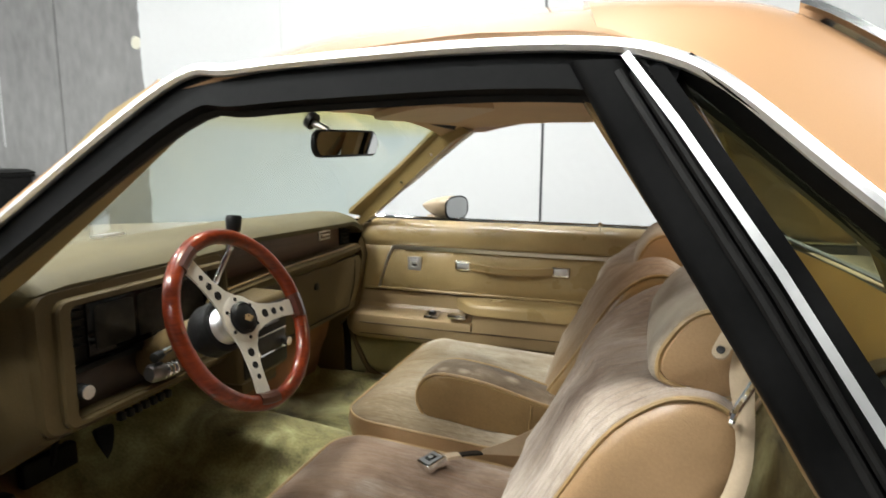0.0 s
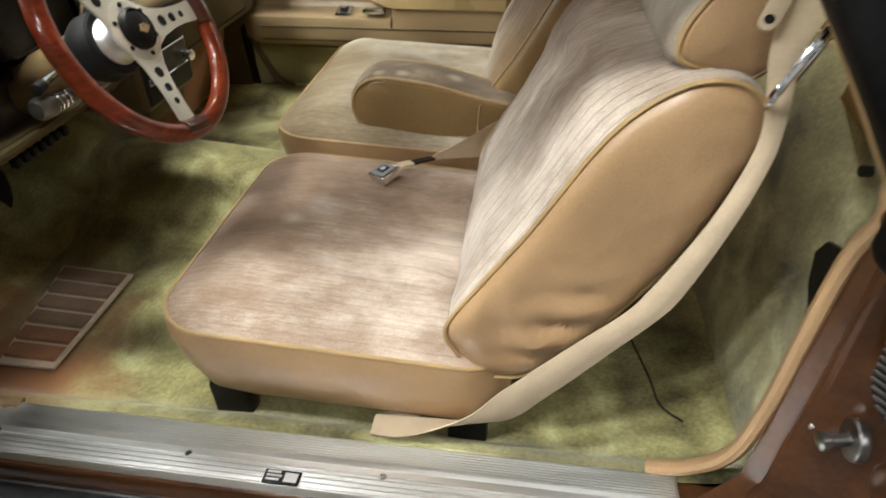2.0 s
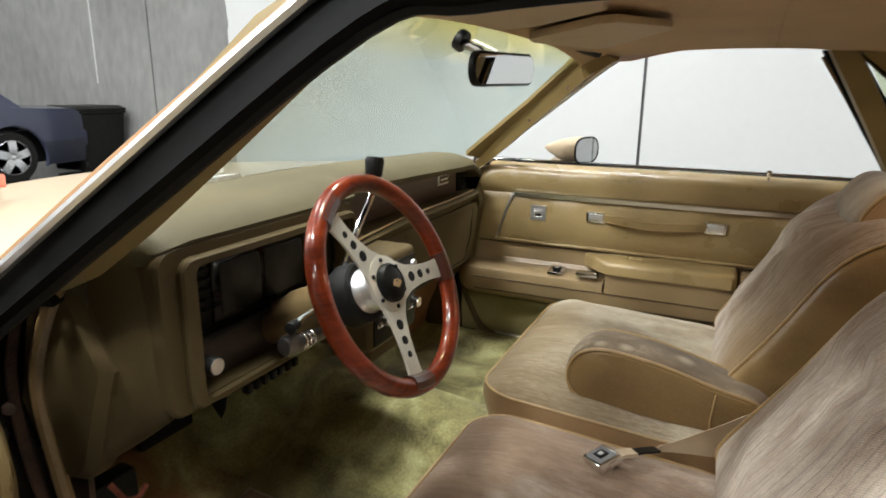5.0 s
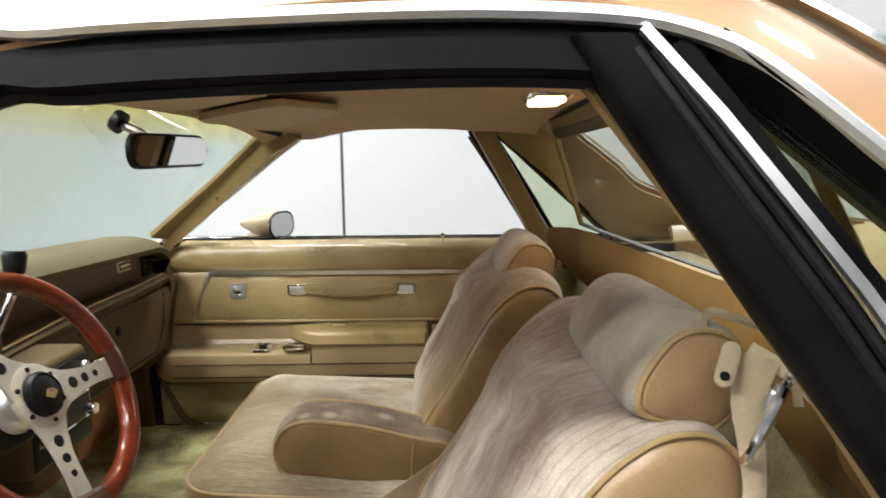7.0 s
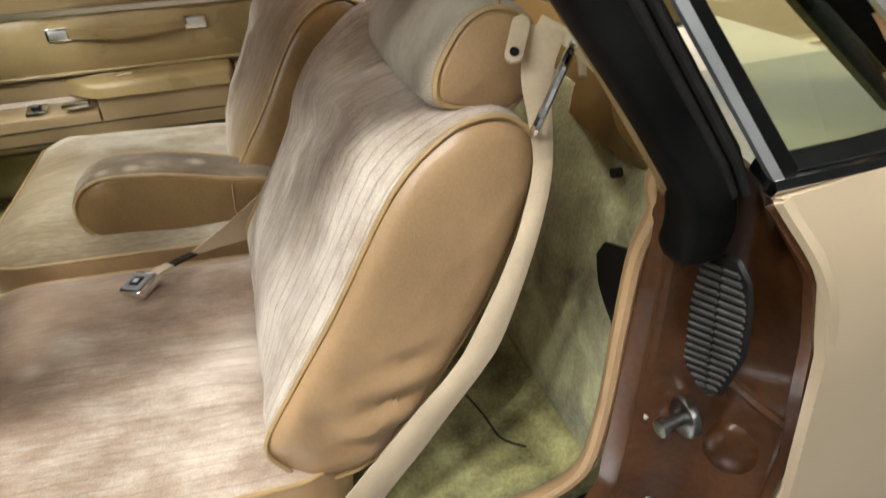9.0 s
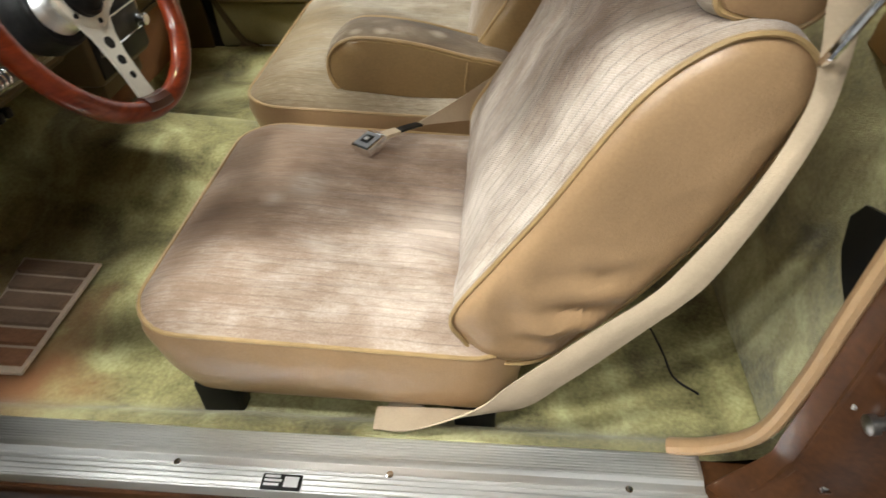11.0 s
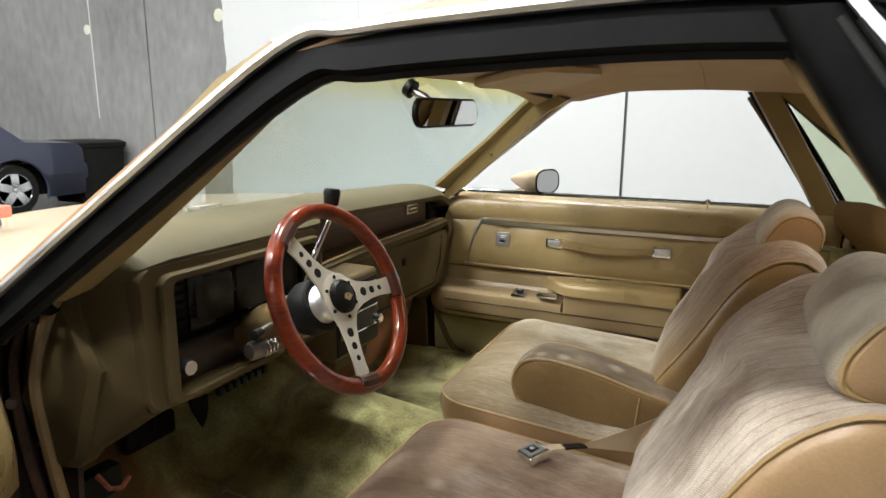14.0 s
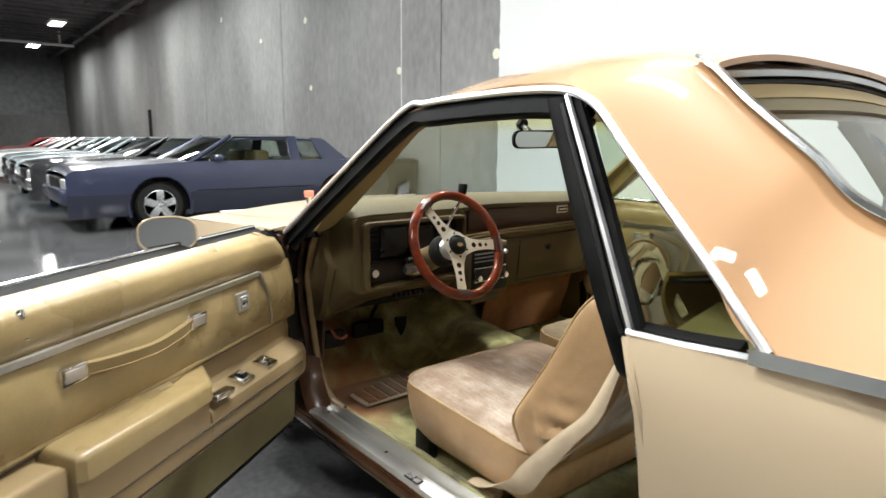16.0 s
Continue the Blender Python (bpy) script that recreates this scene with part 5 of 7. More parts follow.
part("rear_ledge", sheet(lambda u, v: (pad_fn(u, 1.0)[0] + 0.022 * v, pad_fn(u, 1.0)[1], pad_fn(u, 1.0)[2] - 0.004), 30, 2, 0.006), M_RUBBER, car)
part("side_carpet", sheet(lambda u, v: (-0.04 + 0.10 * u, 0.722, 0.33 + 0.50 * v), 4, 8, 0.008), M_CARPET, car)
HOLE = [(-0.583, 0.662), (-0.600, 0.690), (-0.66, 0.712), (-0.66, 0.57), (-0.618, 0.598), (-0.595, 0.622)]
part("trim_opening", prism(HOLE, lambda a, b, c: (0.034 + c, a, b), 0.004), M_BLACK, car, "dark torn opening in the carpet")
part("loose_wire", tube(spline([(-0.13, -0.44, 0.345), (-0.10, -0.50, 0.315), (-0.084, -0.54, 0.295), (-0.05, -0.57, 0.292)], 5), 0.002, 5), M_BLACK, car, "thin black loose wire")


def head_fn(u, v):
    x, k = -0.90 + 0.80 * u, 2 * v - 1
    hw = 0.665 if u < 0.85 else 0.62
    return (x, k * hw, np.interp(x, [-0.92, -0.82, -0.62, -0.4, -0.1], [1.266, 1.305, 1.332, 1.336, 1.300]) - 0.045 * abs(k) ** 3 - 0.012 * math.sin(3 * u) ** 2)


part("headliner", sheet(head_fn, 20, 24, 0.01), M_HEAD, car, "tan fabric headliner")
part("headliner_seam", tube([Vector(head_fn(0.62, k / 20)) + Vector((0, 0, -0.011)) for k in range(21)], 0.003, 5), M_HEAD, car)
dome = part("dome_lamp", box((-0.215, -0.035, 1.288), (-0.135, 0.095, 1.306), 0.008), M_CHROME, car, "lit dome lamp")
part("dome_lens", box((-0.205, -0.025, 1.279), (-0.145, 0.085, 1.290), 0.009, 3), M_DOME, dome, "glowing warm lens")
dome_light = bpy.data.lights.new("dome_light", "AREA")
dome_light.shape, dome_light.size, dome_light.size_y, dome_light.energy, dome_light.color = "RECTANGLE", 0.08, 0.13, 0.5, (1.0, 0.72, 0.45)
new("dome_light", dome_light).matrix_basis = pose(-0.175, 0.03, 1.274)


def visor(y0, y1, drop, name_label, out=None):
    out = out or [(y0, -0.875), (y1, -0.85), (y1 + 0.03, -0.80), (y1 - 0.02, -0.67), (y1 - 0.22, -0.62), (y0 + 0.03, -0.70), (y0 - 0.02, -0.80)]
    bm = prism(out, lambda a, b, c: (b, a, 1.254 + drop * (b + 0.86) / 0.24 + c), 0.016, 0.006)
    v = part("sun_visor", bm, M_VISOR, car, name_label)
    part("visor_hinge", tube([(-0.872, y0 + 0.02, 1.276), (-0.862, y1, 1.278)], 0.006, 6), M_HEAD, v)
    return v


visor(0.08, 0.46, 0.030, "tan sun visor, folded down a little", [(0.035, -0.862), (0.10, -0.872), (0.43, -0.825), (0.47, -0.79), (0.27, -0.622), (0.21, -0.612), (-0.01, -0.680), (-0.03, -0.72)])
visor(-0.58, -0.16, 0.030, "tan sun visor, folded up")
mirror = part("rear_view_mirror", prism(rrect(-0.125, 0.125, -0.029, 0.029, 0.026), lambda a, b, c: Vector((-0.852, -0.118, 1.192)) + (Matrix.Rotation(radians(-5.6), 3, "Z") @ Matrix.Rotation(radians(1), 3, "X") @ Vector((-0.011 + c, a, b))), 0.0115, 0.004), M_BLACK, car, "black-framed rear-view mirror")
part("mirror_glass", prism(rrect(-0.120, 0.120, -0.0245, 0.0245, 0.022), lambda a, b, c: Vector((-0.852, -0.118, 1.192)) + (Matrix.Rotation(radians(-5.6), 3, "Z") @ Matrix.Rotation(radians(1), 3, "X") @ Vector((0.0 + c, a, b))), 0.0015), M_MIRROR, mirror)
part("mirror_arm", tube([(-0.872, -0.15, 1.205), (-0.892, -0.148, 1.222), (-0.928, -0.138, 1.236)], 0.008, 8), M_DARKMETAL, mirror)
part("mirror_mount", disc((-0.928, -0.136, 1.238), (-0.8, 0.0, 0.5), 0.02, 0.016, 14, 0.004), M_BLACK, mirror)

# ---- dashboard ----
def lip_x(y):
    return np.interp(y, [-0.72, -0.70, -0.685, -0.668, -0.655, -0.20, -0.14, 0.45, 0.64], [-1.29, -1.245, -1.185, -1.14, -1.128, -1.128, -1.175, -1.185, -1.20])


def dash_ring(y):
    f = lip_x(y)
    e = 0.03 * max(0, (abs(y + 0.03) - 0.58) / 0.1) ** 2
    d = np.interp(y, [-0.7, 0.0, 0.64], [0.0, 0.0, -0.022])
    return [(x, y, z + d - e) for x, z in ((-1.46 + 0.2 * (abs(y) / 0.66) ** 2.4, 0.962), (-1.33, 0.985), (f - 0.07, 0.985), (f - 0.02, 0.972), (f, 0.952), (f - 0.004, 0.938), (-1.27 if y > -0.19 else f - 0.05, 0.930), (-1.30 if y > -0.19 else f - 0.10, 0.70), (-1.46 + 0.2 * (abs(y) / 0.66) ** 2.4, 0.70))]


dash = part("dashboard", loft([dash_ring(y) for y in np.concatenate([[-0.705, -0.70, -0.69, -0.68, -0.67, -0.66], np.linspace(-0.648, -0.195, 12), np.linspace(-0.185, 0.655, 26)])]), M_DASHTOP, car, "olive-tan padded dashboard")
# instrument cluster
def ring_frame(o, i, x0, x1, bevel=0.006):
    bm = bmesh.new()
    no = len(o)
    rows = [[(x0, a, b) for a, b in o], [(x1 - bevel, a, b) for a, b in o], [(x1, a * 0.985 + sum(p[0] for p in o) / no * 0.015, b * 0.97 + sum(p[1] for p in o) / no * 0.03) for a, b in o], [(x1, a, b) for a, b in i], [(x0, a, b) for a, b in i]]
    return loft(rows, caps=False, bm=bm)


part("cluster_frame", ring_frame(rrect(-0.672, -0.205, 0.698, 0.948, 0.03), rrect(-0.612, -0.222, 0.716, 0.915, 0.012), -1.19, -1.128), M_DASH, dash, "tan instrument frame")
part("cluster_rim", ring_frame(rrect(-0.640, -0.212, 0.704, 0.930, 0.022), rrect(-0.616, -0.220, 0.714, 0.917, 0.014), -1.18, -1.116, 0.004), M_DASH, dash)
part("cluster_face", box((-1.175, -0.615, 0.712), (-1.165, -0.218, 0.918)), M_BLACK, dash, "black instrument panel")
part("gauge_glass", box((-1.166, -0.55, 0.80), (-1.158, -0.235, 0.905), 0.004), M_DIALGLASS, dash, "dark glossy gauge glass")
part("gauge_shelf", box((-1.166, -0.612, 0.786), (-1.145, -0.222, 0.797), 0.003), M_BLACK, dash)
for gy, gw in ((-0.490, 0.045), (-0.385, 0.050), (-0.285, 0.035)):
    part("gauge", prism(rrect(gy - gw, gy + gw, 0.812, 0.896, 0.008, 3), lambda a, b, c: (-1.1585 + c, a, b), 0.003, 0.0015), M_GAUGE, dash)
part("switch_panel", box((-1.166, -0.612, 0.716), (-1.158, -0.222, 0.785), 0.003), M_BROWNPANEL, dash, "dark brown lower switch panel")
for k in range(5):
    part("vent_slat", box((-1.166, -0.608, 0.83 + 0.016 * k), (-1.148, -0.562, 0.834 + 0.016 * k)), M_BLACK, dash)
knob = part("light_knob", lathe((-1.166, -0.603, 0.765), (1, 0, 0), [(0.007, 0), (0.007, 0.035), (0.0135, 0.036), (0.014, 0.055), (0.012, 0.059), (0.002, 0.059)], 22), M_BLACK, dash, "round headlamp knob with a bright face")
part("knob_face", disc((-1.1065, -0.603, 0.765), (1, 0, 0), 0.0122, 0.002, 20), M_SATIN, knob)
part("slide_switch", box((-1.166, -0.60, 0.735), (-1.15, -0.56, 0.748), 0.003), M_BLACK, dash)
BOLSTER = [(-0.650, -1.150, -1.240, 0.640, 0.625), (-0.56, -1.128, -1.235, 0.642, 0.630), (-0.50, -1.128, -1.223, 0.651, 0.645), (-0.215, -1.128, -1.205, 0.655, 0.650)]
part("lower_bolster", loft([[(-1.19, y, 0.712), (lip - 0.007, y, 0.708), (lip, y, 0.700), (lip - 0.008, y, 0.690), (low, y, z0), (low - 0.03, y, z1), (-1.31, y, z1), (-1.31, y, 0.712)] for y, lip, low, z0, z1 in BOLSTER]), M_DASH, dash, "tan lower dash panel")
for k in range(7):
    part("bolster_louvre", box((-1.165, -0.50 + 0.02 * k, 0.660), (-1.150, -0.487 + 0.02 * k, 0.676), 0.002), M_BLACK, dash)
# left end cap of the dash, beside the door
SIDE_IN = [(-1.155, -0.668, 0.940), (-1.150, -0.669, 0.880), (-1.147, -0.669, 0.790), (-1.145, -0.664, 0.705), (-1.190, -0.605, 0.668), (-1.235, -0.560, 0.640)]
SIDE_OUT = [(-1.262, -0.700, 0.915), (-1.236, -0.698, 0.877), (-1.192, -0.698, 0.781), (-1.218, -0.698, 0.710), (-1.255, -0.698, 0.620), (-1.300, -0.680, 0.592)]
side_in, side_out = spline(SIDE_IN, 4), spline(SIDE_OUT, 4)
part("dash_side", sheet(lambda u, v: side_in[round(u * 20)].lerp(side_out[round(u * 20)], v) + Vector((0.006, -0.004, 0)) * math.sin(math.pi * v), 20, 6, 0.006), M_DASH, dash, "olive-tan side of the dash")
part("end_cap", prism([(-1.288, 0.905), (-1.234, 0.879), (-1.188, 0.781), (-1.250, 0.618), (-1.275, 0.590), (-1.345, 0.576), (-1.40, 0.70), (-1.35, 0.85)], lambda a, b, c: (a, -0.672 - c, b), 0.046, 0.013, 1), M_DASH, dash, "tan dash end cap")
slot_d = (Vector((-1.145, -0.664, 0.705)) - Vector((-1.255, -0.698, 0.620))).normalized()
slot_n = slot_d.cross(Vector((-0.045, 0.105, -0.065))).normalized()
slot_n = slot_n if slot_n.y < 0 else -slot_n
slot_w = slot_n.cross(slot_d)
part("bolster_slot", prism(rrect(-0.032, 0.032, -0.011, 0.011, 0.007, 4), lambda a, b, c: Vector((-1.208, -0.652, 0.660)) + slot_d * a + slot_w * b + slot_n * (c - 0.002), 0.007, 0.002), M_BLACK, dash, "black slot with faint pale marks")
for k in range(3):
    part("slot_mark", prism(rrect(-0.005, 0.005, -0.003, 0.003, 0.001, 2), lambda a, b, c: Vector((-1.208, -0.652, 0.660)) + slot_d * (a - 0.016 + 0.016 * k) + slot_w * b + slot_n * (c + 0.0045), 0.001), M_GAUGE, dash)
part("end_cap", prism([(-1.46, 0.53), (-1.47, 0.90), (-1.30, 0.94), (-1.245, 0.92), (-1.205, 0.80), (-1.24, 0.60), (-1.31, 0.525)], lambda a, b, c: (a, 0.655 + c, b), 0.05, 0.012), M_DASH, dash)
# passenger side
part("applique", box((-1.262, -0.085, 0.843), (-1.252, 0.565, 0.922), 0.003), M_WOODGRAIN, dash, "brown wood-grain strip")
for y0, y1 in ((-0.165, -0.095), (0.572, 0.632)):
    vent = part("dash_vent", box((-1.262, y0, 0.843), (-1.248, y1, 0.922), 0.004), M_BLACK, dash, "black slatted air vent")
    for k in range(5):
        part("vent_slat", box((-1.252, y0 + 0.006, 0.852 + 0.014 * k), (-1.238, y1 - 0.006, 0.855 + 0.014 * k)), M_BLACK, dash)
part("emblem", box((-1.254, 0.425, 0.879), (-1.247, 0.497, 0.913), 0.003), M_SATIN, dash, "small chrome-framed emblem with a plain red bar")
part("emblem_bar", box((-1.2475, 0.432, 0.886), (-1.2455, 0.490, 0.906)), M_WOODDARK, dash)
part("emblem_bar", box((-1.246, 0.438, 0.893), (-1.2445, 0.484, 0.899)), M_SATIN, dash)
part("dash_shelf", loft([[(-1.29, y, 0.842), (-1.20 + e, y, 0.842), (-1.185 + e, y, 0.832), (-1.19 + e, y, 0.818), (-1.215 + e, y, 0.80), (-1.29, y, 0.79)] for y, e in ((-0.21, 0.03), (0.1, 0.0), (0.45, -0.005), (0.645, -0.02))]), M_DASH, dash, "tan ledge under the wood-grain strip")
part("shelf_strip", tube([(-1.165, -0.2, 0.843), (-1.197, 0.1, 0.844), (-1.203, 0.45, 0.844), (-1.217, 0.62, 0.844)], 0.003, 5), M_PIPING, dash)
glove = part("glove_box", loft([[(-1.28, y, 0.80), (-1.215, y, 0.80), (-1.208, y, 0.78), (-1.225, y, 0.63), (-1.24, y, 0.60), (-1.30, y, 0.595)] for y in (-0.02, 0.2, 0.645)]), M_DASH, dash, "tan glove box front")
part("glove_lock", disc((-1.214, 0.334, 0.747), (1, 0, 0.1), 0.013, 0.008, 16, 0.002), M_BLACK, dash)
part("glove_gap", tube([(-1.209, 0.16, 0.79), (-1.214, 0.16, 0.70), (-1.226, 0.16, 0.62), (-1.228, 0.58, 0.62), (-1.214, 0.60, 0.70), (-1.209, 0.60, 0.79)], 0.002, 5), M_BLACK, dash)
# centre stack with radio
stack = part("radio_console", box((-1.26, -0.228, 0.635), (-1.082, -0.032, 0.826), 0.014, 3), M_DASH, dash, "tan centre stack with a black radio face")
part("stack_face", box((-1.084, -0.217, 0.648), (-1.0785, -0.043, 0.808), 0.004), M_BLACK, dash)
part("radio", box((-1.08, -0.205, 0.69), (-1.073, -0.055, 0.735), 0.003), M_GAUGE, dash)
part("radio_bezel", tube([(-1.075, -0.207, 0.688), (-1.075, -0.053, 0.688), (-1.075, -0.053, 0.737), (-1.075, -0.207, 0.737)], 0.002, 5, closed=True), M_CHROME, dash)
for ky in (-0.195, -0.066):
    part("radio_knob", lathe((-1.075, ky, 0.703), (1, 0, 0), [(0.012, 0), (0.011, 0.018), (0.009, 0.02), (0.002, 0.02)], 16), M_CHROME, dash)
for k in range(3):
    part("heater_slot", box((-1.08, -0.205, 0.757 + 0.014 * k), (-1.0755, -0.08, 0.762 + 0.014 * k)), M_STEELGREY, dash)
part("stack_toggle", disc((-1.079, -0.056, 0.787), (1, 0, 0), 0.009, 0.008, 14, 0.002), M_SATIN, dash)
part("ash_tray", box((-1.20, -0.20, 0.60), (-1.10, -0.06, 0.636), 0.006), M_DASH, dash)
part("dash_speaker", sheet(lambda u, v: (-1.42 + 0.04 * u, -0.30 + 0.06 * v, 0.981 + 0.004 * u), 3, 3, 0.006), M_ALU, dash, "small bright dash grille")
part("dash_speaker", sheet(lambda u, v: (-1.36 + 0.04 * u, -0.60 + 0.07 * v, 0.981), 3, 3, 0.006), M_ALU, dash)
part("toe_carpet", sheet(lambda u, v: (-1.43 + 0.10 * v + wob((u, v, 0), 5, 0.008), 0.12 + 0.54 * u, 0.33 + 0.30 * v), 14, 8, 0.01), M_TOE, car, "rust-brown stained toe board carpet")
under = box((-1.70, -0.69, 0.60), (-1.31, 0.645, 0.72))
part("under_dash", under, M_BLACK, dash)
part("pedal_arm", tube([(-1.44, -0.36, 0.60), (-1.50, -0.37, 0.50), (-1.52, -0.37, 0.44)], 0.008, 6), M_BLACK, car, "black pedal arm")
part("brake_pedal", box((-1.545, -0.44, 0.41), (-1.515, -0.30, 0.47), 0.008), M_RUBBER, car)
part("accelerator", prism(rrect(-0.22, -0.16, 0.32, 0.45, 0.01), lambda a, b, c: (-1.50 - 0.5 * (b - 0.32) + c, a, b), 0.014, 0.004), M_RUBBER, car)
part("park_brake_pedal", box((-1.38, -0.66, 0.46), (-1.34, -0.58, 0.52), 0.008), M_RUBBER, car)
part("brake_release", tube([(-1.30, -0.66, 0.545), (-1.275, -0.655, 0.522), (-1.27, -0.635, 0.515), (-1.28, -0.612, 0.520)], 0.005, 6), M_COPPER, car, "reddish brake release handle")
PAD = [Vector((-1.360, -0.304, 0.2935)), Vector((-1.294, -0.596, 0.2935)), Vector((-1.184, -0.315, 0.2935)), Vector((-1.180, -0.596, 0.2935))]
pad_at = lambda u, v: PAD[0].lerp(PAD[1], u).lerp(PAD[2].lerp(PAD[3], u), v)
heel_pad = part("heel_pad", sheet(lambda u, v: pad_at(u, v), 4, 4, 0.006), M_HEELGROOVE, car, "ribbed brown heel pad with a pale worn border")
for k in range(6):
    f0, f1 = 0.03 + 0.158 * k, 0.03 + 0.158 * k + 0.132
    part("pad_rib", loft([[pad_at(f0, v) + Vector((0, 0, 0.001)), pad_at(f0, v) + Vector((0, 0, 0.003)), pad_at(f1, v) + Vector((0, 0, 0.010)), pad_at(f1, v) + Vector((0, 0, 0.001))] for v in (0.055, 0.5, 0.945)]), M_MAT if k < 4 else M_MATRED, heel_pad)

# ---- steering wheel and column ----
WC = Vector((-0.921, -0.418, 0.867))
AX = Vector((0.905, -0.02, 0.41)).normalized()
RT = Vector((0, 1, 0)) - AX * AX.y
RT.normalize()
UP = AX.cross(RT)
UP = UP if UP.z > 0 else -UP
wpt = lambda r, a, h: WC + (RT * math.cos(radians(a)) + UP * math.sin(radians(a))) * r + AX * h
wheel = part("steering_wheel", tube([wpt(0.1625, a, 0.0) for a in range(0, 360, 6)], 0.0148, 12, closed=True), M_WOODRIM, car, "varnished wood-rim steering wheel with metal spokes")
SP = (-6, 124, 258)
for a in SP:
    d, side = wpt(1, a, 0) - WC, wpt(1, a + 90, 0) - WC
    def spoke_mesh():
        bm = bmesh.new()
        L = [0.030, 0.055, 0.085, 0.115, 0.150]
        Wd = [0.034, 0.0215, 0.0165, 0.0150, 0.0175]
        H = [-0.010, -0.010, -0.008, -0.005, -0.002]
        o = []
        for l, w in zip(L, Wd):
            o.append((l, w))
        for l, w in zip(L[::-1], Wd[::-1]):
            o.append((l, -w))
        prism(o, lambda p, q, c: WC + d * p + side * q + AX * (np.interp(p, L, H) + c), 0.004, 0.0008, 1, bm=bm)
        return bm
    part("spoke", spoke_mesh(), M_SPOKE, wheel, "brushed metal spoke")
    for l, r in ((0.066, 0.0085), (0.091, 0.0072), (0.113, 0.0052)):
        part("spoke_hole", disc(WC + d * l + AX * (np.interp(l, [0.03, 0.055, 0.085, 0.115], [-0.010, -0.010, -0.008, -0.005]) + 0.0032), AX, r, 0.0014, 16), M_BLACK, wheel)
    part("spoke_root", tube([wpt(0.1595, a + k, 0.001) for k in range(-9, 10, 3)], 0.0156, 10), M_WOODDARK, wheel)
part("hub_plate", disc(WC + AX * -0.012, AX, 0.046, 0.007, 32, 0.002), M_SPOKE, wheel)
part("horn_ring", lathe(WC + AX * -0.006, AX, [(0.031, 0), (0.031, 0.008), (0.027, 0.012), (0.026, 0.010)], 28), M_BLACK, wheel)
part("horn_button", lathe(WC + AX * -0.004, AX, [(0.026, 0), (0.026, 0.008), (0.018, 0.013), (0.002, 0.0145)], 28), M_BLACK, wheel, "black horn button with a plain gold mark")
part("horn_mark", prism([(-0.012, -0.004), (0.0, -0.011), (0.012, -0.004), (0.004, 0.003), (-0.006, 0.004)], lambda a, b, c: WC + RT * a + UP * b + AX * (0.0085 + c), 0.002), M_PIPING, wheel)
for k in range(6):
    part("hub_screw", disc(wpt(0.038, 30 + 60 * k, -0.006), AX, 0.0035, 0.003, 10), M_BLACK, wheel)
part("hub_adapter", lathe(WC, AX, [(0.040, -0.012), (0.040, -0.022), (0.034, -0.023), (0.036, -0.034), (0.036, -0.035), (0.032, -0.036), (0.036, -0.048), (0.038, -0.052)], 32), M_SATIN, wheel, "ribbed metal hub adapter")
part("hub_boot", lathe(WC, AX, [(0.046, -0.050), (0.050, -0.053), (0.052, -0.085), (0.046, -0.10), (0.03, -0.10)], 32), M_RUBBER, wheel, "black rubber hub boot")
column = part("steering_column", lathe(WC, AX, [(0.036, -0.098), (0.039, -0.105), (0.041, -0.20), (0.037, -0.215), (0.034, -0.42)], 28), M_COLUMN, car, "tan steering column")
part("ignition", lathe(WC + RT * 0.05 + AX * -0.16 + UP * 0.0, RT * 0.9 + AX * 0.45, [(0.014, 0), (0.014, 0.02), (0.011, 0.024), (0.002, 0.024)], 16), M_CHROME, column)
part("turn_lever", tube([WC + AX * -0.13 - RT * 0.035 + UP * 0.002, WC + AX * -0.128 - RT * 0.075 - UP * 0.001, WC + AX * -0.122 - RT * 0.098 - UP * 0.004], [0.0055, 0.0055, 0.007], 8), M_CHROME, column, "chrome turn-signal lever")
part("lever_knob", lathe(WC + AX * -0.140 - RT * 0.060 - UP * 0.035, -RT + UP * 0.1, [(0.010, -0.03), (0.012, 0.0), (0.012, 0.03), (0.017, 0.034), (0.017, 0.055), (0.013, 0.062), (0.002, 0.062)], 18), M_DARKMETAL, column, "dark control knob with chrome rings")
for k in range(4):
    part("knob_ring", lathe(WC + AX * -0.140 - RT * (0.063 + 0.009 * k) - UP * 0.035, -RT + UP * 0.1, [(0.0135, 0), (0.0145, 0.002), (0.0135, 0.004)], 16), M_CHROME, column)
part("lever_tip", lathe(WC + AX * -0.122 - RT * 0.098 - UP * 0.004, -RT + AX * 0.2 - UP * 0.1, [(0.0085, 0), (0.0095, 0.012), (0.009, 0.02), (0.003, 0.022)], 12), M_BLACK, column)
part("shift_lever", tube(spline([(-1.035, -0.405, 0.835), (-1.01, -0.385, 0.92), (-0.995, -0.35, 0.99), (-1.0, -0.336, 1.02)], 5), 0.0055, 8), M_CHROME, column, "chrome shift lever")
part("shift_knob", lathe((-1.0, -0.337, 1.012), (0.0, 0.15, 1), [(0.008, 0), (0.014, 0.006), (0.0165, 0.03), (0.014, 0.036), (0.002, 0.037)], 18), M_BLACK, column, "dark grey shift knob")

# ---- doors ----
HINGE, SWING = Vector((-1.39, -0.93, 0)), -53.5
OPEN_XF = Matrix.Translation(HINGE) @ Matrix.Rotation(radians(SWING), 4, "Z") @ Matrix.Translation(-HINGE)


def bar(profile, xs, shift=None):
    """Profile of (y, z) pairs drawn along x."""
    return loft([[(x, y, z) for y, z in profile] for x in xs])


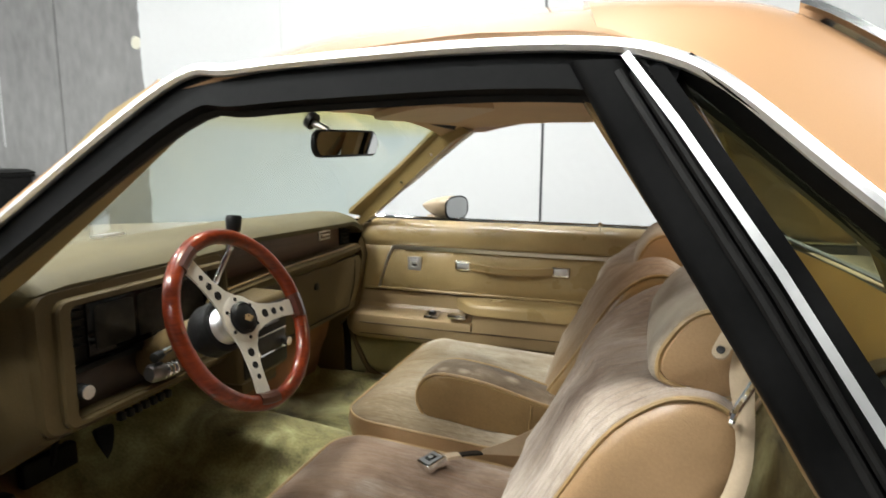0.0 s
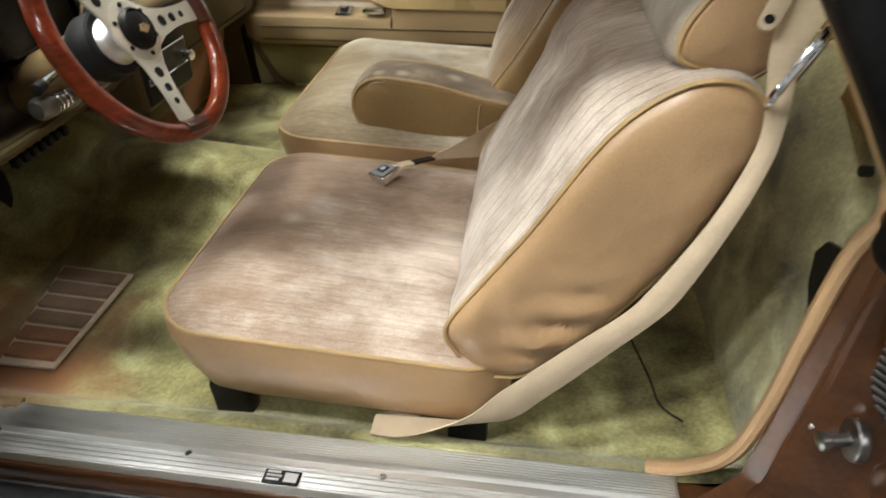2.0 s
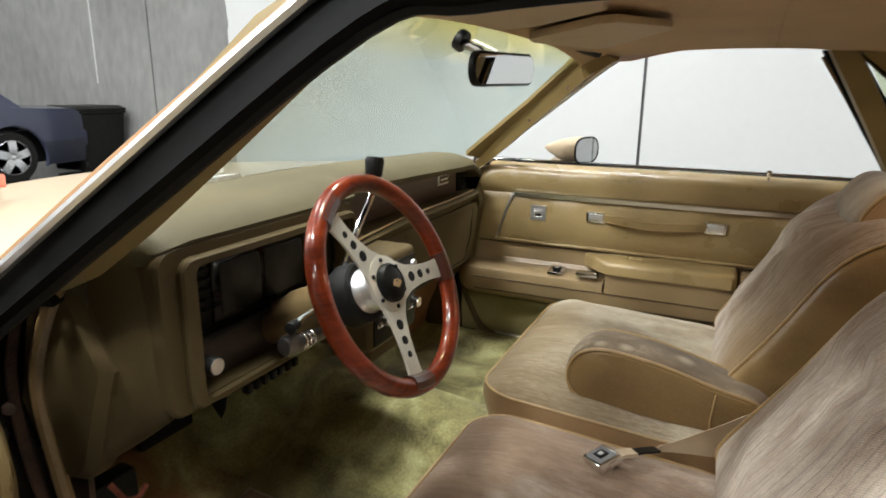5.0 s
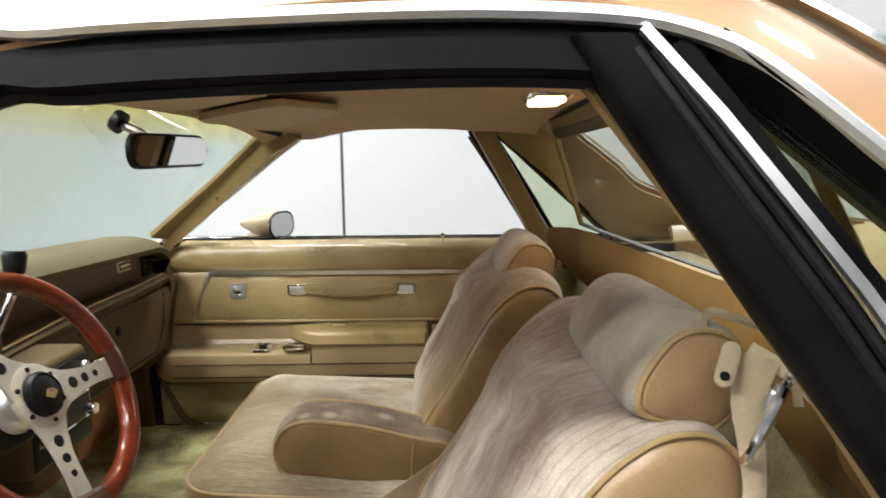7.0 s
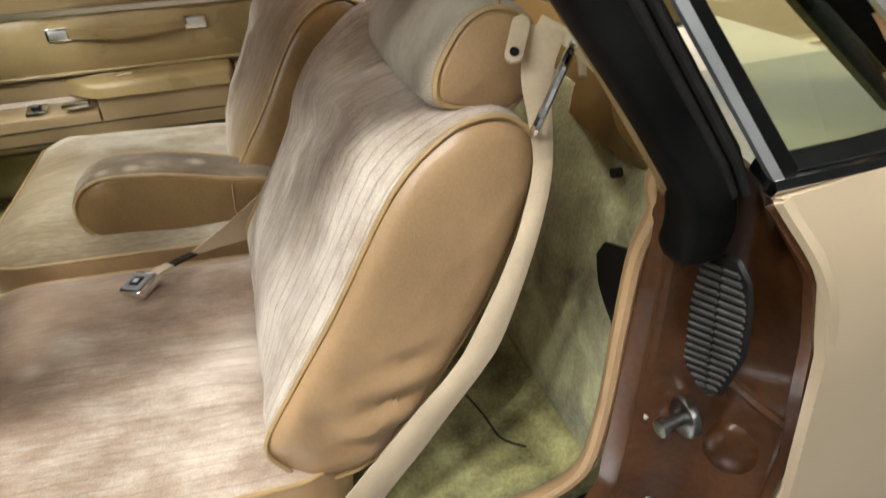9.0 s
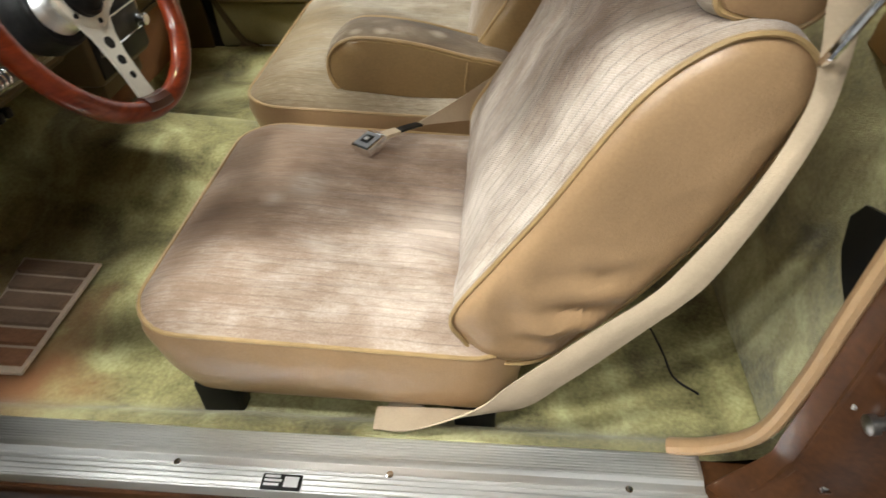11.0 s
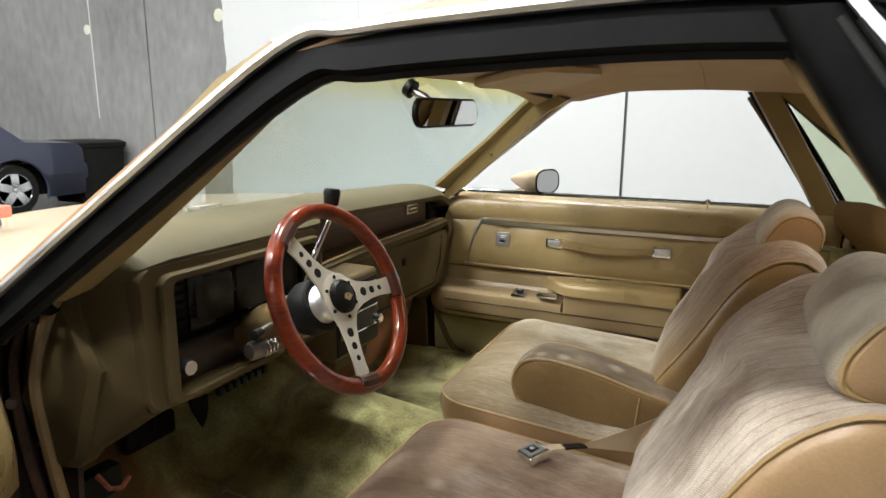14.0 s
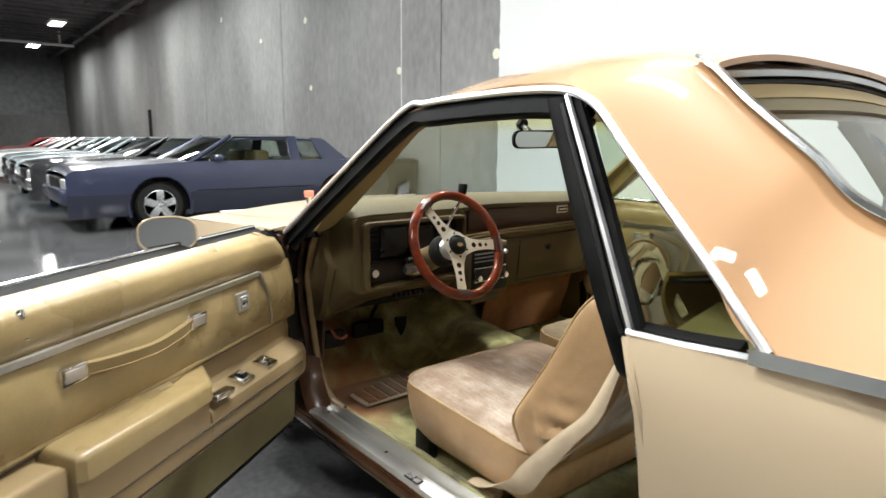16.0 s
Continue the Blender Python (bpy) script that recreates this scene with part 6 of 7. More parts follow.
def build_door(xf, label, driver):
    """A car door in its closed place on the driver's side, then set by xf."""
    d = part("door", box((-1.335, -0.872, 0.31), (-0.035, -0.742, 0.905), 0.012), M_JAMB if driver else M_PAINT, car, label, xf=xf)
    P = lambda name, bm, m, lab="": part(name, bm, m, d, lab, xf=xf)

    def skin(u, v):
        z = 0.27 + 0.645 * v
        y = -0.905 + 0.05 * max(0, (z - 0.74) / 0.17) ** 2 + 0.03 * max(0, (0.5 - z) / 0.25) ** 2
        return (-1.352 + (1.352 + np.interp(v, [0, 0.35, 0.75, 0.93, 1], [0.072, 0.08, 0.05, 0.02, -0.01])) * u, y, z)
    P("outer_skin", sheet(skin, 20, 18, 0.01), M_PAINT, "beige painted door skin")
    P("belt_molding", tube([(-1.33, -0.840, 0.924), (-0.03, -0.847, 0.920)], 0.0055, 8), M_MOLDING)
    P("window_slot", bar([(-0.838, 0.905), (-0.838, 0.921), (-0.815, 0.912), (-0.790, 0.912), (-0.772, 0.917), (-0.772, 0.905)], (-1.33, -0.04)), M_BLACKFRAME, "black window slot seal")
    P("slot_edge", tube([(-1.22, -0.776, 0.918), (-0.05, -0.776, 0.918)], 0.003, 6), M_SATIN if driver else M_RUBBER)
    def pad(u, v):
        z = 0.828 + 0.088 * v
        xf0 = np.interp(z, [0.80, 0.84, 0.87, 0.90, 0.916], [-1.325, -1.318, -1.298, -1.262, -1.225])
        x = xf0 + (-0.04 - xf0) * u
        puff = 0.028 * math.sin(math.pi * min(1, 0.12 + 0.8 * v)) ** 0.8
        fade = min(1.0, (x - xf0) / 0.05, (-0.04 - x) / 0.03)
        return (x, -0.742 + puff * max(0.05, fade) - 0.036 * max(0, (v - 0.8) / 0.2) ** 1.5 + wob((x, 0, z), 7, 0.0012), z)
    P("top_pad", sheet(pad, 60, 14, 0.008), M_VINYL_DOOR, "gold-tan vinyl door top")

    def mid(u, v):
        z = 0.655 + 0.178 * v
        xf0 = np.interp(z, [0.655, 0.70, 0.76, 0.80, 0.833], [-1.352, -1.352, -1.345, -1.335, -1.320])
        x = xf0 + (-0.04 - xf0) * u
        puff = 0.026 * (math.sin(math.pi * v) ** 0.7) * max(0.05, min(1.0, (x - xf0) / 0.05, (-0.04 - x) / 0.03))
        pull = sum(0.013 * math.exp(-((x - hx) ** 2 + (z - 0.768) ** 2) / 0.0016) for hx in (-0.86, -0.514, -1.043))
        return (x, -0.742 + puff + 0.008 - pull + wob((x, 1, z), 9, 0.002), z)
    P("upper_panel", sheet(mid, 70, 18, 0.008), M_VINYL_DOOR, "quilted gold-tan vinyl door panel")
    P("chrome_strip", strip([(-1.133, -0.711, 0.826), (-0.6, -0.708, 0.826), (-0.05, -0.711, 0.826)], (0, 0.2, 1), 0.013, 0.008), M_ALU, "bright strip across the door panel")
    P("chrome_strip", strip([(-1.132, -0.710, 0.829), (-1.148, -0.702, 0.79), (-1.165, -0.702, 0.74), (-1.18, -0.706, 0.70), (-1.192, -0.716, 0.668)], (1, 0, 0.3), 0.008, 0.008), M_ALU)
    P("step_panel", bar([(-0.742, 0.672), (-0.728, 0.668), (-0.724, 0.655), (-0.728, 0.605), (-0.718, 0.593), (-0.662, 0.580), (-0.652, 0.574), (-0.648, 0.562), (-0.650, 0.508), (-0.67, 0.482), (-0.70, 0.476), (-0.742, 0.476)], (-1.245, -1.0, -0.815)), M_LEDGE, "gold-tan moulded switch ledge")
    P("ledge_end", loft([[(-1.243 - dx, -0.742 + (y + 0.742) * k, 0.574 + (z - 0.574) * (0.35 + 0.65 * k)) for y, z in [(-0.742, 0.672), (-0.728, 0.668), (-0.724, 0.655), (-0.728, 0.605), (-0.718, 0.593), (-0.662, 0.580), (-0.652, 0.574), (-0.648, 0.562), (-0.650, 0.508), (-0.67, 0.482), (-0.70, 0.476), (-0.742, 0.476)]] for dx, k in ((0.0, 1.0), (0.02, 0.985), (0.045, 0.90), (0.07, 0.68), (0.085, 0.35))]), M_LEDGE)
    P("step_panel", bar([(-0.742, 0.672), (-0.728, 0.668), (-0.724, 0.55), (-0.650, 0.548), (-0.650, 0.508), (-0.67, 0.482), (-0.70, 0.476), (-0.742, 0.476)], (-0.815, -0.05)), M_LEDGE)
    P("panel_fold", tube([(-1.262, -0.722, 0.668), (-1.2, -0.716, 0.668), (-0.6, -0.716, 0.668), (-0.05, -0.718, 0.668)], 0.006, 8), M_VINYL_DOOR)
    # Dark tube puts the shade beneath the panel fold into colour.
    P("fold_shade", tube([(-1.255, -0.722, 0.659), (-0.05, -0.718, 0.659)], 0.0035, 6), M_SEAM)
    P("ledge_seam", tube([(-1.245, -0.648, 0.545), (-0.05, -0.648, 0.545)], 0.0022, 5), M_SEAM)
    P("ledge_seam", tube([(-1.245, -0.652, 0.503), (-0.05, -0.652, 0.503)], 0.0022, 5), M_SEAM)
    arm = prism([(-0.892, -0.735), (-0.885, -0.715), (-0.822, -0.650), (-0.80, -0.636), (-0.455, -0.634), (-0.442, -0.645), (-0.442, -0.735), (-0.635, -0.735), (-0.662, -0.694), (-0.752, -0.694), (-0.780, -0.735)], lambda a, b, c: (a, b, 0.612 + c - 0.010 * (c > 0.02) * max(0.0, (-0.70 - a) / 0.19) - 0.010 * (c > 0.02) * max(0.0, (b + 0.70) / 0.064)), 0.058 if driver else 0.052, 0.014, 4)
    P("armrest", arm, M_VINYL_DOOR, "padded gold-tan armrest")
    P("armrest_base", prism([(-0.815, -0.735), (-0.808, -0.650), (-0.445, -0.648), (-0.442, -0.735)], lambda a, b, c: (a, b, 0.53 + c), 0.085, 0.006), M_LEDGE)
    P("armrest_gap", tube([(-0.81, -0.6485, 0.6155), (-0.445, -0.6465, 0.6155)], 0.003, 6), M_SEAM)
    P("armrest_end", prism([(-0.436, -0.735), (-0.434, -0.656), (-0.06, -0.668), (-0.05, -0.735)], lambda a, b, c: (a, b, 0.50 + c), 0.150, 0.012, 3), M_LEDGE)
    # Dark plate added for the shade down in the armrest notch.
    P("notch_shade", prism(rrect(-0.775, -0.640, -0.730, -0.698, 0.008, 3), lambda a, b, c: (a, b, 0.632 + c), 0.0035), M_SEAM)
    P("carpet_panel", bar([(-0.742, 0.32), (-0.722, 0.322), (-0.716, 0.34), (-0.712, 0.46), (-0.722, 0.474), (-0.742, 0.476)], (-1.315, -0.7, -0.05)), M_DOORCARPET, "olive-gold carpet on the lower door")
    P("carpet_trim", tube([(-1.31, -0.716, 0.472), (-0.05, -0.716, 0.472)], 0.004, 6), M_PIPING)
    for hx in (-0.86, -0.514):
        h = P("handle_end", box((hx - 0.030, -0.728, 0.754), (hx + 0.030, -0.700, 0.790), 0.006), M_CHROME, "chrome strap end")
        part("handle_inlay", box((hx - 0.022, -0.7005, 0.761), (hx + 0.022, -0.698, 0.783), 0.002), M_SATIN, d, xf=xf)
    P("pull_strap", strip(spline([(-0.835, -0.706, 0.772), (-0.78, -0.690, 0.770), (-0.687, -0.684, 0.764), (-0.59, -0.690, 0.770), (-0.54, -0.706, 0.772)], 6), (0, 0.2, 1), 0.026, 0.010), M_VINYL_DOOR, "vinyl pull strap")
    for dz in (-0.010, 0.010):
        P("strap_seam", tube(spline([(-0.835, -0.6995, 0.772 + dz), (-0.78, -0.6838, 0.770 + dz), (-0.687, -0.6778, 0.764 + dz), (-0.59, -0.6838, 0.770 + dz), (-0.54, -0.6995, 0.772 + dz)], 5), 0.0016, 5), M_PIPING)
    rim = lambda x0, x1, z0, z1, w, y0, y1: loft([[(a, y, b) for a, b in rrect(x0 + i, x1 - i, z0 + i, z1 - i, 0.003, 2)] for i, y in ((0, y0), (0.001, y1), (w, y1), (w + 0.001, y0))], caps=False)
    P("latch_plate", rim(-1.073, -1.021, 0.744, 0.794, 0.010, -0.722, -0.704), M_SATIN, "stepped chrome latch frame")
    for nm, bm, mm in (("inner_frame", rim(-1.064, -1.030, 0.753, 0.785, 0.004, -0.722, -0.700), M_SATIN), ("latch_recess", box((-1.061, -0.716, 0.756), (-1.033, -0.707, 0.782)), M_SATIN), ("latch_slot", box((-1.056, -0.7075, 0.760), (-1.038, -0.7055, 0.767)), M_BLACK), ("latch_lever", box((-1.057, -0.710, 0.769), (-1.037, -0.699, 0.778), 0.002), M_SATIN)):
        part(nm, bm, mm, d, xf=xf)
    for sx in ((-1.10, -0.985) if driver else (-0.968,)):
        P("switch_plate", prism(rrect(sx - 0.026, sx + 0.026, -0.706, -0.658, 0.003, 2), lambda a, b, c: (a, b, 0.580 - 0.21 * (b + 0.648) + c), 0.008, 0.003), M_CHROME, "chrome switch plate")
        if driver and sx == -1.10:
            P("joystick", lathe((sx, -0.684, 0.594), (0, 0.2, 1), [(0.012, 0), (0.012, 0.003), (0.005, 0.006), (0.006, 0.012), (0.002, 0.014)], 14), M_CHROME)
        else:
            P("rocker_switch", box((sx - 0.012, -0.695, 0.592), (sx + 0.012, -0.669, 0.602), 0.003), M_BLACK)
            P("switch_mark", box((sx - 0.006, -0.689, 0.6015), (sx + 0.006, -0.675, 0.6035)), M_SATIN)
    P("latch_handle", box((-0.900, -0.672, 0.589), (-0.830, -0.642, 0.606), 0.006), M_CHROME, "chrome inner door handle")
    kx, ky, kz = (-0.435, -0.718, 0.868) if driver else (-0.395, -0.742, 0.905)
    P("lock_knob", lathe((kx, ky, kz), (0, 0.05, 1), [(0.003, 0), (0.003, 0.022), (0.0065, 0.026), (0.0075, 0.036), (0.005, 0.04), (0.001, 0.04)], 12), M_CHROME, "chrome lock knob")
    P("knob_ferrule", lathe((kx, ky, kz - 0.003), (0, 0.6, 1) if driver else (0, 0.1, 1), [(0.013, 0), (0.013, 0.003), (0.008, 0.007), (0.004, 0.007)], 16), M_CHROME)
    P("edge_flange", strip(spline([(-1.235, -0.747, 0.914), (-1.295, -0.747, 0.888), (-1.345, -0.747, 0.835), (-1.368, -0.747, 0.74), (-1.370, -0.747, 0.52), (-1.355, -0.747, 0.34)], 5), (1, 0, 0.35), 0.034, 0.006), M_RUBBER, "black rubber door edge")
    P("door_rubber", tube(spline([(-1.235, -0.752, 0.915), (-1.275, -0.752, 0.895), (-1.325, -0.752, 0.84), (-1.345, -0.75, 0.50), (-1.335, -0.75, 0.33), (-1.28, -0.75, 0.305), (-0.7, -0.75, 0.302), (-0.06, -0.75, 0.305)], 5), 0.014, 8), M_RUBBER, "black rubber door seal")
    # outside mirror on the front of the door
    mc = Vector((-0.998, -0.880, 0.945) if driver else (-0.965, -0.885, 0.963))
    egg = [(0.070 * math.copysign(abs(math.cos(a)) ** 0.72, math.cos(a)), 0.045 * math.copysign(abs(math.sin(a)) ** 0.72, math.sin(a))) for a in np.linspace(0, 2 * math.pi, 28, endpoint=False)]
    aim = Matrix.Rotation(radians(36), 3, "Z") @ Matrix.Rotation(radians(-7), 3, "Y") if driver else Matrix.Rotation(radians(21), 3, "Z")
    rows = [[mc + aim @ Vector((dx, p * s, q * s)) for p, q in egg] for dx, s in ((-0.14, 0.12), (-0.12, 0.34), (-0.07, 0.72), (-0.02, 0.95), (0.02, 1.0), (0.026, 0.96))]
    P("door_mirror", loft(rows), M_PAINT, "beige bullet-shaped door mirror")
    P("mirror_foot", loft([[mc + Vector((-0.05 + dx, dy, -0.030)) for dx, dy in ((-0.04, -0.02), (0.03, -0.02), (0.03, 0.02), (-0.04, 0.02))], [mc + Vector((-0.06 + dx, dy + 0.02, -0.085)) for dx, dy in ((-0.06, -0.03), (0.05, -0.03), (0.05, 0.03), (-0.06, 0.03))]]), M_PAINT)
    P("mirror_rim", tube([mc + aim @ Vector((0.027, p * 0.95, q * 0.95)) for p, q in egg], 0.0035, 6, closed=True), M_PAINT if driver else M_RUBBER)
    P("mirror_glass", prism([(p * 0.91, q * 0.91) for p, q in egg], lambda a, b, c: mc + aim @ Vector((0.027 + c, a, b)), 0.0015), M_MIRROR, "oval mirror glass")
    return d


build_door(OPEN_XF, "driver door standing wide open, gold-tan vinyl inside", True)
build_door(Matrix.Translation((0.022, 0.008, 0)) @ mirror_y(), "closed passenger door, gold-tan vinyl inside", False)

# ---- seats ----
SIDE = [(-0.432, 0.545), (-0.418, 0.500), (-0.385, 0.462), (-0.325, 0.462), (-0.272, 0.515), (-0.218, 0.583), (-0.146, 0.705), (-0.101, 0.825), (-0.097, 0.868), (-0.118, 0.897),
        (-0.150, 0.908), (-0.195, 0.896), (-0.253, 0.842), (-0.327, 0.715), (-0.385, 0.625)]
side_curve = [(p.x, p.z) for p in spline([(a, 0, b) for a, b in SIDE], 4, closed=True)]
LEAN_DIR = Vector((0.50, 0, 0.866))
FWD = Vector((-0.866, 0, 0.50))


def backrest_rings(y0, y1, shift, head_y, n=72):
    """Backrest between its two flanks: crowned forward and upward in the middle."""
    rings = []
    for k in range(n + 1):
        u = -1 + 2 * k / n
        y = (y0 + y1) / 2 + (y1 - y0) / 2 * u
        f = max(0.0, 1 - abs(u) ** 3.0)
        g = max(0.0, 1 - abs(u) ** 5)
        ring = []
        for a, b in side_curve:
            h = (a + 0.40) * 0.50 + (b - 0.48) * 0.866
            front = Vector((a + 0.36 + 0.0, 0, b - 0.48)).dot(FWD) - 0.0
            front = 1 / (1 + math.exp(-(front - 0.0) * 60))
            win = math.exp(-((y - head_y) / 0.165) ** 6)
            topw = 1 / (1 + math.exp(-(h - 0.43) * 40))
            lump = 0.045 * f * np.interp(h, [0, 0.06, 0.16, 0.28, 0.40, 0.5], [-0.3, 0.1, 0.75, 0.85, 1.15, 0.9])
            flute = (0.0028 * math.sin(u * 21) * (0.2 + topw) + wob((h * 3.0, y * 34.0, 4.0), 1.0, 0.0075) * (0.35 + 1.1 * math.exp(-((h - 0.30) / 0.12) ** 2))) * front * g
            p = Vector((a + shift, y, b)) + FWD * (front * (lump + flute)) + LEAN_DIR * (topw * (0.045 - 0.050 * win) * f)
            tuft = 0.013 * math.exp(-((h - 0.335 + 0.10 * (u - 0.1)) / 0.016) ** 2) * math.exp(-((u + 0.05) / 0.55) ** 4)
            p += FWD * (wob((a * 1.0, y * 3.0, b), 5.0, 0.006) * f - tuft) * front
            under = 0.022 * math.exp(-((h - 0.49) / 0.06) ** 2) * win
            ring.append(p - FWD * under * front)
        rings.append(ring)
    return rings


def seat(y0, y1, back0, back1, label, fabric, head_y, driver):
    s = thing("car_seat", ((-0.6), (y0 + y1) / 2, 0.29), label, "car seat", "front seats")
    # cushion: vinyl skirt, piping, crowned fabric top
    def plan(x0, x1, a, b, r):
        return rrect(x0, x1, a, b, r, 7)
    shapes = [(-0.80, -0.36, y0 + 0.03, y1 - 0.03, 0.05, 0.345), (-0.845, -0.34, y0 + 0.012, y1 - 0.012, 0.06, 0.375), (-0.868, -0.335, y0 + 0.004, y1 - 0.004, 0.07, 0.42), (-0.888, -0.33, y0, y1, 0.085, 0.468), (-0.886, -0.33, y0 + 0.004, y1 - 0.004, 0.085, 0.494)]
    ahead, lift = (0.0, 0.0) if driver else (0.032, 0.018)
    tilt = lambda p: Vector((p[0] - ahead * max(0.0, (-0.4 - p[0]) / 0.45), p[1], p[2] + lift * max(0.0, (p[2] - 0.36) / 0.13) + (0.016 if p[2] > 0.43 else 0.008) * (-0.6 - p[0]) / 0.28 + wob((p[0] * 2, p[1] * 2, p[2]), 3.0, 0.003)))
    cushion = part("cushion_skirt", loft([[tilt((a, b, z)) for a, b in plan(x0, x1, ya, yb, r)] for x0, x1, ya, yb, r, z in shapes]), M_VINYL, s, "tan vinyl cushion skirt")
    edge = plan(-0.884, -0.33, y0 + 0.005, y1 - 0.005, 0.085)
    cy = (y0 + y1) / 2
    def top_fn(u, v):
        x, y = -0.884 + 0.554 * u, y0 + 0.005 + (y1 - y0 - 0.010) * v
        r = 0.085
        ax, ay = min(max(x, -0.884 + r), -0.33 - r), min(max(y, y0 + 0.005 + r), y1 - 0.005 - r)
        dx, dy = x - ax, y - ay
        far = math.hypot(dx, dy)
        if far > r:
            x, y, far = ax + dx * r / far, ay + dy * r / far, r
        d = r - far if dx and dy else min(x + 0.884, -0.33 - x, y - y0 - 0.005, y1 - 0.005 - y)
        q = max(0.0, 1 - d / 0.27)
        h = 0.492 + 0.046 * (1 - q ** 3.2) ** 0.8
        rear = min(1.0, max(0.0, (x + 0.80) / 0.40))
        flat = 1 - q ** 6
        lane = (y - y0) / 0.043 + 0.25 * math.sin(5 * x + 1.3) + 0.10 * math.sin(17 * x + y * 9)
        groove = -0.0034 * (0.45 + 0.75 * rear) * abs(math.cos(math.pi * lane)) ** 14
        fold = wob((x * 5.0, y * 30.0, 2.0), 1.0, 0.0065) * rear ** 1.5 + wob((x * 2.2, y * 5.0, 1.0), 4.0, 0.006)
        dip = -0.016 * math.exp(-((x + 0.52) ** 2 + (y - cy) ** 2) / 0.03)
        return tilt((x, y, h + (groove + fold) * flat + dip))
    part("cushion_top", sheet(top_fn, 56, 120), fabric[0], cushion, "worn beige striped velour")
    part("cushion_piping", tube([tilt((a, b, 0.4935)) for a, b in edge], 0.0034, 6, closed=True), M_PIPING, cushion)
    # backrest
    shift = 0.0 if driver else -0.030
    rings = backrest_rings(back0 + 0.006, back1 - 0.006, shift, head_y)
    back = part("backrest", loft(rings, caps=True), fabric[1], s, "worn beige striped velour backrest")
    for yy, sg in ((back0, -1), (back1, 1)):
        c0 = Vector((shift + sum(a for a, b in side_curve) / len(side_curve), yy, sum(b for a, b in side_curve) / len(side_curve)))
        rows = []
        for q, out in [(1 - 0.055 * i, 0.024 * (1 - (1 - 0.055 * i) ** 6) ** 0.6) for i in range(18)]:
            row = []
            for a, b in side_curve:
                p = c0 + (Vector((a + shift, yy, b)) - c0) * q
                hh, ww = (p - Vector((-0.40, yy, 0.48))).dot(LEAN_DIR), (p - c0).dot(FWD)
                rear = 1 / (1 + math.exp((ww - 0.0) * 70))
                fold = 0.016 * (1 - q ** 8) * rear * (abs(math.sin(hh * 46 + ww * 30 + 0.6)) ** 1.4 - 0.5) * math.exp(-((hh - 0.13) / 0.085) ** 2)
                fold += 0.0045 * (1 - q ** 6) * math.sin(hh * 70 - ww * 60) * math.exp(-((hh - 0.10) / 0.06) ** 2) + wob((p.x * 2, yy, p.z * 2), 5.0, 0.003) * (1 - q ** 4)
                p.y = yy + sg * (out + fold - 0.002)
                row.append(p)
            rows.append(row)
        # The passenger bolsters are the same vinyl with shade put into the colour.
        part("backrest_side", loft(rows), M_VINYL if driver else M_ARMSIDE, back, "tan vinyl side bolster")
        part("backrest_piping", tube([Vector((a + shift, yy + sg * 0.003, b)) for a, b in side_curve], 0.0034, 6, closed=True), M_PIPING, back)
    part("backrest_shell", loft([[Vector((a + shift, y, b)) + FWD * -0.012 for a, b in ((-0.30, 0.49), (-0.16, 0.70), (-0.10, 0.85), (-0.125, 0.86), (-0.19, 0.72), (-0.33, 0.50))] for y in (back0 + 0.02, back1 - 0.02)]), M_VINYL, back)
    # head restraint: padded block with vinyl ends
    hc, hl = Vector((-0.126, head_y, 0.949) if driver else (-0.168, head_y, 0.930)), 0.148
    prof = [(0.0, -0.064), (-0.056, -0.064), (-0.074, -0.060), (-0.083, -0.044), (-0.082, -0.010), (-0.060, 0.042), (-0.025, 0.066), (0.020, 0.062), (0.048, 0.030), (0.050, -0.020), (0.030, -0.058)]
    pc = [(p.x * 0.86, p.z * 0.86) for p in spline([(a, 0, b) for a, b in prof], 4, closed=True)]
    rot = Matrix.Rotation(radians(12), 3, "Y")
    hp = lambda a, b, y: hc + (rot @ Vector((a, 0, b))) + Vector((0, y, 0))
    rows = [[hp(a * f, b * f, hl * u) for a, b in pc] for u, f in ((-1.0, 0.85), (-0.985, 0.91), (-0.95, 0.97), (-0.88, 1.0), (-0.4, 1.03), (0, 1.04), (0.4, 1.03), (0.88, 1.0), (0.95, 0.97), (0.985, 0.91), (1.0, 0.85))]
    head = part("head_restraint", loft(rows), M_VELOUR_PLAIN, s, "grey-beige velour head restraint")
    for sg in (-1, 1):
        part("restraint_end", loft([[hp(a * f, b * f, sg * (hl + o)) for a, b in pc] for f, o in ((0.86, -0.002), (0.79, 0.006), (0.55, 0.011), (0.1, 0.013))]), M_VINYL, head, "tan vinyl end panel")
        part("restraint_piping", tube([hp(a * 0.865, b * 0.865, sg * (hl + 0.001)) for a, b in pc], 0.0038, 6, closed=True), M_PIPING, head)
        part("restraint_post", tube([hp(0.0, -0.05, sg * 0.06), hp(0.0, -0.16, sg * 0.06)], 0.006, 8), M_CHROME, head)
    for fx in (-0.82, -0.42):
        for fy in (y0 + 0.05, y1 - 0.06):
            part("seat_foot", box((fx - 0.015, fy - 0.018, 0.282), (fx + 0.05, fy + 0.018, 0.36), 0.006), M_BLACK, s, "black seat track foot")
    return s


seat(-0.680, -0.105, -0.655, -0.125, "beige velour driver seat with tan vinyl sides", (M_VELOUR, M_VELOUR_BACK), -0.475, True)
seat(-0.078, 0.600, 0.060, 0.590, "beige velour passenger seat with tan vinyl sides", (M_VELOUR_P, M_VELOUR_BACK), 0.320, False)

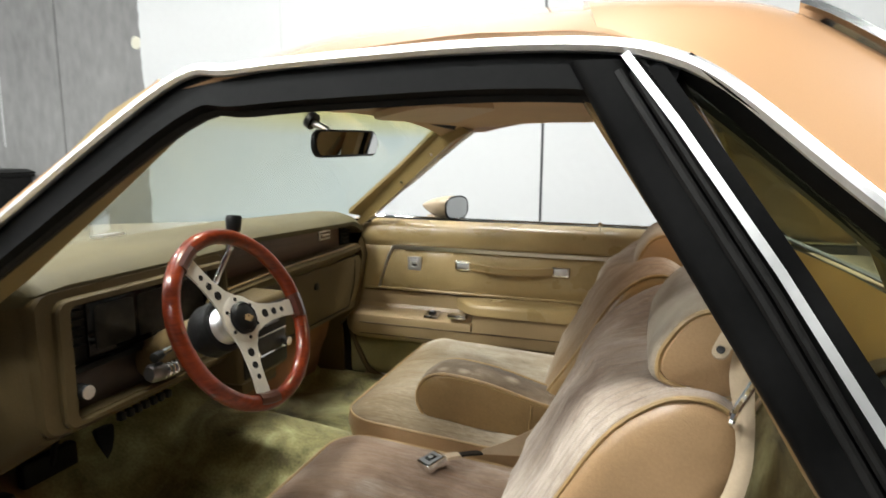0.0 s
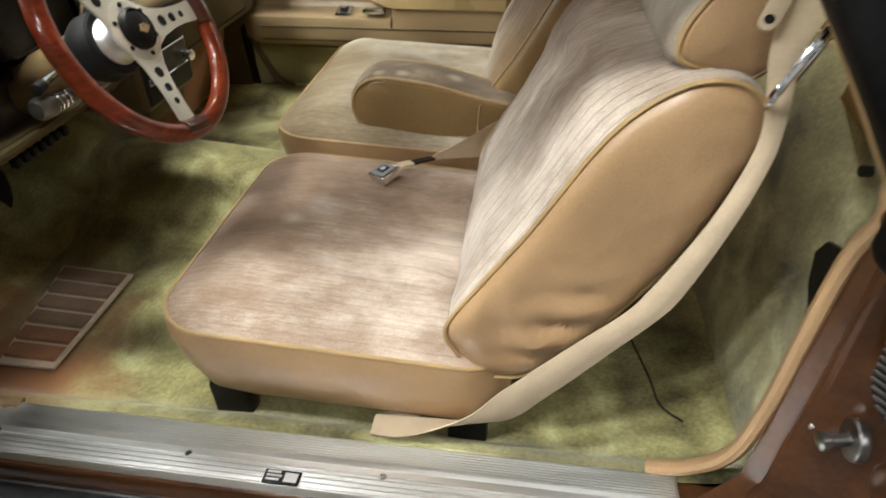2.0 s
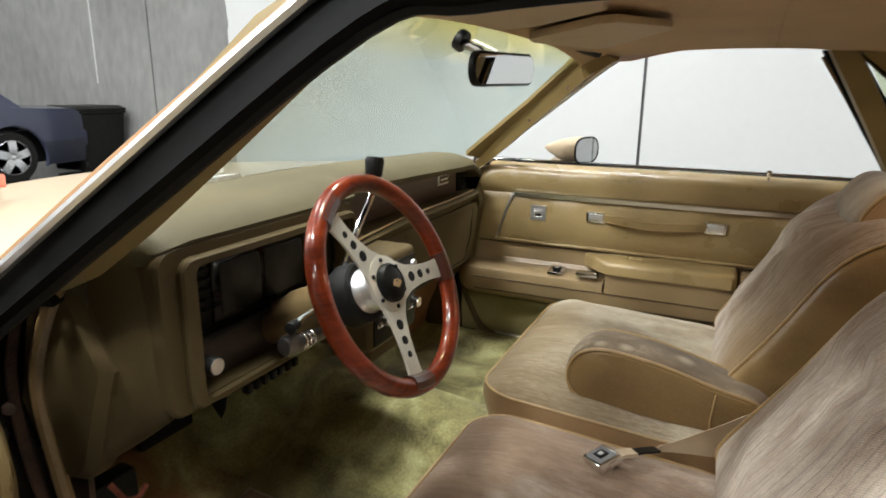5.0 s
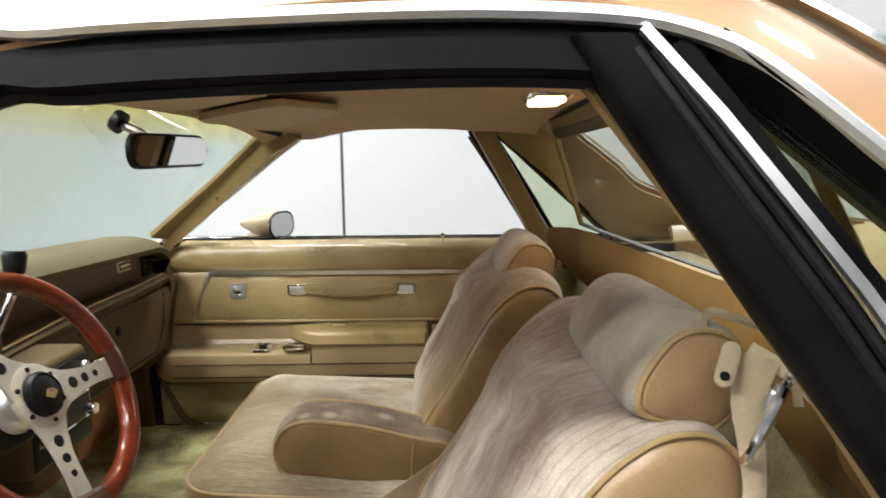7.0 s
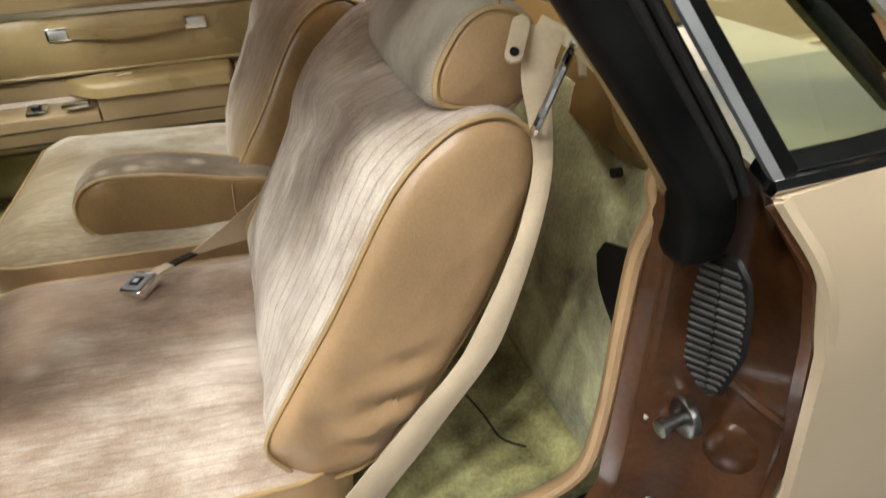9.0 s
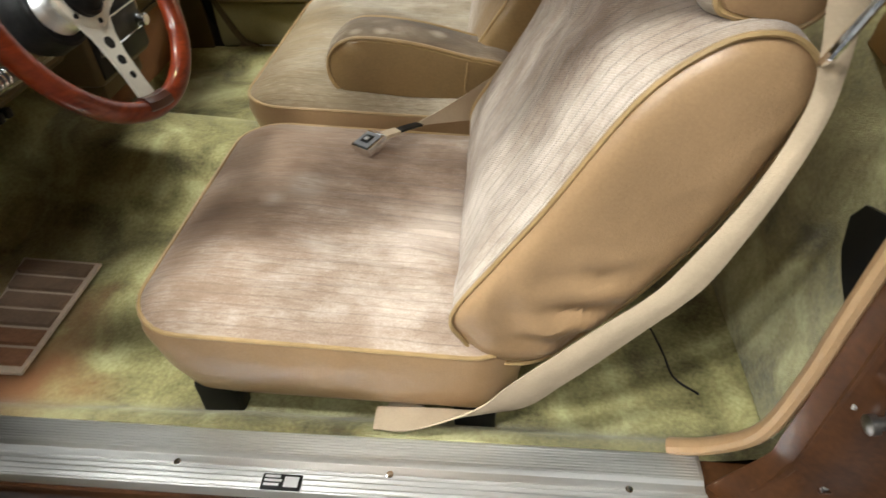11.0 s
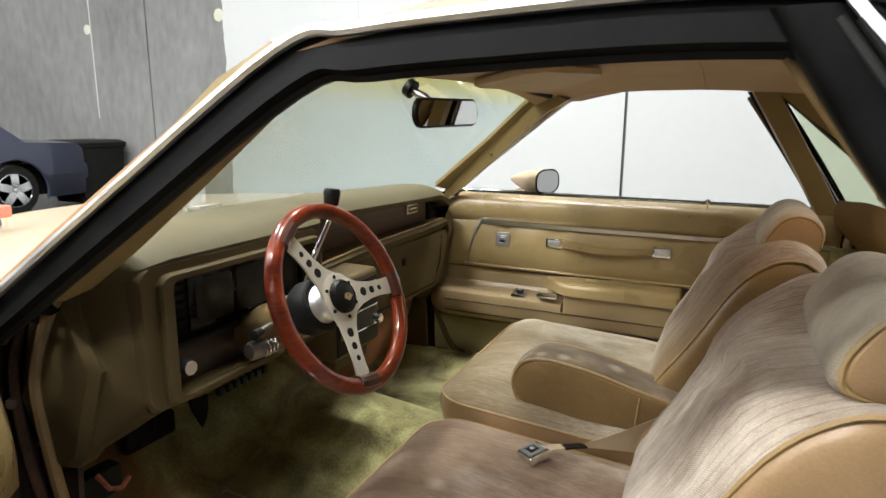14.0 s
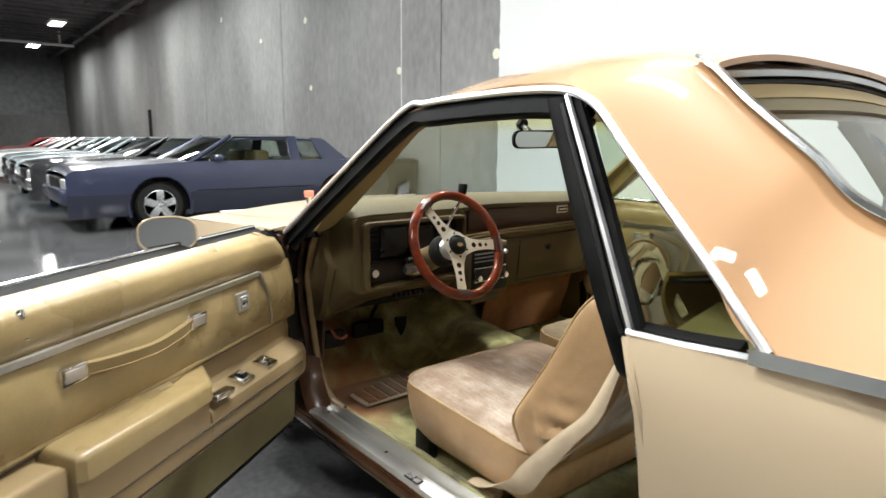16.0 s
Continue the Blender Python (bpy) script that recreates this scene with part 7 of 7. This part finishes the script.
# folded centre armrest
ARM = [(-0.735, 0.580), (-0.728, 0.615), (-0.700, 0.643), (-0.65, 0.652), (-0.55, 0.640), (-0.44, 0.612), (-0.36, 0.590), (-0.35, 0.52), (-0.40, 0.480), (-0.50, 0.468), (-0.60, 0.477), (-0.68, 0.512), (-0.722, 0.545)]
arm_c = [(p.x, p.z) for p in spline([(a, 0, b) for a, b in ARM], 4, closed=True)]
armrest = thing("centre_armrest", (-0.55, 0.03, 0.53), "folded-down centre armrest, velour top and tan vinyl sides", "armrest")
rows = []
for u, f in ((-1, 0.965), (-0.9, 1.0), (-0.4, 1.02), (0, 1.03), (0.4, 1.02), (0.9, 1.0), (1, 0.965)):
    rows.append([Vector((-0.55 + (a + 0.55) * f, 0.035 + 0.056 * u, 0.565 + (b - 0.565) * f)) for a, b in arm_c])
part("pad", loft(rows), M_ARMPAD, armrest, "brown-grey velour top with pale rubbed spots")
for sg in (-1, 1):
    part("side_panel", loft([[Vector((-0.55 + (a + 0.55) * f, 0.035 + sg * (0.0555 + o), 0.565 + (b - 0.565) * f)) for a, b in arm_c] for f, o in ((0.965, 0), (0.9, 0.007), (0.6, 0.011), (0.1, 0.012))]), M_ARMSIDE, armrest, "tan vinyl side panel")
    part("piping", tube([Vector((-0.55 + (a + 0.55) * 0.97, 0.035 + sg * 0.057, 0.565 + (b - 0.565) * 0.97)) for a, b in arm_c], 0.004, 6, closed=True), M_PIPING, armrest)
    part("seam", tube([(-0.445, 0.035 + sg * 0.066, 0.603), (-0.45, 0.035 + sg * 0.067, 0.55), (-0.447, 0.035 + sg * 0.066, 0.49)], 0.002, 5), M_PIPING, armrest)

# ---- seat belts ----
belt = thing("seat_belt", (-0.3, -0.70, 0.33), "beige shoulder belt hanging down beside the driver seat", "seat belt")
LEFT = [(-0.114, -0.655, 0.990), (-0.122, -0.668, 0.945), (-0.115, -0.674, 0.90), (-0.113, -0.682, 0.85), (-0.140, -0.694, 0.768), (-0.186, -0.698, 0.67), (-0.214, -0.702, 0.63), (-0.262, -0.705, 0.58), (-0.352, -0.708, 0.478), (-0.400, -0.708, 0.415), (-0.488, -0.705, 0.355), (-0.548, -0.694, 0.336)]
RIGHT = [(-0.078, -0.668, 0.982), (-0.098, -0.684, 0.945), (-0.096, -0.690, 0.89), (-0.098, -0.694, 0.84), (-0.118, -0.702, 0.765), (-0.150, -0.704, 0.668), (-0.174, -0.706, 0.628), (-0.212, -0.708, 0.58), (-0.285, -0.706, 0.482), (-0.350, -0.694, 0.400), (-0.478, -0.660, 0.345), (-0.548, -0.655, 0.336)]
left_edge, right_edge = spline(LEFT, 5), spline(RIGHT, 5)
part("webbing", sheet(lambda u, v: left_edge[round(u * 55)].lerp(right_edge[round(u * 55)], v) + Vector((0, -0.004, 0.003)) * math.sin(math.pi * v), 55, 4, 0.0022), M_BELT, belt, "beige woven webbing")
part("rear_webbing", strip(spline([(-0.098, -0.650, 0.990), (-0.070, -0.672, 0.972), (-0.036, -0.694, 0.937), (0.002, -0.708, 0.898)], 5), (0.7, 0.05, 0.66), 0.015, 0.0022), M_BELT, belt, "webbing running back to the quarter trim")
part("guide_frame", tube(spline([(-0.089, -0.703, 0.978), (-0.067, -0.660, 0.966), (-0.082, -0.655, 0.925), (-0.101, -0.660, 0.889), (-0.121, -0.703, 0.907), (-0.106, -0.706, 0.945)], 4, closed=True), 0.0045, 8, closed=True), M_CHROME, belt, "chrome belt guide")
tab_d = Vector((0.014, 0.016, 0.026)).normalized()
tab_n = Vector((-0.40, -0.88, 0.25))
tab_n = (tab_n - tab_d * tab_n.dot(tab_d)).normalized()
tab_w = tab_d.cross(tab_n).normalized()
tab_c = Vector((-0.126, -0.667, 0.981))
part("guide_tab", prism(rrect(-0.0085, 0.0085, -0.024, 0.022, 0.0082, 5), lambda a, b, c: tab_c + tab_d * b + tab_w * a + tab_n * c, 0.004, 0.0015), M_BELT, belt, "beige plastic belt tab")
part("tab_button", disc(tab_c - tab_d * 0.014 + tab_n * 0.002, tab_n, 0.0045, 0.003, 14), M_BLACK, belt)
part("guide_loop", tube(spline([(-0.122, -0.61, 0.985), (-0.125, -0.62, 1.018), (-0.09, -0.625, 1.010), (-0.053, -0.625, 0.993), (-0.048, -0.64, 0.965), (-0.052, -0.66, 0.935)], 5), 0.006, 6, flat=0.6), M_BELT, belt, "beige plastic guide loop")
part("anchor_cover", box((-0.538, -0.672, 0.306), (-0.478, -0.632, 0.328), 0.010), M_BELT, belt, "tan anchor cover")
buckle = thing("belt_buckle", (-0.611, -0.242, 0.53), "square chrome seat belt buckle lying on the seat", "buckle")
bx = pose(-0.611, -0.242, 0.543, 12, -6, -38)
part("buckle_body", box((-0.024, -0.023, -0.009), (0.024, 0.026, 0.009), 0.004), M_CHROME, buckle, xf=bx)
part("face_plate", box((-0.019, -0.018, 0.008), (0.019, 0.019, 0.0108), 0.002), M_STEELGREY, buckle, xf=bx)
part("push_button", box((-0.010, -0.010, 0.0105), (0.010, 0.010, 0.0125), 0.002), M_BLACK, buckle, xf=bx)
part("button_mark", box((-0.0045, -0.004, 0.0122), (0.0045, 0.004, 0.0132)), M_SATIN, buckle, xf=bx)
part("tab_sleeve", strip([(-0.596, -0.229, 0.545), (-0.581, -0.217, 0.549), (-0.564, -0.203, 0.548)], (0.6, -0.75, 0.1), 0.024, 0.006), M_BELT, buckle, "beige strap sleeve")
part("stalk", strip(spline([(-0.569, -0.207, 0.548), (-0.550, -0.188, 0.546), (-0.530, -0.160, 0.538)], 4), (0.6, -0.75, 0.1), 0.018, 0.004), M_BLACK, buckle, "dark twisted strap")
strap_a = spline([(-0.540, -0.162, 0.535), (-0.495, -0.135, 0.527), (-0.440, -0.110, 0.520), (-0.385, -0.085, 0.512)], 6)
strap_b = spline([(-0.526, -0.152, 0.543), (-0.490, -0.125, 0.552), (-0.440, -0.095, 0.572), (-0.385, -0.065, 0.598)], 6)
part("webbing", sheet(lambda u, v: strap_a[round(u * 18)].lerp(strap_b[round(u * 18)], v), 18, 3, 0.002), M_BELT, buckle, "beige belt strap tucked under the armrest")
